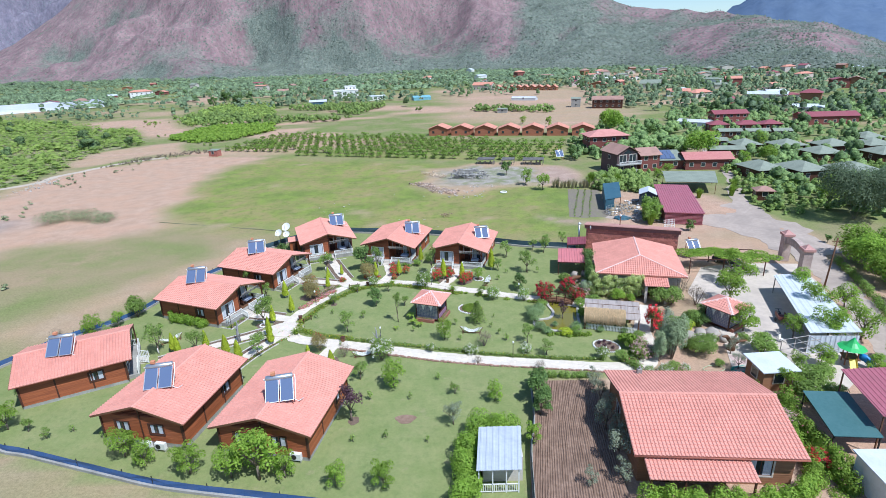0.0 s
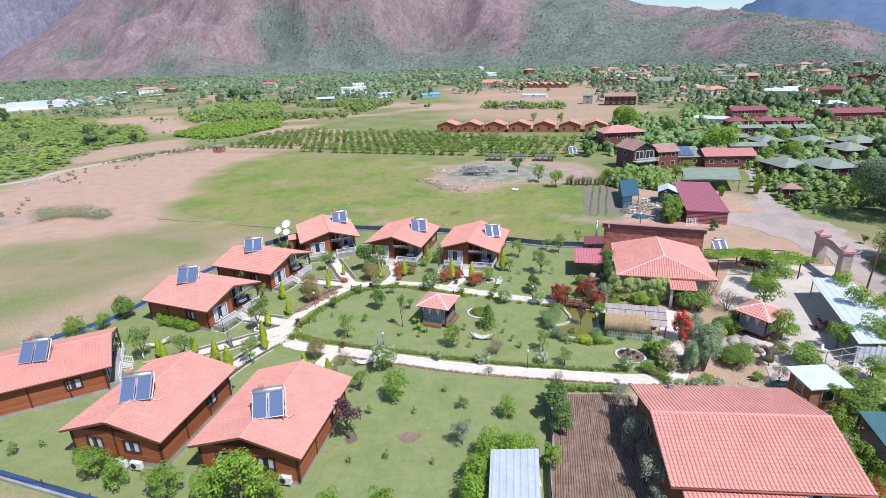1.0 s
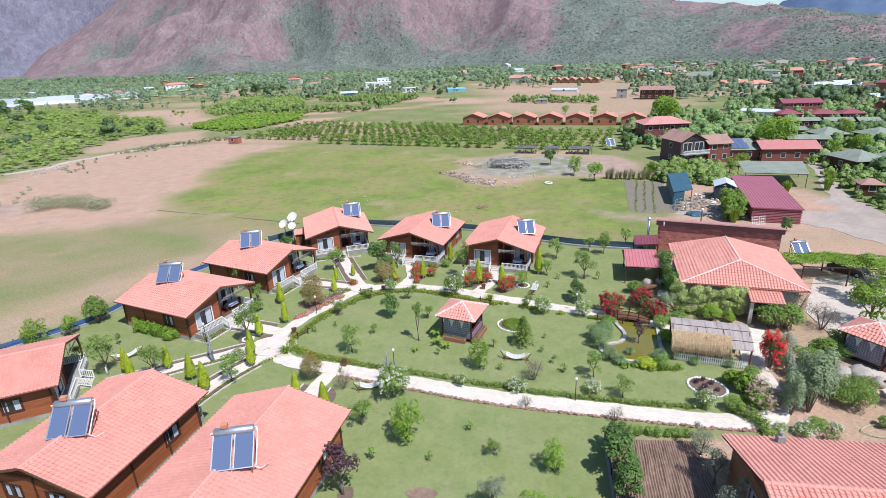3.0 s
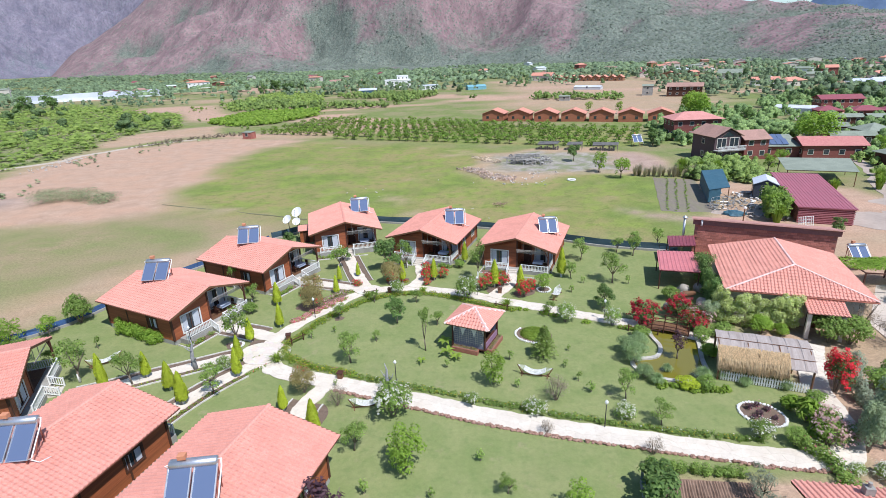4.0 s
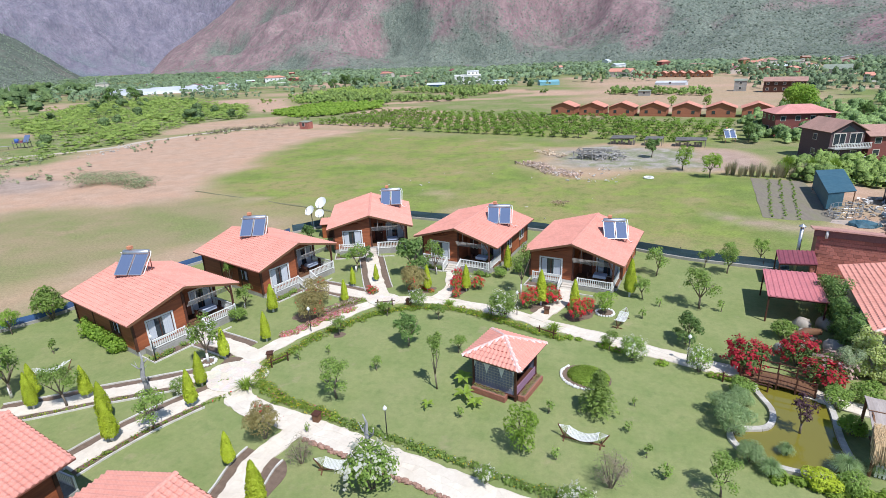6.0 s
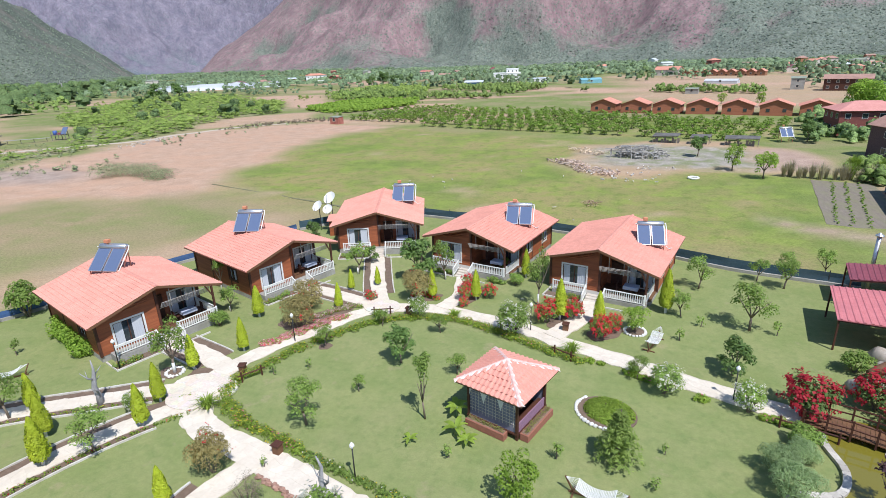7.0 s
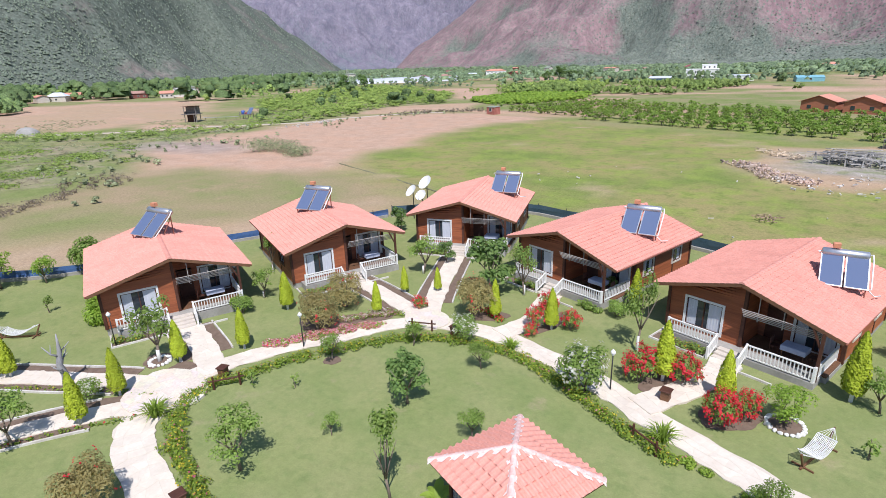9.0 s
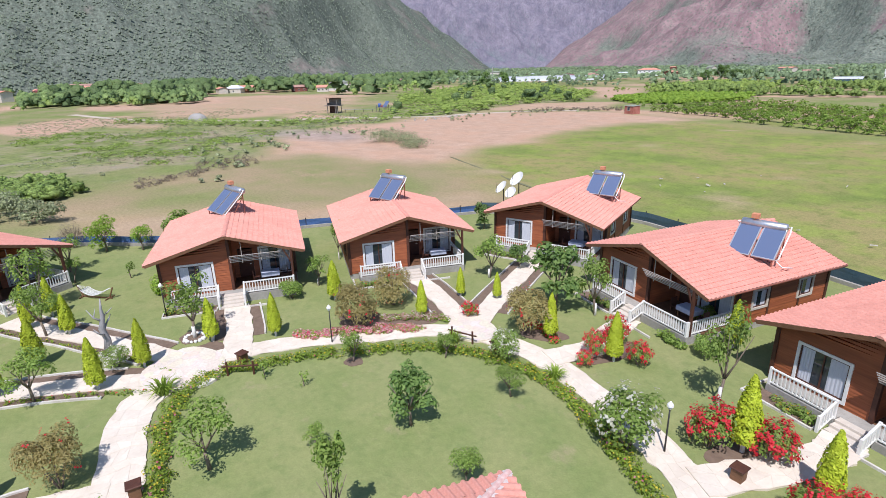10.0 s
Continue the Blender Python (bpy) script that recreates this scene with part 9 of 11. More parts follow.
part("roof", Shape().plate([(-1.1, -0.95, 1.9), (1.1, -0.95, 1.9), (1.1, 0.95, 2.25), (-1.1, 0.95, 2.25)], 0.08), M_TILE, th_, "reddish lean-to roof")
part("door", Shape().box(-0.4, 0.4, -0.74, -0.69, 0.05, 1.75), M_DARKWOOD, th_)
# air-conditioner boxes behind the cottages
for x, y, r in ((-28.6, 40.1, -10.8), (-27.2, 39.9, -10.8), (-14.2, 38.0, -10.6)):
    ac = thing("air_conditioner", pose(x, y, 0, 0, 0, r), "white air-conditioner unit behind the cottage", "air conditioner", "air conditioners")
    part("body", Shape().box(-0.5, 0.5, -0.18, 0.18, 0.25, 0.95, 0.02), M_WHITE, ac)
    part("fan_grille", Shape().tube([(-0.15, -0.185, 0.6), (-0.15, -0.2, 0.6)], 0.26, 14), M_BLACK, ac)
    part("bracket", Shape().box(-0.45, -0.4, -0.15, 0.3, 0.0, 0.25).box(0.4, 0.45, -0.15, 0.3, 0.0, 0.25), M_STEEL, ac)
# veranda tables
for (x, y, z, r) in COTTAGES[:5]:
    M_ = pose(x, y, z, 0, 0, r)
    tb = thing("veranda_table", M_ @ pose(2.5, 1.6, 0.495), "small veranda table under a pale blue cloth", "table", "veranda tables")
    part("cloth", Shape().box(-0.6, 0.6, -0.4, 0.4, 0.45, 0.76, 0.03), surf("pale_blue_cloth", (0.40, 0.44, 0.55), (0.52, 0.55, 0.64), 7, 0.9, None) if x > 0 else bpy.data.materials["pale_blue_cloth"], tb, "pale blue tablecloth")
    for sx in (-0.5, 0.5):
        for sy in (-0.3, 0.3):
            part("leg", Shape().beam((sx, sy, 0), (sx, sy, 0.46), 0.05), M_BROWNWOOD, tb)
    for k, (dx, rr) in enumerate(((-0.95, 90), (0.95, -90))):
        ch = thing("veranda_chair", M_ @ pose(2.5 + dx, 1.6, 0.495, 0, 0, rr), "dark wooden veranda chair", "chair", "veranda chairs")
        part("seat", Shape().box(-0.22, 0.22, -0.22, 0.22, 0.42, 0.46), M_DARKWOOD, ch)
        part("backrest", Shape().box(-0.22, 0.22, 0.18, 0.22, 0.5, 0.92), M_DARKWOOD, ch)
        for sx in (-0.19, 0.19):
            for sy in (-0.19, 0.19):
                part("leg", Shape().beam((sx, sy, 0), (sx, sy, 0.42), 0.04), M_DARKWOOD, ch)

# small plants in the veranda beds
for k, (x, y, z, r) in enumerate(COTTAGES[:5]):
    M_ = pose(x, y, 0, 0, 0, r)
    border("kerb_plants", "small green plants in the veranda bed", [tuple((M_ @ Vector((a, -0.75, 0))).xy) for a in (-3.9, -2.8, -1.9, -1.2)], 0.5, 0.5, 700, L_FRUIT, 60 + k, ((F_PINK, 30, 0.09), (F_YELLOW, 30, 0.09)), 0.13, gaps=-0.2)

# ---- orchard, neighbouring yards, village and woods ----
def in_poly(x, y, poly):
    return poly_dist(np.asarray(x, float), np.asarray(y, float), poly) > 0


KEEP_CLEAR = []


def crowns(C, R, seed, fine):
    """Lumpy domed clumps at C with radii R (n x 3): vertices and quads."""
    r = np.random.RandomState(seed)
    seg, rings = 6, {2: [(-0.45, 0.86), (0.25, 0.98), (0.76, 0.64)], 1: [(-0.4, 0.92), (0.5, 0.80)], 0: [(-0.3, 1.0)]}[fine]
    a = 2 * np.pi * np.arange(seg) / seg
    T = np.concatenate([np.stack([q * np.cos(a + 0.5 * k), q * np.sin(a + 0.5 * k), np.full(seg, z)], 1) for k, (z, q) in enumerate(rings)] + [np.array([[0, 0, 1.0]])])
    m = len(T)
    V = C[:, None, :] + T[None] * R[:, None, :] * r.uniform(0.78, 1.22, (len(C), m, 1))
    F = [(k * seg + i, k * seg + (i + 1) % seg, (k + 1) * seg + (i + 1) % seg, (k + 1) * seg + i) for k in range(len(rings) - 1) for i in range(seg)]
    top = (len(rings) - 1) * seg
    F += [(top + i, top + i + 1, top + (i + 2) % seg, m - 1) for i in range(0, seg, 2)]
    return V.reshape(-1, 3), (np.array(F)[None] + (np.arange(len(C)) * m)[:, None, None]).reshape(-1, 4)


def grove(name, label, P, hmin, hmax, leaves_each, size, leaf_m, seed, wide=0.45, zfun=None, clumps=4, fine=1, core=0.84):
    """Many trees or shrubs in one mesh: each a few lumpy clumps, feathered with leaf blades."""
    r = np.random.RandomState(seed)
    n = len(P)
    H = r.uniform(hmin, hmax, n)
    cl = clumps
    C = np.repeat(np.c_[P, np.zeros(n)], cl, 0)
    Hc = np.repeat(H, cl)
    a = r.uniform(0, 2 * np.pi, n * cl)
    level = np.tile(np.linspace(0.3, 0.72, cl), n) + r.uniform(-0.08, 0.08, n * cl)
    q = Hc * wide * r.uniform(0.25, 0.8, n * cl) * (1.15 - 0.9 * level)
    C[:, 0] += q * np.cos(a)
    C[:, 1] += q * np.sin(a)
    C[:, 2] += Hc * level
    Rc = Hc * r.uniform(0.22, 0.34, n * cl)
    R3 = np.stack([Rc * wide / 0.45, Rc * wide / 0.45, Rc], 1)
    if zfun is not None:
        C[:, 2] += np.repeat(zfun, cl)
    V, F = crowns(C, R3 * core, seed, fine)
    if zfun is None:
        V[:, 2] = np.maximum(V[:, 2], 0.05)
    nf = len(F)
    k = leaves_each // cl
    if k:
        D = r.normal(0, 1, (n * cl * k, 3))
        D /= np.linalg.norm(D, axis=1)[:, None]
        D[:, 2] = np.where(D[:, 2] < -0.3, -D[:, 2], D[:, 2])
        L = np.repeat(C, k, 0) + D * np.repeat(R3, k, 0) * r.uniform(0.82, 1.15, (n * cl * k, 1))
        if zfun is None:
            L[:, 2] = np.maximum(L[:, 2], 0.1)
        N = D.copy()
        N[:, 2] += 0.4
        LV = leaves(L, N, size, seed + 1, 0.7, 0.45)
        F = np.concatenate([F, len(V) + np.arange(len(LV)).reshape(-1, 4)])
        V = np.concatenate([V, LV])
    me = bpy.data.meshes.new(name)
    me.vertices.add(len(V))
    me.vertices.foreach_set("co", V.reshape(-1).astype(np.float32))
    me.loops.add(4 * len(F))
    me.loops.foreach_set("vertex_index", F.reshape(-1).astype(np.int32))
    me.polygons.add(len(F))
    me.polygons.foreach_set("loop_start", np.arange(0, 4 * len(F), 4, dtype=np.int32))
    me.polygons.foreach_set("use_smooth", np.arange(len(F)) < nf)
    me.materials.append(leaf_m)
    me.update(calc_edges=True)
    return tagged(new(name, me), label, "", "", "stuff")


def scatter(poly, n, seed, avoid=3.0, thin=None):
    r = np.random.RandomState(seed)
    xs, ys = [p[0] for p in poly], [p[1] for p in poly]
    X, Y = r.uniform(min(xs), max(xs), n), r.uniform(min(ys), max(ys), n)
    ok = in_poly(X, Y, poly)
    if thin is not None:
        ok &= wobble(X, Y, thin[0]) > thin[1]
    for (a, b, q) in KEEP_CLEAR:
        ok &= np.hypot(X - a, Y - b) > q + avoid
    return np.stack([X[ok], Y[ok]], 1)


# buildings
M_REDWALL = surf("dark_red_boards", (0.19, 0.058, 0.048), (0.27, 0.088, 0.07), 4, 0.7, (0.14, 0.048, 0.04), 0.7, 0.5, stretch=(0.5, 0.5, 5))
M_ORANGEROOF = surf("orange_tile_field", (0.55, 0.23, 0.16), (0.68, 0.32, 0.23), 3, 0.85, (0.45, 0.19, 0.14), 0.4, 0.5, 0.2)
M_BROWNROOF = surf("brown_tile_field", (0.34, 0.19, 0.15), (0.45, 0.27, 0.215), 3, 0.85, (0.22, 0.14, 0.11), 0.4, 0.5, 0.2)
M_MAROON = surf("maroon_sheet", (0.24, 0.06, 0.075), (0.33, 0.095, 0.11), 2, 0.6, (0.28, 0.10, 0.10), 0.3, 0.5, 0.05)
M_BLUETARP = surf("blue_tarpaulin", (0.03, 0.085, 0.12), (0.05, 0.125, 0.17), 2, 0.6, (0.07, 0.14, 0.17), 0.5, 0.5, 0.3)
M_TARPW = surf("white_polythene", (0.52, 0.535, 0.55), (0.64, 0.65, 0.665), 0.3, 0.5, (0.42, 0.44, 0.45), 0.05, 0.6, 0.2)


def place(name, label, category, x, y, rot, w, d, *args, **kw):
    c, s = math.cos(radians(rot)), math.sin(radians(rot))
    KEEP_CLEAR.append((x + c * w / 2 - s * d / 2, y + s * w / 2 + c * d / 2, max(w, d) * 0.55))
    return house(name, label, category, x, y, rot, w, d, *args, **kw)


M_CABIN = surf("orange_brown_boards", (0.33, 0.115, 0.06), (0.43, 0.17, 0.095), 3, 0.75, (0.24, 0.085, 0.05), 0.5, 0.5, stretch=(0.5, 0.5, 5))
for i in range(7):
    place("row_cabin", "red-walled holiday cabin with orange gable roof", "cabin", -8.0 + 9.85 * i, 236.0 - 2.45 * i, -14, 9.4, 8.5, 2.9, 1.7, M_CABIN, M_ORANGEROOF, "front", 0.5, 1, 2, group="row of cabins beyond the orchard", frame_m=M_CABIN)
place("red_house", "two-storey dark red house with orange hip roof", "house", 48.0, 181.0, 4, 14.5, 9.5, 5.4, 1.8, M_REDWALL, surf("rose_tile_field", (0.52, 0.22, 0.19), (0.64, 0.31, 0.27), 3, 0.85, (0.45, 0.19, 0.16), 0.4, 0.5, 0.2), "hip", 0.7, 2, 4)
vl = place("villa", "two-storey villa with brown roofs and white balconies", "house", 47.0, 147.0, 16, 7.5, 9.0, 5.6, 2.0, surf("dark_plum_wall", (0.085, 0.055, 0.06), (0.135, 0.085, 0.085), 4, 0.8, None), M_BROWNROOF, "front", 0.5, 2, 2)
for z0 in (0.25, 2.75):
    bal_ = part("balcony", Shape().box(0.3, 7.2, -1.3, 0.5, z0 - 0.15, z0), M_CONC, vl, "projecting balcony slab")
    part("balcony_rail", Shape().box(0.3, 7.2, -1.3, -1.22, z0 + 0.86, z0 + 0.95).box(0.3, 7.2, -1.3, -1.22, z0 + 0.1, z0 + 0.18), M_WHITE, bal_, "white balcony rail")
    for k in range(24):
        part("baluster", Shape().box(0.35 + 0.292 * k, 0.44 + 0.292 * k, -1.29, -1.23, z0 + 0.15, z0 + 0.9), M_WHITE, bal_)
for x0 in (1.0, 4.1):
    gw = part("gable_window", Shape().box(x0, x0 + 2.4, 0.40, 0.49, 3.0, 5.35), M_CREAM, vl, "tall pale-framed gable window")
    part("pane", Shape().box(x0 + 0.15, x0 + 1.12, 0.38, 0.405, 3.15, 5.2).box(x0 + 1.28, x0 + 2.25, 0.38, 0.405, 3.15, 5.2), M_GLASS, gw)
part("gable_window", Shape().add([(2.2, 0.44, 5.55), (5.3, 0.44, 5.55), (3.75, 0.44, 6.7), (2.2, 0.49, 5.55), (5.3, 0.49, 5.55), (3.75, 0.49, 6.7)], [(0, 1, 2), (5, 4, 3), (0, 3, 4, 1), (1, 4, 5, 2), (2, 5, 3, 0)]), M_GLASS, vl, "dark glass triangle under the gable")
place("villa_wing", "red-brown villa wing with small dormer", "house", 54.3, 149.0, 8, 6.5, 8.0, 4.6, 1.7, M_REDWALL, M_BROWNROOF, "gable", 0.5, 2, 2)
sb = place("panel_house", "low grey building with rows of solar panels on its roof", "building", 58.5, 152.0, -4, 9.5, 8, 2.6, 1.6, M_REDWALL, M_GREYROOF, "flat", 0.4, 1, 2)
for r_ in range(2):
    for k in range(5):
        a, b = 0.6 + 1.3 * k, 0.8 + 3.0 * r_
        zf = lambda v: 2.68 + 1.6 * v / 8
        part("solar_panel", Shape().plate([(a, b, zf(b) + 0.1), (a + 1.2, b, zf(b) + 0.1), (a + 1.2, b + 2.6, zf(b + 2.6) + 0.5), (a, b + 2.6, zf(b + 2.6) + 0.5)], 0.06), M_PANEL, sb, "blue solar panel")
place("long_house", "long low house with faded crimson roof", "house", 67.0, 149.5, -6, 13.5, 8.5, 3.0, 1.5, M_REDWALL, surf("faded_crimson", (0.42, 0.14, 0.13), (0.55, 0.24, 0.21), 2, 0.8, (0.50, 0.22, 0.18), 0.3, 0.6), "gable", 0.5, 1, 4)
canopy("open_shelter", "open shelter with grey-green roof on timber posts", [(52.3, 125.7, 2.8), (63.4, 122.8, 2.8), (67.4, 132.9, 3.3), (55.0, 135.0, 3.3)], M_GREYROOF, M_BROWNWOOD, ribs=False)
KEEP_CLEAR.append((59.5, 129, 8))
brn = place("barn", "crimson barn with corrugated roof and slatted walls", "barn", 42.7, 101.6, -15, 7.4, 22.5, 2.5, 0.35, surf("crimson_boards", (0.22, 0.045, 0.055), (0.29, 0.07, 0.075), 2, 0.7, None, stretch=(1, 1, 9)), M_METALRED, "flat", 0.3, 1, 0, ribs=True)
for k in range(9):
    part("wall_slat", Shape().box(0.2, 7.2, 0.2, 0.26, 0.14 + 0.26 * k, 0.28 + 0.26 * k), surf("pale_crimson_slat", (0.36, 0.12, 0.13), (0.44, 0.17, 0.18), 3, 0.7, None) if k == 0 else bpy.data.materials["pale_crimson_slat"], brn)
    part("wall_slat", Shape().box(0.2, 0.26, 0.3, 22.2, 0.14 + 0.26 * k, 0.28 + 0.26 * k), bpy.data.materials["pale_crimson_slat"], brn)
stall_ = canopy("tarp_stall", "stall covered with a sagging blue tarpaulin", [(34.1, 112.4, 2.5), (38.1, 114.1, 2.5), (41.3, 126.3, 3.0), (37.1, 125.2, 3.0)], M_BLUETARP, M_BROWNWOOD, ribs=False)
for (ax, ay, az), (bx, by, bz) in (((-3.5, -7.0, 2.4), (-0.6, 5.5, 2.9)), ((-0.6, 5.5, 2.9), (3.5, 6.6, 2.9)), ((-3.4, -6.9, 2.4), (-1.2, -6.0, 2.4))):
    part("side_tarp", Shape().plate([(ax, ay, 0.25), (bx, by, 0.45), (bx, by, bz), (ax, ay, az)], 0.03), M_BLUETARP, stall_, "hanging blue tarpaulin side")
place("dark_hut", "small dark hut with a white pitched roof", "hut", 42.4, 115.6, -20, 3.9, 4.8, 2.6, 0.85, surf("dark_blue_grey", (0.03, 0.04, 0.055), (0.055, 0.065, 0.085), 4, 0.7, None), M_METALWHITE, "front", 0.2, 1, 1)
for i, (x, y, rot, w, d) in enumerate(((79.0, 133.6, 8, 8.0, 10.0), (88.0, 131.0, 8, 8.5, 10.5), (98.5, 127.5, 8, 9.0, 10.5), (104, 166, 5, 9, 9), (116, 163, 5, 9.5, 9), (128, 162, 5, 9, 9), (93, 170, 5, 8, 8), (106, 152, 5, 8.5, 9), (121, 148, 5, 8.5, 9), (136, 175, 5, 8, 8), (132, 146, 5, 9, 9))):
    place("bungalow", "bungalow with grey-green hip roof among trees", "bungalow", x, y, rot, w, d, 2.7, 1.7, M_DARKWOOD, M_GREYROOF, "hip", 0.6, 1, 2, group="grey-roofed bungalows")
place("garden_hut", "small dark hut with brown pitched roof among shrubs", "hut", 68.6, 116.0, -12, 4.2, 3.6, 2.2, 0.9, M_DARKWOOD, M_BROWNROOF, "hip", 0.4, 1, 1)
for x, y, w in ((81.5, 165.5, 10.5), (101.5, 201, 8.5), (110.5, 199, 8.5), (119.5, 197, 6.5), (86, 182, 9)):
    place("row_shed", "long low shed with grey-green roof", "shed", x, y, -10, w, 5, 2.6, 0.9, M_DARKWOOD, M_GREYROOF, "gable", 0.4, 1, 3, group="grey-roofed sheds")
place("maroon_house", "two-storey maroon house with crimson roof", "house", 116.3, 236.5, -3, 15, 8, 4.6, 1.4, M_REDWALL, M_MAROON, "gable", 0.5, 2, 5)
place("long_hall", "long hall with bright crimson roof", "hall", 148.2, 227.0, -6, 23, 9, 3.4, 1.6, M_REDWALL, M_MAROON, "gable", 0.5, 1, 6)
place("white_hall", "large hall with plain white roof", "hall", 180, 336.0, -38, 24, 12, 4.0, 1.2, M_CREAM, M_METALWHITE, "gable", 0.4, 1, 5)
for x, y, w in ((106.6, 219.3, 8), (116.5, 217, 9.5), (126, 216, 8)):
    place("maroon_cottage", "small cottage with crimson hip roof", "cottage", x, y, -8, w, 7, 2.6, 1.4, M_REDWALL, M_MAROON, "hip", 0.5, 1, 2, group="crimson-roofed cottages")
place("greenhouse_shed", "pale polythene greenhouse shed", "greenhouse", 99.6, 235.6, -40, 13, 8, 2.4, 0.8, M_TARPW, M_TARPW, "gable", 0.1, 1, 1)
place("brown_house", "two-storey brown timber house with long veranda", "house", 86.0, 324.0, -20, 18, 9, 5.0, 1.8, M_DARKWOOD, M_BROWNROOF, "gable", 0.6, 2, 5)
place("grey_tower_house", "small grey two-storey house", "house", 76.5, 335.0, -15, 6, 6, 5.0, 0.8, M_CONC, M_GREYROOF, "gable", 0.3, 2, 1)
place("far_orange_house", "long house with orange tile roof", "house", 26.0, 527.0, -25, 20, 12, 4.5, 2.5, M_CREAM, M_ORANGEROOF, "gable", 0.5, 1, 4)
for k in range(9):
    place("far_cabin", "small far cabin with orange gable roof", "cabin", 46 + 5.8 * k, 512 - 3.2 * k, -29, 6, 6, 2.8, 1.9, M_OCHRE, M_ORANGEROOF, "front", 0.4, 1, 1, group="far row of cabins")
place("far_grey_house", "grey-roofed house with several gables", "house", 163.0, 467, -30, 17, 10, 4, 3, M_CREAM, M_GREYROOF, "gable", 0.5, 1, 4)
place("white_villa", "white flat-roofed villa with terraces", "villa", -97, 484, 12, 22, 12, 6.5, 0.3, M_WHITE, M_WHITE, "flat", 0.2, 2, 5)
place("white_villa_wing", "white upper block of the villa", "villa", -88, 492, 12, 10, 8, 9.5, 0.3, M_WHITE, M_WHITE, "flat", 0.2, 3, 3)
place("white_house", "white house with red-tiled upper roof", "house", -342, 602, 35, 24, 13, 6.5, 2.0, M_WHITE, M_ORANGEROOF, "hip", 0.5, 2, 5)
place("blue_shed", "small shed with pale roof and blue front", "shed", -100, 406, 10, 13, 8, 3.5, 1.0, M_BLUETARP, M_METALWHITE, "flat", 0.3, 1, 1)
place("teal_hoop_house", "teal hoop house beside the trees", "greenhouse", -24, 430, 15, 14, 9, 2.2, 1.2, surf("teal_sheet", (0.16, 0.36, 0.42), (0.24, 0.46, 0.52), 1, 0.6, None), bpy.data.materials["teal_sheet"], "gable", 0.1, 1, 1)
place("white_low_house", "low white house behind trees", "house", -62, 446, 18, 15, 8, 3.2, 0.6, M_WHITE, M_METALWHITE, "gable", 0.3, 1, 4)
place("glass_row", "long low polythene tunnel in the field", "greenhouse", 48, 399, -25, 18, 6, 1.6, 1.0, M_TARPW, M_TARPW, "gable", 0.1, 1, 1)
place("field_hut", "tiny brick hut at the field corner", "hut", -90.5, 203.0, -15, 3.8, 3.0, 2.3, 0.2, M_BRICK, M_GREYROOF, "flat", 0.15, 1, 1)
place("small_pump_house", "small grey hut in the dry field", "hut", 30, 318, -15, 6, 4.5, 2.2, 0.5, M_CONC, M_GREYROOF, "gable", 0.3, 1, 1)
rf_far = random.Random(12)
roofs = [M_ORANGEROOF, M_BROWNROOF, M_METALWHITE, M_MAROON, M_GREYROOF, M_ORANGEROOF]
for i in range(96):
    az, r = (rf_far.uniform(12, 42), rf_far.uniform(290, 820)) if i < 30 or i >= 64 else (rf_far.uniform(-48, 12), rf_far.uniform(560, 1000)) if i < 52 else (rf_far.uniform(-90, -50), rf_far.uniform(430, 640))
    if 0 < az < 21 and r < 470:
        r += 220
    x, y = r * math.sin(radians(az)), r * math.cos(radians(az))
    place("village_house", "far village house among trees", "house", x, y, rf_far.uniform(-45, 45), rf_far.uniform(9, 16), rf_far.uniform(7, 10), rf_far.choice((3.2, 3.4, 6.0)), rf_far.uniform(1.0, 2.4), rf_far.choice((M_WHITE, M_CREAM, M_CREAM, M_OCHRE, M_REDWALL)), roofs[i % 6], rf_far.choice(("gable", "hip", "front")), 0.5, 1, 1, group="village houses")
for x, y, w, h, wall_, roof_ in ((-419, 194, 14, 3.6, M_OCHRE, M_ORANGEROOF), (-387, 225, 12, 3.2, M_REDWALL, M_BROWNROOF), (-363, 234, 9, 3.0, M_CREAM, M_ORANGEROOF), (-560, 100, 20, 7.0, M_CREAM, M_BROWNROOF), (-600, 78, 24, 3.4, M_OCHRE, M_ORANGEROOF)):
    place("farm_house", "low farm house beyond the western fields", "house", x, y, 60, w, 9, h, 1.6, wall_, roof_, "gable", 0.5, 1 if h < 5 else 2, 3, group="western farm houses")
# long greenhouses in the west
for i in range(4):
    x, y = -352 - 15 * i, 470 + 20 * i
    gh = thing("greenhouse", pose(x, y, 0, 0, 0, 38), "long white polythene greenhouse tunnels", "greenhouse", "greenhouses")
    tv, tf = [], []
    for j in range(2):
        for k in range(9):
            a = math.pi * k / 8
            tv.append((j * 110 - 55, 11 * math.cos(a), 3.2 * math.sin(a)))
    tf = [(k, k + 1, k + 10, k + 9) for k in range(8)] + [tuple(range(9)), tuple(range(9, 18))[::-1]]
    part("cover", Shape().add(tv, tf), M_TARPW, gh, "milky polythene cover", True)
    part("end_wall", Shape().box(-55.3, -55.1, -10.5, 10.5, 0, 2.4), M_TARPW, gh)
    KEEP_CLEAR.append((x, y, 30))
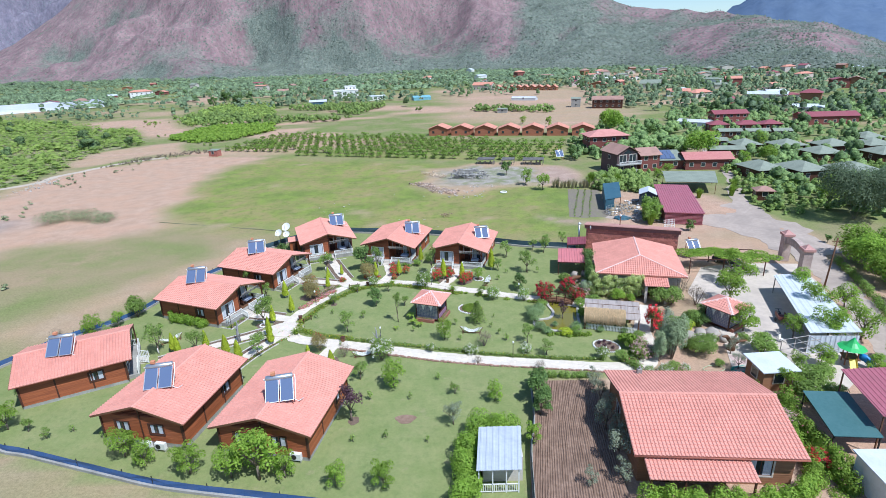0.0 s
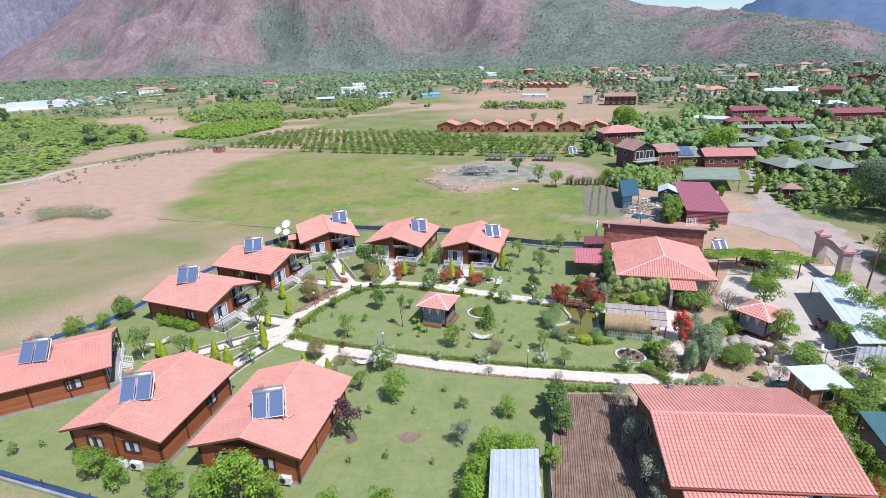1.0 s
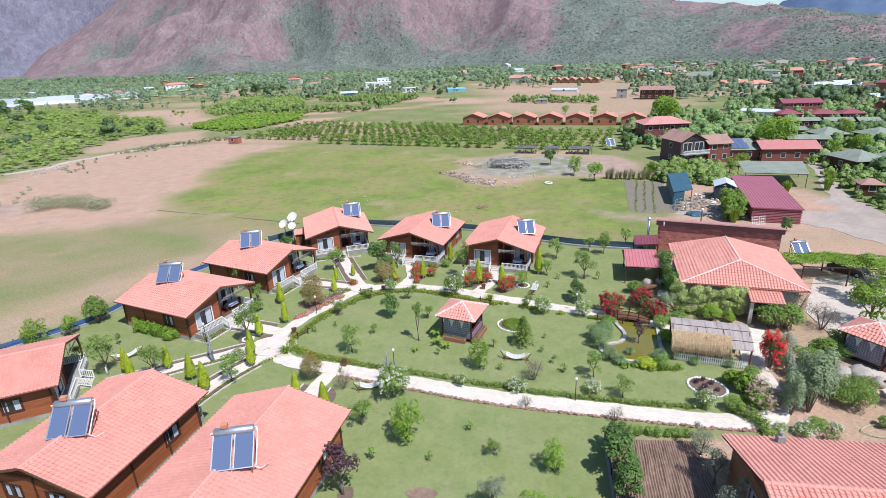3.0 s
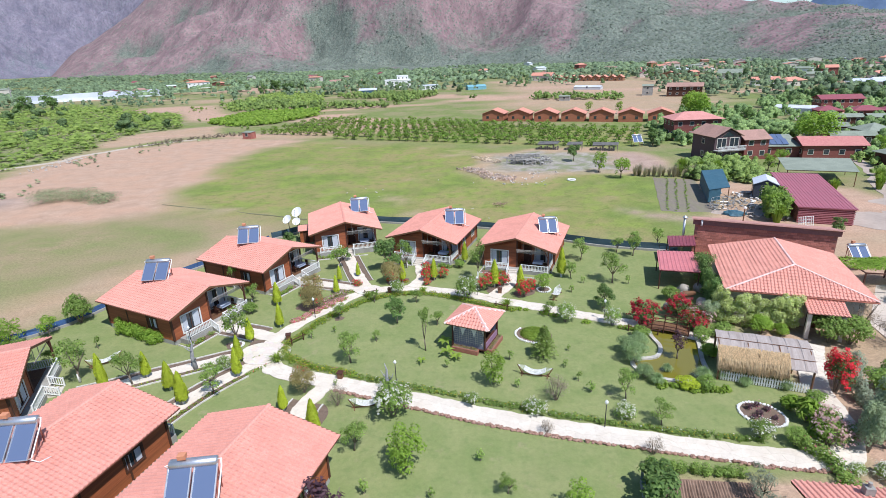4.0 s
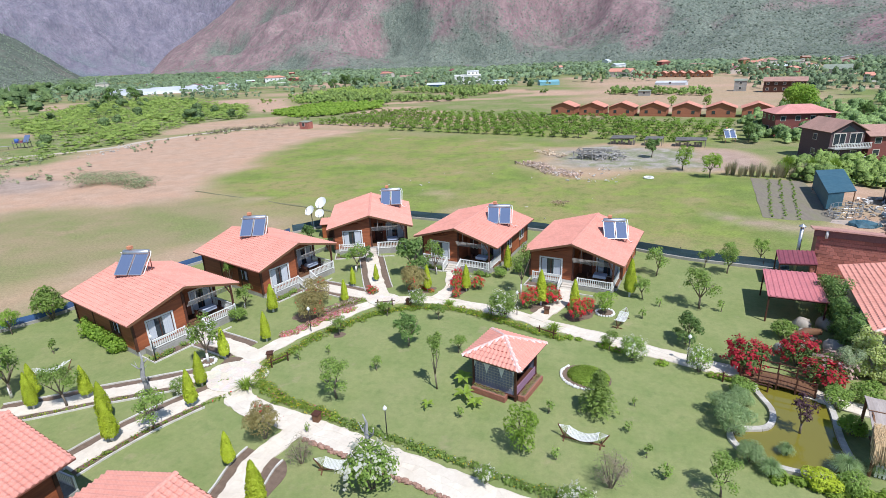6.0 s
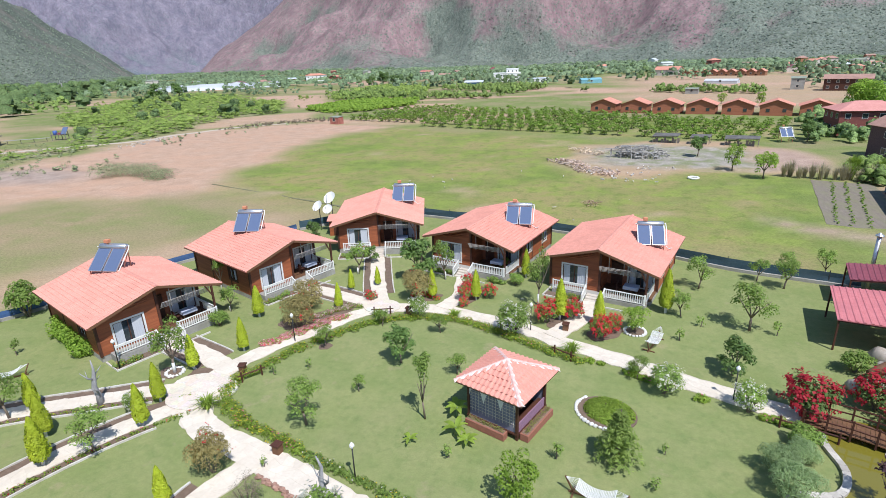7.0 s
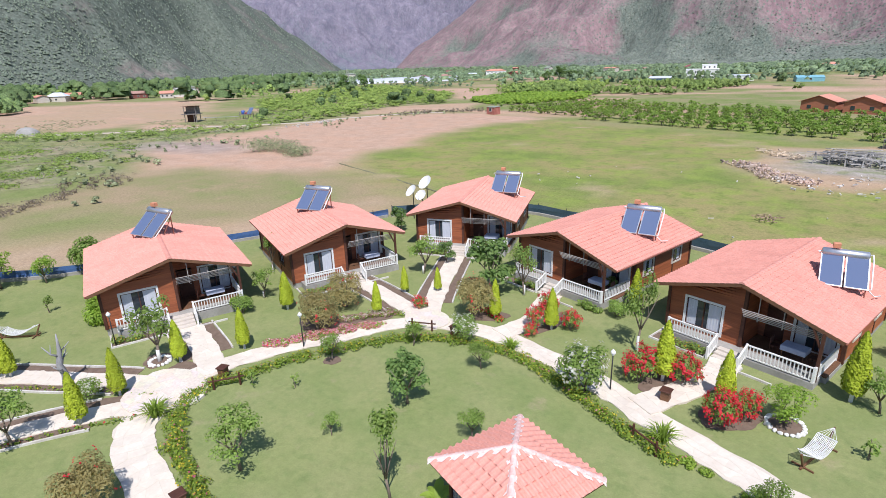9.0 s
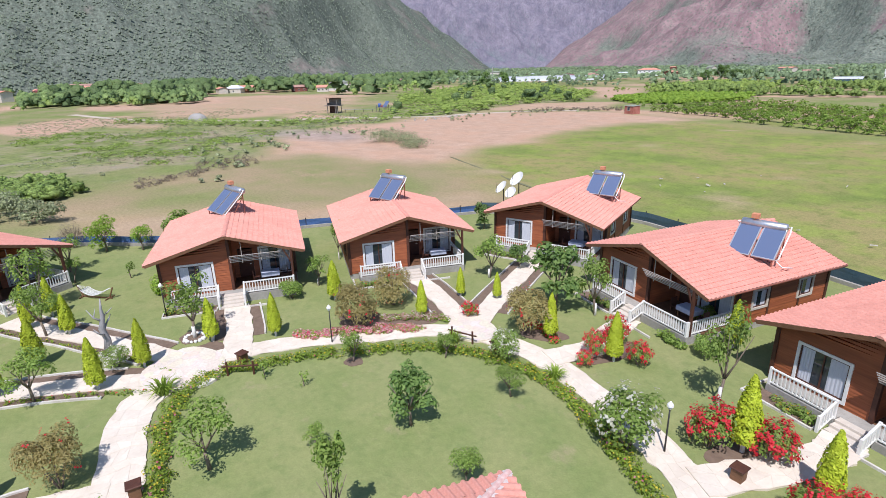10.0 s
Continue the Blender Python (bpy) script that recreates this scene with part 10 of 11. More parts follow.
# field hut on stilts and a blue tractor-like heap west of the bare field
M_SHEDROOF_ = surf("grey_brown_planks", (0.17, 0.15, 0.13), (0.28, 0.25, 0.22), 2, 0.9, (0.12, 0.10, 0.09), 0.6, 0.6, 0.3, stretch=(1, 1, 6))
sk = thing("stilt_hut", pose(-172.5, 149.5, 0, 0, 0, 40), "two-storey grey plank hut on stilts", "hut")
part("upper", Shape().box(-1.9, 1.9, 0.2, 1.9, 2.7, 4.9).box(-1.9, -1.75, -1.9, 0.2, 2.7, 3.5).box(1.75, 1.9, -1.9, 0.2, 2.7, 3.5), M_SHEDROOF_, sk, "grey-brown plank cabin open to the front")
part("lower", Shape().box(-1.7, 0.6, -0.2, 1.8, 0, 2.4), M_DARKWOOD, sk, "dark boarded lower room")
part("roof", Shape().plate([(-2.5, -2.5, 5.4), (2.5, -2.5, 5.4), (2.5, 2.5, 4.95), (-2.5, 2.5, 4.95)], 0.12), M_BROWNROOF, sk)
part("floor", Shape().box(-2.7, 2.7, -2.7, 2.3, 2.5, 2.7), M_SHEDROOF_, sk)
part("ladder", Shape().beam((2.0, -2.6, 2.6), (2.6, -4.2, 0), 0.12).beam((1.4, -2.6, 2.6), (2.0, -4.2, 0), 0.12), M_SHEDROOF_, sk)
for a in (-1.85, 1.85):
    for b in (-1.85, 1.85):
        part("stilt", Shape().beam((a, b, 0), (a, b, 5.1), 0.18), M_SHEDROOF_, sk)
gw_ = thing("gangway", pose(-172.5, 149.5, 0), "long pale plank gangway over the dry ditch", "gangway")
part("deck", Shape().beam((2.4, 2.2, 1.2), (9.5, 11.0, 1.0), 0.9, 0.12), M_CONC, gw_)
for k in range(4):
    part("post", Shape().beam((2.9 + 2.0 * k, 2.8 + 2.5 * k, -0.1), (2.9 + 2.0 * k, 2.8 + 2.5 * k, 1.1), 0.12), M_SHEDROOF_, gw_)
hp = thing("pump_stand", pose(-162.0, 163.0, 0, 0, 0, 25), "pump stand with a blue barrel and a tilted pale panel", "pump stand")
part("deck", Shape().box(-2.2, 2.2, -1.2, 1.2, 1.5, 1.65), M_SHEDROOF_, hp)
for a in (-2.0, 0.0, 2.0):
    for b in (-1.0, 1.0):
        part("post", Shape().beam((a, b, -0.1), (a * 0.95, b, 2.5), 0.14), M_SHEDROOF_, hp)
part("barrel", Shape().tube([(-1.2, 0, 1.65), (-1.2, 0, 1.75), (-1.2, 0, 2.7), (-1.2, 0, 2.85)], [0.5, 0.62, 0.62, 0.35], 14), surf("blue_barrel", (0.045, 0.095, 0.34), (0.07, 0.14, 0.42), 3, 0.5, (0.10, 0.16, 0.40), 0.6, 0.5), hp, "blue plastic barrel", True)
part("crate", Shape().box(-0.4, 0.5, -0.7, 0.6, 1.65, 2.2, 0.03), M_MAROON, hp, "dull red crate")
part("panel", Shape().plate([(0.8, -1.1, 1.8), (2.3, -1.1, 1.8), (2.5, 0.9, 3.7), (1.0, 0.9, 3.7)], 0.08), M_PANEL, hp, "blue-grey tilted panel")
# low dome under grey polythene net
mt = thing("covered_mound", pose(-185.5, 106.4, 0), "low grey dome of polythene net in the field", "mound")
part("cover", Shape().ball((0, 0, 0), 3.6, 14, 8, (1.3, 0.8, 0.62)), M_CONC, mt, "", True)

# vegetable plot, rubble yard, animal sheds
structure("vegetable_plot", Shape().slab(ragged([(25.6, 108.6), (34.2, 105.7), (37.7, 130.5), (30.6, 133)], 0.06, 0.9), -0.05, 0.035), surf("grey_brown_soil", (0.175, 0.145, 0.112), (0.245, 0.205, 0.16), 1.3, 0.95, (0.21, 0.20, 0.11), 0.35, 0.7, 0.5, stretch=(2, 0.5, 1)), "grey-brown tilled vegetable plot")


M_SHEDROOF = surf("patched_dark_sheet", (0.085, 0.08, 0.075), (0.15, 0.14, 0.13), 1.2, 0.9, (0.24, 0.22, 0.20), 0.5, 0.6, 0.3)


def debris(name, label, poly, n, sizes, material, seed, flat=0.4, longest=2.6):
    rn = random.Random(seed)
    pts_ = scatter(poly, n * 3, seed, -99)[:n]
    sh = Shape()
    for x, y in pts_:
        s, a = rn.uniform(*sizes), rn.uniform(0, 6.28)
        l = s * rn.uniform(0.8, longest)
        dx, dy = math.cos(a) * l / 2, math.sin(a) * l / 2
        z = rn.uniform(0.05, 0.5) * flat
        sh.beam((x - dx, y - dy, z + rn.uniform(0, 0.25)), (x + dx, y + dy, z + rn.uniform(0, 0.25)), s * 0.6, s * rn.uniform(0.3, 0.8))
    return structure(name, sh, material, label, kind="stuff")


PILE = [(-10.5, 144), (-6.5, 139.5), (-3.5, 133), (2.3, 130.8), (3, 134.5), (-2, 138), (-5, 145)]
debris("rubble", "heap of broken bricks and pinkish rubble", PILE, 420, (0.08, 0.34), surf("brick_rubble", (0.40, 0.27, 0.21), (0.60, 0.46, 0.38), 2, 0.95, (0.48, 0.44, 0.38), 0.3, 0.6, island=0.4), 1, 0.7)
debris("plank_heap", "low heap of pale tan boards", [(-8, 159), (-6, 155), (-1, 150), (0.6, 152.5), (-3, 157)], 90, (0.1, 0.3), surf("tan_boards", (0.46, 0.36, 0.25), (0.62, 0.50, 0.37), 3, 0.9, None, island=0.4), 7, 0.9, 6.0)
debris("brush_heap", "small heap of dry brown brush", [(-2.0, 111.8), (0.4, 111.6), (0.6, 113.4), (-1.6, 113.8)], 60, (0.05, 0.12), surf("dry_brush", (0.26, 0.18, 0.11), (0.40, 0.29, 0.19), 3, 0.95, None, island=0.4), 8, 0.7, 9.0)
debris("scrap_heap", "stacks of grey weathered planks and scrap", [(2, 150), (10, 146), (13, 153), (8, 161), (2, 160)], 210, (0.12, 0.34), surf("grey_scrap_wood", (0.24, 0.225, 0.205), (0.42, 0.395, 0.365), 3, 0.95, None, island=0.5), 2, 1.0, 7.0)
debris("scrap_heap", "pale scrap scattered beside the yard", [(-8, 130), (8, 126), (14, 140), (2, 142)], 60, (0.06, 0.3), surf("pale_scrap", (0.45, 0.42, 0.38), (0.66, 0.63, 0.58), 3, 0.9, None, island=0.3), 3, 0.5)
debris("scrap_heap", "clutter of boards and sheet round the stalls", [(34, 104), (42, 102), (43, 114), (38, 118), (33, 110)], 110, (0.1, 0.38), surf("mixed_clutter", (0.22, 0.21, 0.20), (0.46, 0.44, 0.41), 1, 0.8, None, island=0.5), 4, 1.2)
debris("field_stones", "scattered pale stones in the meadow", [(-40, 108), (10, 100), (20, 115), (0, 128), (-30, 140), (-35, 125)], 12, (0.08, 0.25), M_STONE, 5, 0.3)
debris("field_stones", "pale stones along the bare field", [(-126, 146), (-120, 150), (-124, 172), (-130, 168)], 70, (0.1, 0.4), M_STONE, 6, 0.4)
for x, y, w, rot in ((9.5, 168.7, 5.5, -14), (17.0, 166.8, 4.0, -14), (23.5, 165.4, 6.5, -14)):
    canopy("animal_shed", "low animal shed of weathered boards", [(x, y, 1.5), (x + w * 0.97, y - w * 0.24, 1.75), (x + w * 0.97 + 0.8, y - w * 0.24 + 3.2, 1.9), (x + 0.8, y + 3.2, 1.8)], M_SHEDROOF, M_SHEDROOF_, category="shed", ribs=False)
    sw = thing("shed_boards", pose(x, y, 0, 0, 0, rot), "dark slatted boards of the animal shed", "boards")
    for k in range(int(w / 0.55)):
        if k % 4 != 2:
            part("board", Shape().box(0.2 + 0.55 * k, 0.66 + 0.55 * k, 0.6, 0.66, 0, 0.75 + 0.12 * ((k * 7) % 5)), M_SHEDROOF_, sw)

oh = build_heater()
oh.matrix_basis = pose(36.4, 170.6, 0.9, 0, 0, 8) @ Matrix.Scale(1.2, 4)
pfm = thing("plank_frame", pose(1.0, 149.0, 0, 0, 0, -6), "collapsed frame of grey weathered beams and boards", "frame")
rpf = random.Random(6)
for k in range(5):
    part("post", Shape().beam((2.0 * k, 0, -0.1), (2.0 * k + rpf.uniform(-0.3, 0.3), rpf.uniform(-0.2, 0.2), rpf.uniform(1.4, 2.3)), 0.16), bpy.data.materials["grey_scrap_wood"], pfm)
    part("post", Shape().beam((2.0 * k, 3.0, -0.1), (2.0 * k + rpf.uniform(-0.3, 0.3), 3.0, rpf.uniform(1.2, 2.2)), 0.16), bpy.data.materials["grey_scrap_wood"], pfm)
for k in range(16):
    y0, z0 = rpf.uniform(-0.3, 3.2), rpf.uniform(0.7, 2.1)
    part("board", Shape().beam((rpf.uniform(-1, 4), y0, z0), (rpf.uniform(4.5, 9.5), y0 + rpf.uniform(-1.2, 1.2), z0 + rpf.uniform(-0.5, 0.3)), 0.28, 0.06), bpy.data.materials["grey_scrap_wood"], pfm)

# orchard: rows of small trees, each its own
models = [build_tree("orchard_tree", "small round orchard tree in a row", "tree", "orchard trees", 2.3, 1.55, L_ORCHARD, 210, 0.50, 90 + k, low=0.0, k=10) for k in range(3)]
ORCHARD = [(-90, 210), (-57, 198.5), (-6, 178.5), (37, 170), (44, 200), (-8, 229), (-78, 252)]
spots = []
u, v = Vector((0.955, -0.297)), Vector((0.297, 0.955))
ro = random.Random(3)
for i in range(-38, 42):
    for j in range(0, 12):
        p = Vector((-20, 187)) + u * (i * 3.3 + 0.3 * ro.uniform(-1, 1)) + v * ((j - 2) * 6.2)
        if in_poly(np.array([p.x]), np.array([p.y]), ORCHARD)[0] and ro.random() < 0.93:
            spots.append((p.x, p.y))
for i, (x, y) in enumerate(spots[3:]):
    k = ro.uniform(0.8, 1.2)
    copy_thing(models[i % 3], pose(x, y, 0, 0, 0, ro.uniform(0, 360)) @ Matrix.Diagonal((k * 1.08, k * 1.08, k, 1)))
for m_, (x, y) in zip(models, spots[:3]):
    m_.matrix_basis = pose(x, y, 0)

# single trees of the yards
plants(bright, 3.0, [(20.8, 139, 4.5), (24.2, 133, 4.4), (47.3, 250, 5.0), (37.5, 264, 4.0), (40.6, 103.5, 4.6), (84, 150, 5), (88, 121, 4.5), (82, 112, 4.5), (97, 118, 5), (55.0, 138, 3.5), (60, 144, 3.5), (104, 178, 6)], 21, 3)
plants(dense, 3.0, [(17.0, 152.0, 4.0), (92, 97, 8.0, 1.2), (40.5, 172, 5.0), (78, 205, 6), (-293, 333, 12), (-280, 340, 11), (-173, 436, 12), (-166, 441, 10), (-181, 431, 9), (66, 88, 1.6), (46, 97, 2.5)], 22, 3)
plants(bright, 3.0, [(41.5, 71.5, 5.6), (38.0, 66.0, 4.8), (35.8, 58.4, 4.3), (35.4, 53.9, 2.4), (40.7, 56.4, 3.2, 1.1), (48.2, 67.4, 4.9, 1.05), (46.4, 61.0, 5.0, 1.1), (44.0, 55.2, 4.6, 1.05), (51.3, 62.9, 4.4, 1.0), (48.0, 55.4, 4.6, 1.05), (60.5, 61.5, 6.5), (65.0, 62.0, 8.5), (70.0, 58.0, 8.0), (60.0, 54.0, 6.0), (39.9, 50.1, 3.2, 1.1), (33.6, 45.4, 2.9, 1.2), (57.2, 56.5, 4.2, 1.1), (44.5, 48.5, 2.8), (48, 50, 3.5), (37.0, 49.5, 2.4), (50, 45, 4), (46, 46.5, 3), (56.5, 49, 5)], 23, 3)
plants(lambda s: build_bush("carob_tree", "great rounded dark evergreen tree, leafy to the ground", "tree", "great dark trees", 11.0, 8.4, L_CAROB, 11000, 0.48, s, k=18, shell=0.3), 11.0, [(79.5, 100.5, 10.8, 0.8), (91, 104, 9.8, 0.85)], 40, 2)
plants(lambda s: build_bush("mulberry_tree", "big rounded bright-green tree beside the lane", "tree", "green trees along the lane", 6.0, 3.4, L_BRIGHT, 3800, 0.37, s, k=16, shell=0.30), 6.0, [(64.0, 76.0, 5.8), (62.8, 70.0, 6.0), (68.0, 72.0, 6.0), (65.5, 80.2, 5.6), (70.5, 79.0, 6.2), (76.5, 77.0, 6.4), (72.0, 71.0, 6.0), (78.0, 68.0, 6.4), (84.0, 74.0, 6.5), (68.5, 64.5, 6.0), (75.0, 60.0, 6.0), (68.7, 226, 10.0), (80.5, 170, 8.5), (95.0, 158, 5.0)], 46, 3)
border("vine_arbour", "flat leafy vine arbour over the court", smooth_line([(37.5, 79.0), (41.5, 79.5), (45.5, 77.5), (48.5, 76.5)]), 3.0, 0.6, 9000, L_BRIGHT, 31, size=0.24, lift=2.4)
ab = thing("arbour_frame", pose(43, 78, 0), "dark timber frame carrying the vines", "arbour")
for x, y in ((-6, -1.5), (-6, 3), (-1, -1.8), (-1, 3), (4.5, -3.2), (5.0, 1.5)):
    part("post", Shape().beam((x, y, 0), (x, y, 2.5), 0.12), M_DARKWOOD, ab)
part("beam", Shape().beam((-6, -1.5, 2.5), (4.5, -3.2, 2.5), 0.12).beam((-6, 3, 2.5), (5, 1.5, 2.5), 0.12).beam((-6, -1.5, 2.5), (-6, 3, 2.5), 0.1).beam((4.5, -3.2, 2.5), (5, 1.5, 2.5), 0.1), M_DARKWOOD, ab)
yh = build_heater()
yh.matrix_basis = pose(40.5, 82.6, 1.2, 0, 0, 5)
pl = thing("utility_pole", pose(53.8, 70.4, 0, 0, 3, 0), "tall brown utility pole beside the lane", "utility pole")
part("pole", Shape().tube([(0, 0, 0), (0, 0, 7.4)], [0.13, 0.09], 9), M_BROWNWOOD, pl, "", True)
part("crossarm", Shape().beam((-0.7, 0, 6.9), (0.7, 0, 6.9), 0.09), M_BROWNWOOD, pl)
for x, y in ((-500, 430), (-430, 470), (-610, 640), (-370, 330)):
    fp = thing("power_pole", pose(x, y, 0), "pale concrete power pole", "utility pole", "power poles")
    part("pole", Shape().tube([(0, 0, 0), (0, 0, 13)], [0.5, 0.35], 7), M_CONC, fp)
def build_car(m, label, paint):
    """A parked hatchback: shell from a side outline, glazing, lamps, wheels."""
    c = thing("car", m, label, "car")
    side = [(-2.0, 0.35), (-2.05, 0.75), (-1.9, 0.98), (-1.55, 1.38), (-0.2, 1.46), (0.55, 1.38), (1.15, 0.98), (1.9, 0.84), (2.08, 0.6), (2.0, 0.35)]
    vs, fs, n = [], [], len(side)
    for y, tuck in ((-0.84, 0.16), (-0.72, 0.0), (0.72, 0.0), (0.84, 0.16)):
        vs += [(x, y * (0.86 if z > 1.1 else 1.0), z - (tuck if z > 1.1 else 0)) for x, z in side]
    for k in range(3):
        fs += [(k * n + i, k * n + (i + 1) % n, (k + 1) * n + (i + 1) % n, (k + 1) * n + i) for i in range(n)]
    fs += [tuple(range(n))[::-1], tuple(range(3 * n, 4 * n))]
    part("body", Shape().add(vs, fs), paint, c)
    part("windscreen", Shape().plate([(1.12, -0.62, 1.0), (1.12, 0.62, 1.0), (0.60, 0.56, 1.39), (0.60, -0.56, 1.39)], 0.02), M_GLASS, c, "dark windscreen")
    part("rear_window", Shape().plate([(-1.60, -0.56, 1.38), (-1.60, 0.56, 1.38), (-1.92, 0.62, 1.02), (-1.92, -0.62, 1.02)], 0.02), M_GLASS, c, "dark rear window")
    for y in (-0.845, 0.825):
        part("side_window", Shape().box(-1.4, -0.35, y * 0.97, y * 0.97 + 0.02, 0.98, 1.26).box(-0.25, 0.6, y * 0.97, y * 0.97 + 0.02, 0.98, 1.26), M_GLASS, c)
    for y in (-0.6, 0.6):
        part("headlight", Shape().box(1.92, 2.06, y - 0.17, y + 0.17, 0.62, 0.78, 0.02), M_WHITE, c, "clear headlight")
    for x in (-1.3, 1.3):
        for y in (-0.8, 0.8):
            w = part("wheel", Shape().tube([(x, y - 0.1, 0.31), (x, y + 0.1, 0.31)], 0.31, 14), M_BLACK, c)
            part("rim", Shape().tube([(x, y - 0.11, 0.31), (x, y + 0.11, 0.31)], 0.18, 10), M_STEEL, w)
    return c


build_car(pose(44.6, 80.2, 0.045, 0, 0, -52), "dark grey parked hatchback under the vine arbour", surf("dark_grey_car_paint", (0.045, 0.05, 0.06), (0.06, 0.065, 0.075), 4, 0.3, None, bump=0.0))
heap = thing("tarp_heap", pose(36.0, 106.0, 0), "crumpled blue tarpaulin heap beside the plot", "tarpaulin")
part("sheet", Shape().ball((0, 0, 0.1), 1.5, 12, 6, (1.2, 0.7, 0.45), random.Random(4), 0.22), M_BLUETARP, heap)
debris("scrap_heap", "white sheets and boards lying round the hut", [(39.5, 109), (47, 108), (48, 113), (44, 121), (40.5, 119)], 46, (0.25, 0.6), surf("white_scrap", (0.55, 0.54, 0.52), (0.72, 0.71, 0.69), 3, 0.85, None, island=0.3), 9, 0.5)
pen = thing("animal_pen", pose(35.6, 110.2, 0, 0, 0, 30), "round grey wire pen beside the tarpaulin stall", "pen")
for k in range(14):
    a = 2 * math.pi * k / 14
    part("post", Shape().tube([(2.0 * math.cos(a), 1.5 * math.sin(a), 0), (2.0 * math.cos(a), 1.5 * math.sin(a), 1.5)], 0.035, 5), M_STEEL, pen)
for z in (0.35, 0.9, 1.45):
    part("hoop", Shape().tube([(2.0 * math.cos(a), 1.5 * math.sin(a), z) for a in (2 * math.pi * k / 20 for k in range(21))], 0.03, 5), M_STEEL, pen)
for k, (x, y) in enumerate(((42.2, 98.6), (43.4, 98.9))):
    rk = thing("white_rack", pose(x, y, 0, 0, 0, 12), "white metal grid rack leaning by the barn", "rack", "white racks")
    for i in range(5):
        part("bar", Shape().beam((-0.55, 0.1 * i, 0.1 + 0.4 * i), (0.55, 0.1 * i, 0.1 + 0.4 * i), 0.05), M_WHITE, rk)
    for i in range(4):
        part("bar", Shape().beam((-0.5 + 0.33 * i, 0, 0.05), (-0.5 + 0.33 * i, 0.42, 1.75), 0.05), M_WHITE, rk)
tyre = thing("tyre", pose(14.1, 131.5, 0.0), "old pale-edged tyre lying in the meadow", "tyre")
part("tread", Shape().tube([(0.75 * math.cos(a), 0.75 * math.sin(a), 0.15) for a in (2 * math.pi * k / 18 for k in range(19))], 0.17, 8), M_WSTONE, tyre, "", True)
plants(lambda s: build_grass("cane_stack", "stand of dry grey-brown canes along the plot", "canes", "dry canes along the plot", 3.0, 1.2, L_CANE, 110, 0.06, s, 0.15), 3.0, [(27.4 + 0.92 * k, 134.9 - 0.19 * k + 0.5 * math.sin(k * 2.3), 2.5 + 0.5 * math.sin(k * 1.7)) for k in range(14)], 81, 3)
# banana and cane clumps by the yards
plants(lambda s: build_grass("cane_clump", "tall pale green cane clump", "plant", "cane clumps", 3.0, 1.3, L_GRASS, 320, 0.11, s, 0.3), 3.0, [(38, 139, 3.2), (41, 137, 3.0), (44, 136, 3.4), (36, 134, 2.8), (66, 121, 3.2), (69, 126, 3.2), (58, 120, 2.6), (54, 121, 2.6), (40.2, 101.8, 3.2)], 24, 2)

# scrub and woods, too many to count
ROWS_P = np.array([(26.6 + 0.28 * k + 1.5 * r, 108.9 - 0.45 * r + 0.98 * k) for r in range(3) for k in range(0, 24)])
GARDEN_E = [(68.5, 119), (65.0, 110), (69.5, 104), (84, 108), (100, 105), (112, 125), (95, 140), (82, 146), (79, 141)]
S_WEST = [(-136, 158), (-132, 185), (-107, 207), (-99, 224), (-100, 262), (-78, 296), (-62, 304), (-95, 400), (-160, 345), (-232, 330), (-330, 420), (-330, 300), (-240, 215), (-176, 168)]
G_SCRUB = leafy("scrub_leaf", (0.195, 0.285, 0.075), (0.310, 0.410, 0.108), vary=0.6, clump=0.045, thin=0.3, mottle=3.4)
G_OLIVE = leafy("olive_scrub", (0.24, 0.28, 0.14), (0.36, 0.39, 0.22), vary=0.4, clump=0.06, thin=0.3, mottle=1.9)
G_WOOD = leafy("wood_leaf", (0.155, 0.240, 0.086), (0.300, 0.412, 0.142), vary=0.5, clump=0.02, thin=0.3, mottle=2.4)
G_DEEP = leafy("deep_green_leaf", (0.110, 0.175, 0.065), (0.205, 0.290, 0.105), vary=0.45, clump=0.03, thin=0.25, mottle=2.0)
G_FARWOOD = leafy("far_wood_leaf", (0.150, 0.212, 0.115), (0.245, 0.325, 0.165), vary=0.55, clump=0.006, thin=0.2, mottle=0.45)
G_WESTHILL = leafy("foothill_scrub", (0.195, 0.240, 0.180), (0.290, 0.338, 0.250), vary=0.35, clump=0.012, thin=0.45)
L_WEED = leafy("weed_leaf", (0.215, 0.305, 0.072), (0.370, 0.470, 0.115), vary=0.5, clump=0.05, thin=0.4)
# slope scrub green is greyed and blued in the colour, as haze would
G_HILL = leafy("hill_scrub", (0.185, 0.228, 0.178), (0.275, 0.318, 0.240), vary=0.3, clump=0.01, thin=0.45)
KEEP_CLEAR += [(-172.5, 149.5, 6), (-162, 163, 7), (-167, 156, 4)]
GREEN_N = [(-167, 344), (-144, 305), (-105, 339), (-137, 444), (-187, 455)]
grove("vegetable_rows", "rows of small green vegetables on the plot", ROWS_P + np.random.RandomState(3).normal(0, 0.12, ROWS_P.shape), 0.15, 0.4, 8, 0.2, L_FRUIT, 83, 0.9, clumps=2, fine=0)
grove("scrub", "dense bright green scrub beyond the bare field", scatter(DENSE, 4600, 1, 1.0, (14.0, -0.8)), 0.9, 3.0, 22, 0.36, L_WEED, 1, 1.3, clumps=2, fine=0, core=0.55)
grove("scrub", "lime-green crop rows beside the orchard", scatter(LIME, 1300, 41, 1.0), 1.2, 2.4, 15, 0.36, L_BRIGHT, 41, 0.8, clumps=3)
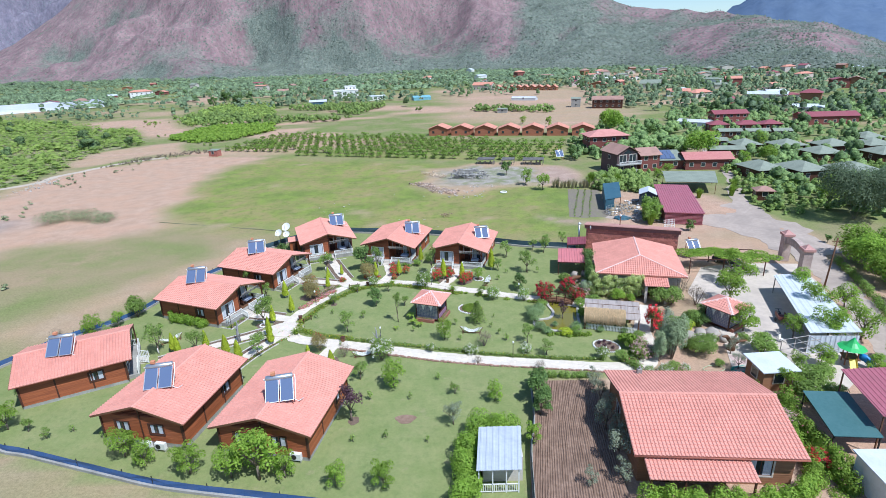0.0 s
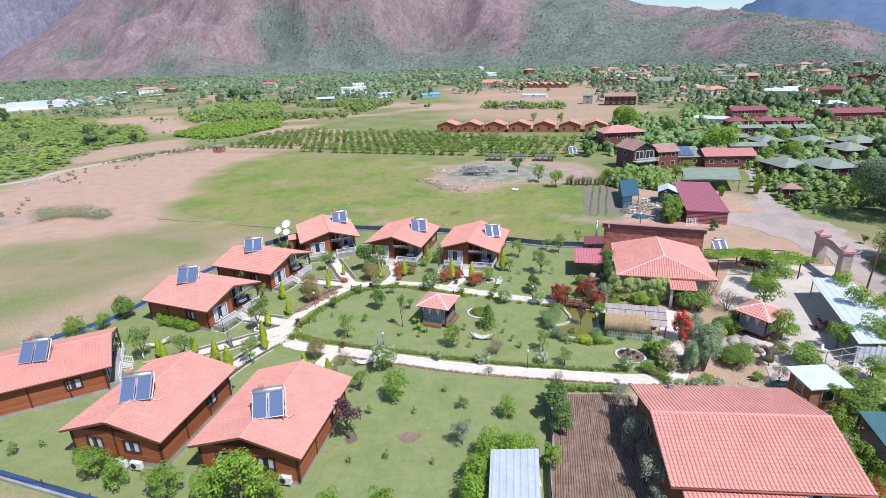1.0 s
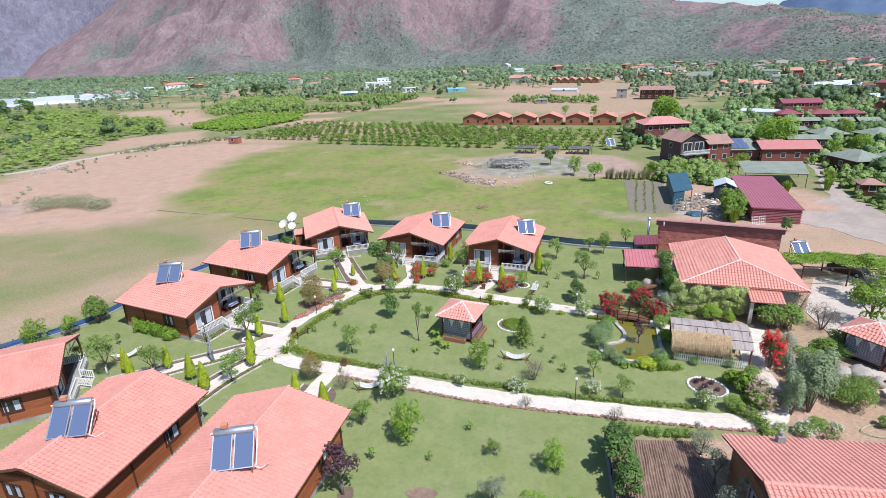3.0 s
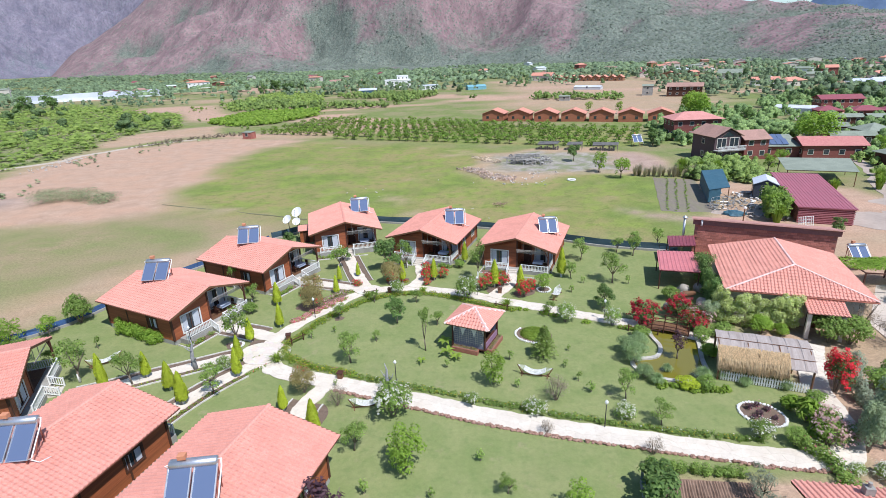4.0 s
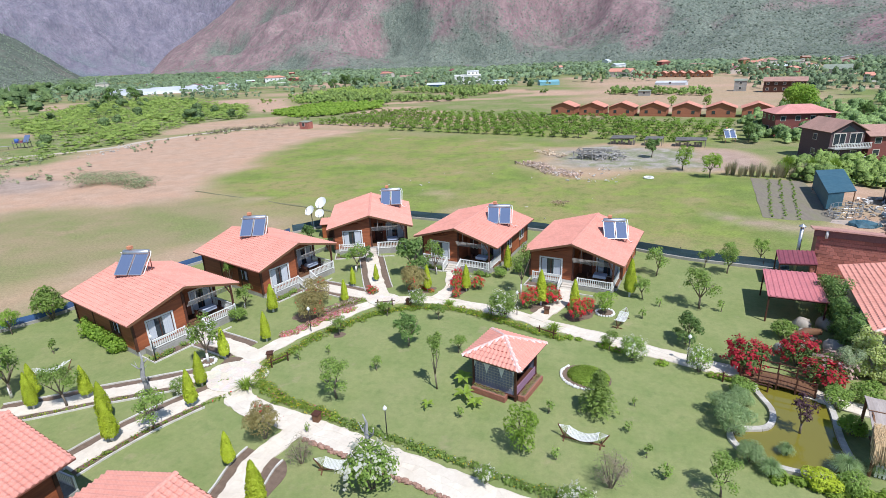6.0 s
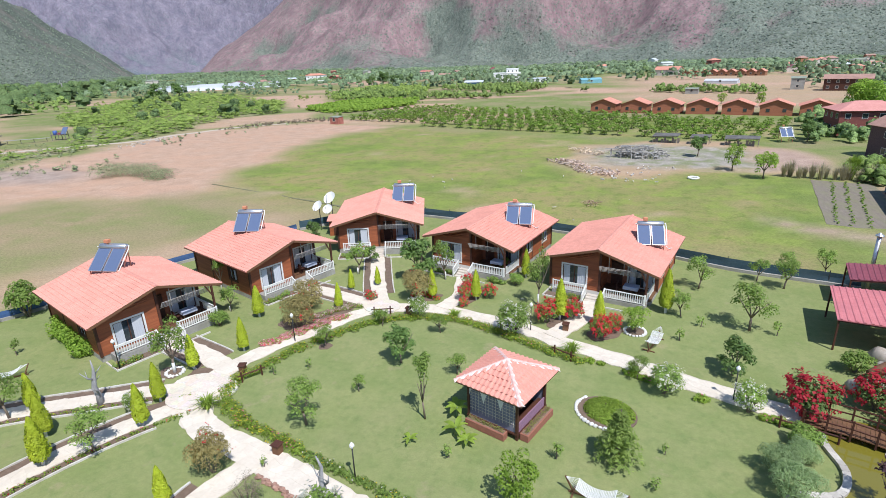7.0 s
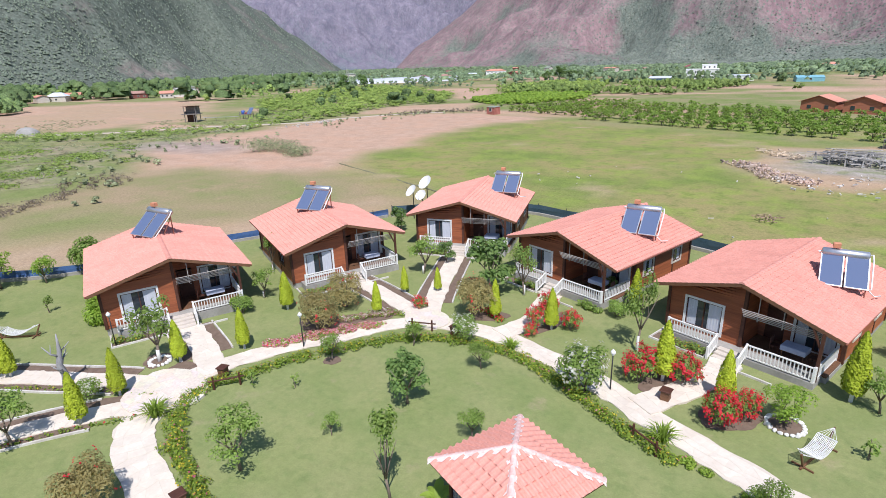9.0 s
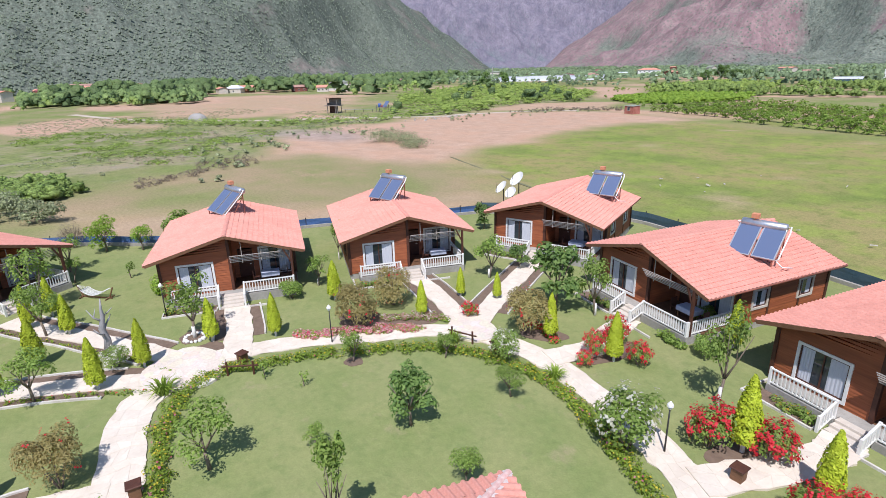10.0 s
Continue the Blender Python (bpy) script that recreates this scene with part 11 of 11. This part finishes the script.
grove("scrub", "green field scrub before the far houses", scatter(GREEN_N, 2200, 42, 1.0, (12.0, -0.6)), 1.0, 2.8, 12, 0.5, L_WEED, 42, 0.8, clumps=3)
grove("scrub", "scattered green scrub across the western fields", scatter(S_WEST, 1600, 43, 1.0, (14.0, 0.25)), 0.6, 2.0, 12, 0.3, L_WEED, 43, 0.8, clumps=3)
grove("dry_scrub", "dark tree bushes standing out of the scrub", scatter(DENSE, 22, 44, 1.0), 3.0, 4.8, 120, 0.4, G_DEEP, 44, 0.6, clumps=6, fine=2)
grove("scrub", "grassy green shrubs in the western field", scatter([(-96, 74), (-116, 102), (-130, 112), (-136, 140), (-165, 160), (-240, 130), (-230, 60), (-112, 56)], 4200, 2, 1.5, (13.0, -0.15)), 0.2, 0.55, 12, 0.2, G_OLIVE, 2, 1.6, clumps=1, fine=0, core=0.3)
grove("scrub", "green shrubs beyond the western fence", scatter([(-72, 52), (-88, 50), (-92, 62), (-76, 64)], 120, 3, 0), 0.8, 1.8, 36, 0.3, G_SCRUB, 3, 0.7, clumps=4, fine=2)
grove("dry_scrub", "grey-green dry shrubs on the bare field", np.array([(-93, 119.5), (-87, 119.8), (-84.5, 119.4), (-89.5, 120.4), (-80.5, 119), (-78.8, 118.2), (-91, 117)]), 2.4, 3.4, 1300, 0.17, G_OLIVE, 4, 1.0, zfun=np.full(7, -0.75), clumps=6, fine=2, core=0.12)
grove("dry_scrub", "low olive-grey weeds in the fields", scatter([(-66, 62), (-90, 60), (-130, 100), (-136, 160), (-110, 200), (-96, 205), (-110, 140), (-90, 100), (-70, 80)], 420, 5, 1, (9.0, 0.1)), 0.4, 1.1, 16, 0.26, G_OLIVE, 5, 0.9, clumps=2)
grove("hedgerow", "green hedgerows between the far fields", np.concatenate([scatter([(-60, 306), (-110, 300), (-160, 300), (-170, 350), (-90, 410), (-40, 390)], 1300, 6, 1, (20.0, -0.1)), scatter([(-20, 345), (60, 310), (66, 322), (-14, 362)], 500, 7, 1, (12, 0.0))]), 1.8, 4.5, 12, 0.7, G_SCRUB, 6, 0.55, clumps=3)
grove("village_trees", "green trees between the village roofs", np.concatenate([scatter([(72, 116), (80, 150), (90, 200), (104, 262), (150, 320), (300, 320), (260, 180), (180, 100), (110, 84), (92, 88)], 3000, 8, 0.8, (15.0, -0.75)), scatter([(38, 168), (46, 203), (62, 236), (84, 268), (98, 240), (86, 178), (62, 158)], 220, 9, 0.6)]), 1.8, 4.6, 15, 0.42, G_WOOD, 8, 0.55, clumps=4)
grove("tall_canes", "tall leafy cane clump beside the crimson barn", scatter([(39.4, 102.5), (41.8, 101.5), (43.2, 106), (44, 110.5), (41.6, 109.5)], 60, 61, -6.5), 2.6, 4.6, 120, 0.42, L_FRUIT, 61, 0.3, clumps=3)
grove("scrub", "taller dark bushes among the western scrub", scatter(DENSE, 30, 62, 1.0), 3.0, 6.0, 90, 0.45, G_DEEP, 62, 0.6, clumps=6, fine=2)
grove("scrub", "yellow-green bushes among the western scrub", scatter(DENSE, 1300, 63, 1.0, (22.0, 0.3)), 1.4, 3.0, 18, 0.28, L_WEED, 63, 0.9, clumps=3)
YARD_GREENS = [(37, 131), (44, 128), (51, 124), (52, 138), (56, 146), (46, 146), (38, 141)]
grove("village_trees", "dark evergreen trees standing over the village", scatter([(80, 150), (104, 262), (150, 320), (300, 320), (260, 180), (180, 100), (110, 110)], 60, 71, 0.5), 5.0, 10.0, 60, 0.7, G_DEEP, 71, 0.42, clumps=8, fine=2)
grove("garden_greens", "green plants round the villa and the yards", scatter(YARD_GREENS, 260, 51, -1.5), 0.8, 3.0, 24, 0.36, G_SCRUB, 51, 0.6, clumps=4)
grove("garden_greens", "green shrubs along the lane", scatter([(68, 121), (72, 121), (80, 142), (88, 165), (84, 168), (76, 146)], 130, 52, -2.5), 0.8, 2.6, 24, 0.36, G_SCRUB, 52, 0.6, clumps=4)
grove("garden_greens", "trees and shrubs behind the red house", scatter([(38, 166), (46, 170), (66, 176), (80, 178), (84, 200), (60, 200), (48, 196)], 190, 53, -1.0), 1.5, 5.0, 30, 0.5, G_WOOD, 53, 0.55, clumps=6, fine=2)
grove("garden_greens", "dense flowering garden shrubs beside the lane", scatter(GARDEN_E, 620, 31, -2.2), 0.6, 1.9, 22, 0.34, G_SCRUB, 31, 0.6, clumps=4)
grove("village_trees", "leafy garden trees between the nearest bungalows", scatter(GARDEN_E, 26, 32, -0.5), 2.0, 3.6, 150, 0.38, G_WOOD, 32, 0.5, clumps=7, fine=2)
grove("scrub", "thick green scrub across the western field", scatter([(-157, 55), (-176, 69), (-158, 84), (-150, 101), (-131, 111), (-116, 105), (-98, 94), (-92, 78), (-100, 73), (-127, 65)], 3000, 33, 0, (4.2, 0.05)), 0.3, 1.0, 18, 0.26, L_WEED, 33, 1.5, clumps=1, fine=0, core=0.4)
grove("dry_scrub", "grey dry brush beside the farm track", scatter([(-124, 183), (-116, 200), (-107, 213), (-92, 219), (-94, 211), (-108, 203), (-117, 190)], 420, 84, -1.5), 0.4, 1.3, 24, 0.28, L_DRY, 84, 0.9, clumps=2, core=0.5)
grove("dry_scrub", "grey-brown brush patches in the western field", scatter([(-118, 66), (-80, 74), (-86, 92), (-112, 100), (-140, 110), (-150, 88)], 900, 85, 0, (6.0, 0.35)), 0.2, 0.5, 14, 0.16, L_DRY, 85, 2.2, clumps=2, core=0.1)
grove("scrub", "bright green bush patch beyond the fence", scatter([(-92, 54), (-88, 61), (-75, 60.5), (-77, 54)], 150, 34, 0), 0.9, 1.9, 36, 0.3, G_SCRUB, 34, 0.8, clumps=4, fine=2)
grove("scrub", "green scrub belt beside the farm track", scatter([(-206, 88), (-166, 112), (-150, 134), (-136, 158), (-131, 152), (-134, 132), (-138, 116), (-160, 100), (-200, 82)], 900, 39, -0.5, (5.0, -0.5)), 0.6, 1.7, 24, 0.28, L_WEED, 39, 1.2, clumps=3, fine=0, core=0.5)
grove("dry_scrub", "olive weeds along the edge of the bare field", scatter([(-126, 104), (-132, 130), (-126, 142), (-112, 128), (-108, 112)], 90, 45, 0, (5.0, -0.1)), 0.5, 1.5, 60, 0.16, G_OLIVE, 45, 0.8, clumps=3, core=0.2)
grove("dry_scrub", "grey twiggy brush in the dry grass", scatter([(-74, 68), (-84, 90), (-96, 93), (-84, 72)], 260, 35, 0, (5.0, -0.3)), 0.25, 0.7, 40, 0.2, L_DRY, 35, 1.5, clumps=2, core=0.1)
grove("dry_scrub", "large olive-brown shrubs by the fence", np.array([(-67, 56), (-64.5, 58.0), (-70, 55), (-62.5, 59.5)]), 2.0, 3.2, 600, 0.24, G_OLIVE, 36, 0.7, clumps=6, fine=2, core=0.4)
grove("garden_greens", "light green garden plants between the bungalows", scatter([(72, 112), (82, 150), (90, 190), (150, 190), (150, 120), (104, 96)], 700, 10, -1.5, (8.0, -0.2)), 1.0, 2.6, 16, 0.36, G_SCRUB, 10, 0.6, clumps=4)


def ring(n, seed, a0, a1, r0, r1, thin, avoid=2.0):
    r = np.random.RandomState(seed)
    A, R = np.radians(r.uniform(a0, a1, n)), np.sqrt(r.uniform(r0 ** 2, r1 ** 2, n))
    X, Y = R * np.sin(A), R * np.cos(A)
    ok = wobble(X, Y * 1.6, thin[0]) > thin[1]
    for (a, b, q) in KEEP_CLEAR:
        ok &= np.hypot(X - a, Y - b) > q * 0.8 + avoid
    return np.stack([X[ok], Y[ok]], 1)


def farm_view(P):
    """Drops what would stand before the western farm houses."""
    az, r = np.degrees(np.arctan2(P[:, 0], P[:, 1])), np.hypot(P[:, 0], P[:, 1])
    return P[~(((az > -67) & (az < -54.5) & (r < 440)) | ((az < -79.5) & (r < 570)))]


grove("western_trees", "dense bright row of trees before the western farms", scatter([(-352, 66), (-290, 124), (-300, 140), (-345, 150), (-405, 104), (-385, 62)], 420, 91, 0), 4, 8, 24, 0.7, G_WOOD, 91, 0.6, clumps=4)
grove("valley_trees", "belts of trees across the valley floor", np.concatenate([ring(2600, 11, -46, 42, 420, 720, (45.0, 0.05)), ring(1300, 14, 14, 46, 300, 640, (30, -0.4))]), 3.0, 8.0, 8, 0.8, G_FARWOOD, 11, 0.5, clumps=2)
grove("valley_trees", "dark trees among the far village roofs", ring(260, 72, -30, 44, 380, 760, (40.0, 0.1)), 5, 9, 12, 1.0, G_DEEP, 72, 0.45, clumps=3)
grove("valley_wood", "wooded belt behind the far fields", ring(3000, 73, -52, 14, 560, 920, (60.0, -0.25)), 3, 10, 0, 1.4, G_FARWOOD, 73, 0.95, clumps=1)
grove("valley_wood", "dense wood at the foot of the mountains", np.concatenate([ring(8000, 12, -50, 46, 690, 1250, (70.0, -0.45))]), 3, 9, 0, 1.6, G_FARWOOD, 12, 1.0, clumps=1)
grove("far_wood", "far wood at the foot of the western mountains", ring(2600, 17, -64, -22, 1200, 1900, (120.0, -0.5)), 6, 16, 0, 3.0, G_FARWOOD, 17, 1.0, clumps=1)
grove("western_trees", "trees along the western fields", farm_view(np.concatenate([ring(1300, 13, -98, -46, 360, 640, (34.0, 0.2)), ring(300, 16, -84, -58, 335, 430, (22.0, 0.25)), ring(800, 15, -98, -44, 480, 900, (60, -0.5))])), 4, 12, 16, 0.8, G_DEEP, 13, 0.7, clumps=4)
grove("hedgerow", "bright green hedgerows before the western farms", farm_view(ring(900, 17, -98, -46, 320, 600, (26.0, 0.15))), 2.0, 6.0, 9, 0.6, G_SCRUB, 17, 0.6, clumps=3)


def on_slope(knots, n, seed, a0, a1, thin, green, smax=1.05):
    r = np.random.RandomState(seed)
    az = r.uniform(a0, a1, n)
    base = np.interp(az, [k[0] for k in knots], [k[1] for k in knots])
    rr = base + np.clip(0.6 * base, 330, 850) * r.uniform(0.0, smax, n)
    h = height_of(az, rr, knots)
    x, y = rr * np.sin(np.radians(az)), rr * np.cos(np.radians(az))
    sh = (rr - base) / np.clip(0.6 * base, 330, 850)
    ok = (cover_of(az, sh, x, y, green) + 0.10 * wobble(x, y, 40.0) + 0.16 * r.uniform(-1, 1, n) > thin) & (h > 2)
    return np.stack([x[ok], y[ok]], 1), h[ok]


P_, Z_ = on_slope(NORTH, 40000, 21, -39, 44, 0.06, NORTH_GREEN)
grove("mountain_scrub", "scattered scrub trees on the pink slopes", P_, 3.0, 6.5, 0, 3.0, G_HILL, 21, 0.55, Z_ - 1.0, clumps=1, fine=0)
P_, Z_ = on_slope(WEST, 20000, 22, -96, -46, 0.0, WEST_GREEN)
grove("mountain_scrub", "dense scrub trees on the green foothill", P_, 4.0, 8.0, 0, 3.0, G_WESTHILL, 22, 0.42, Z_ - 1.0, clumps=1, fine=0)
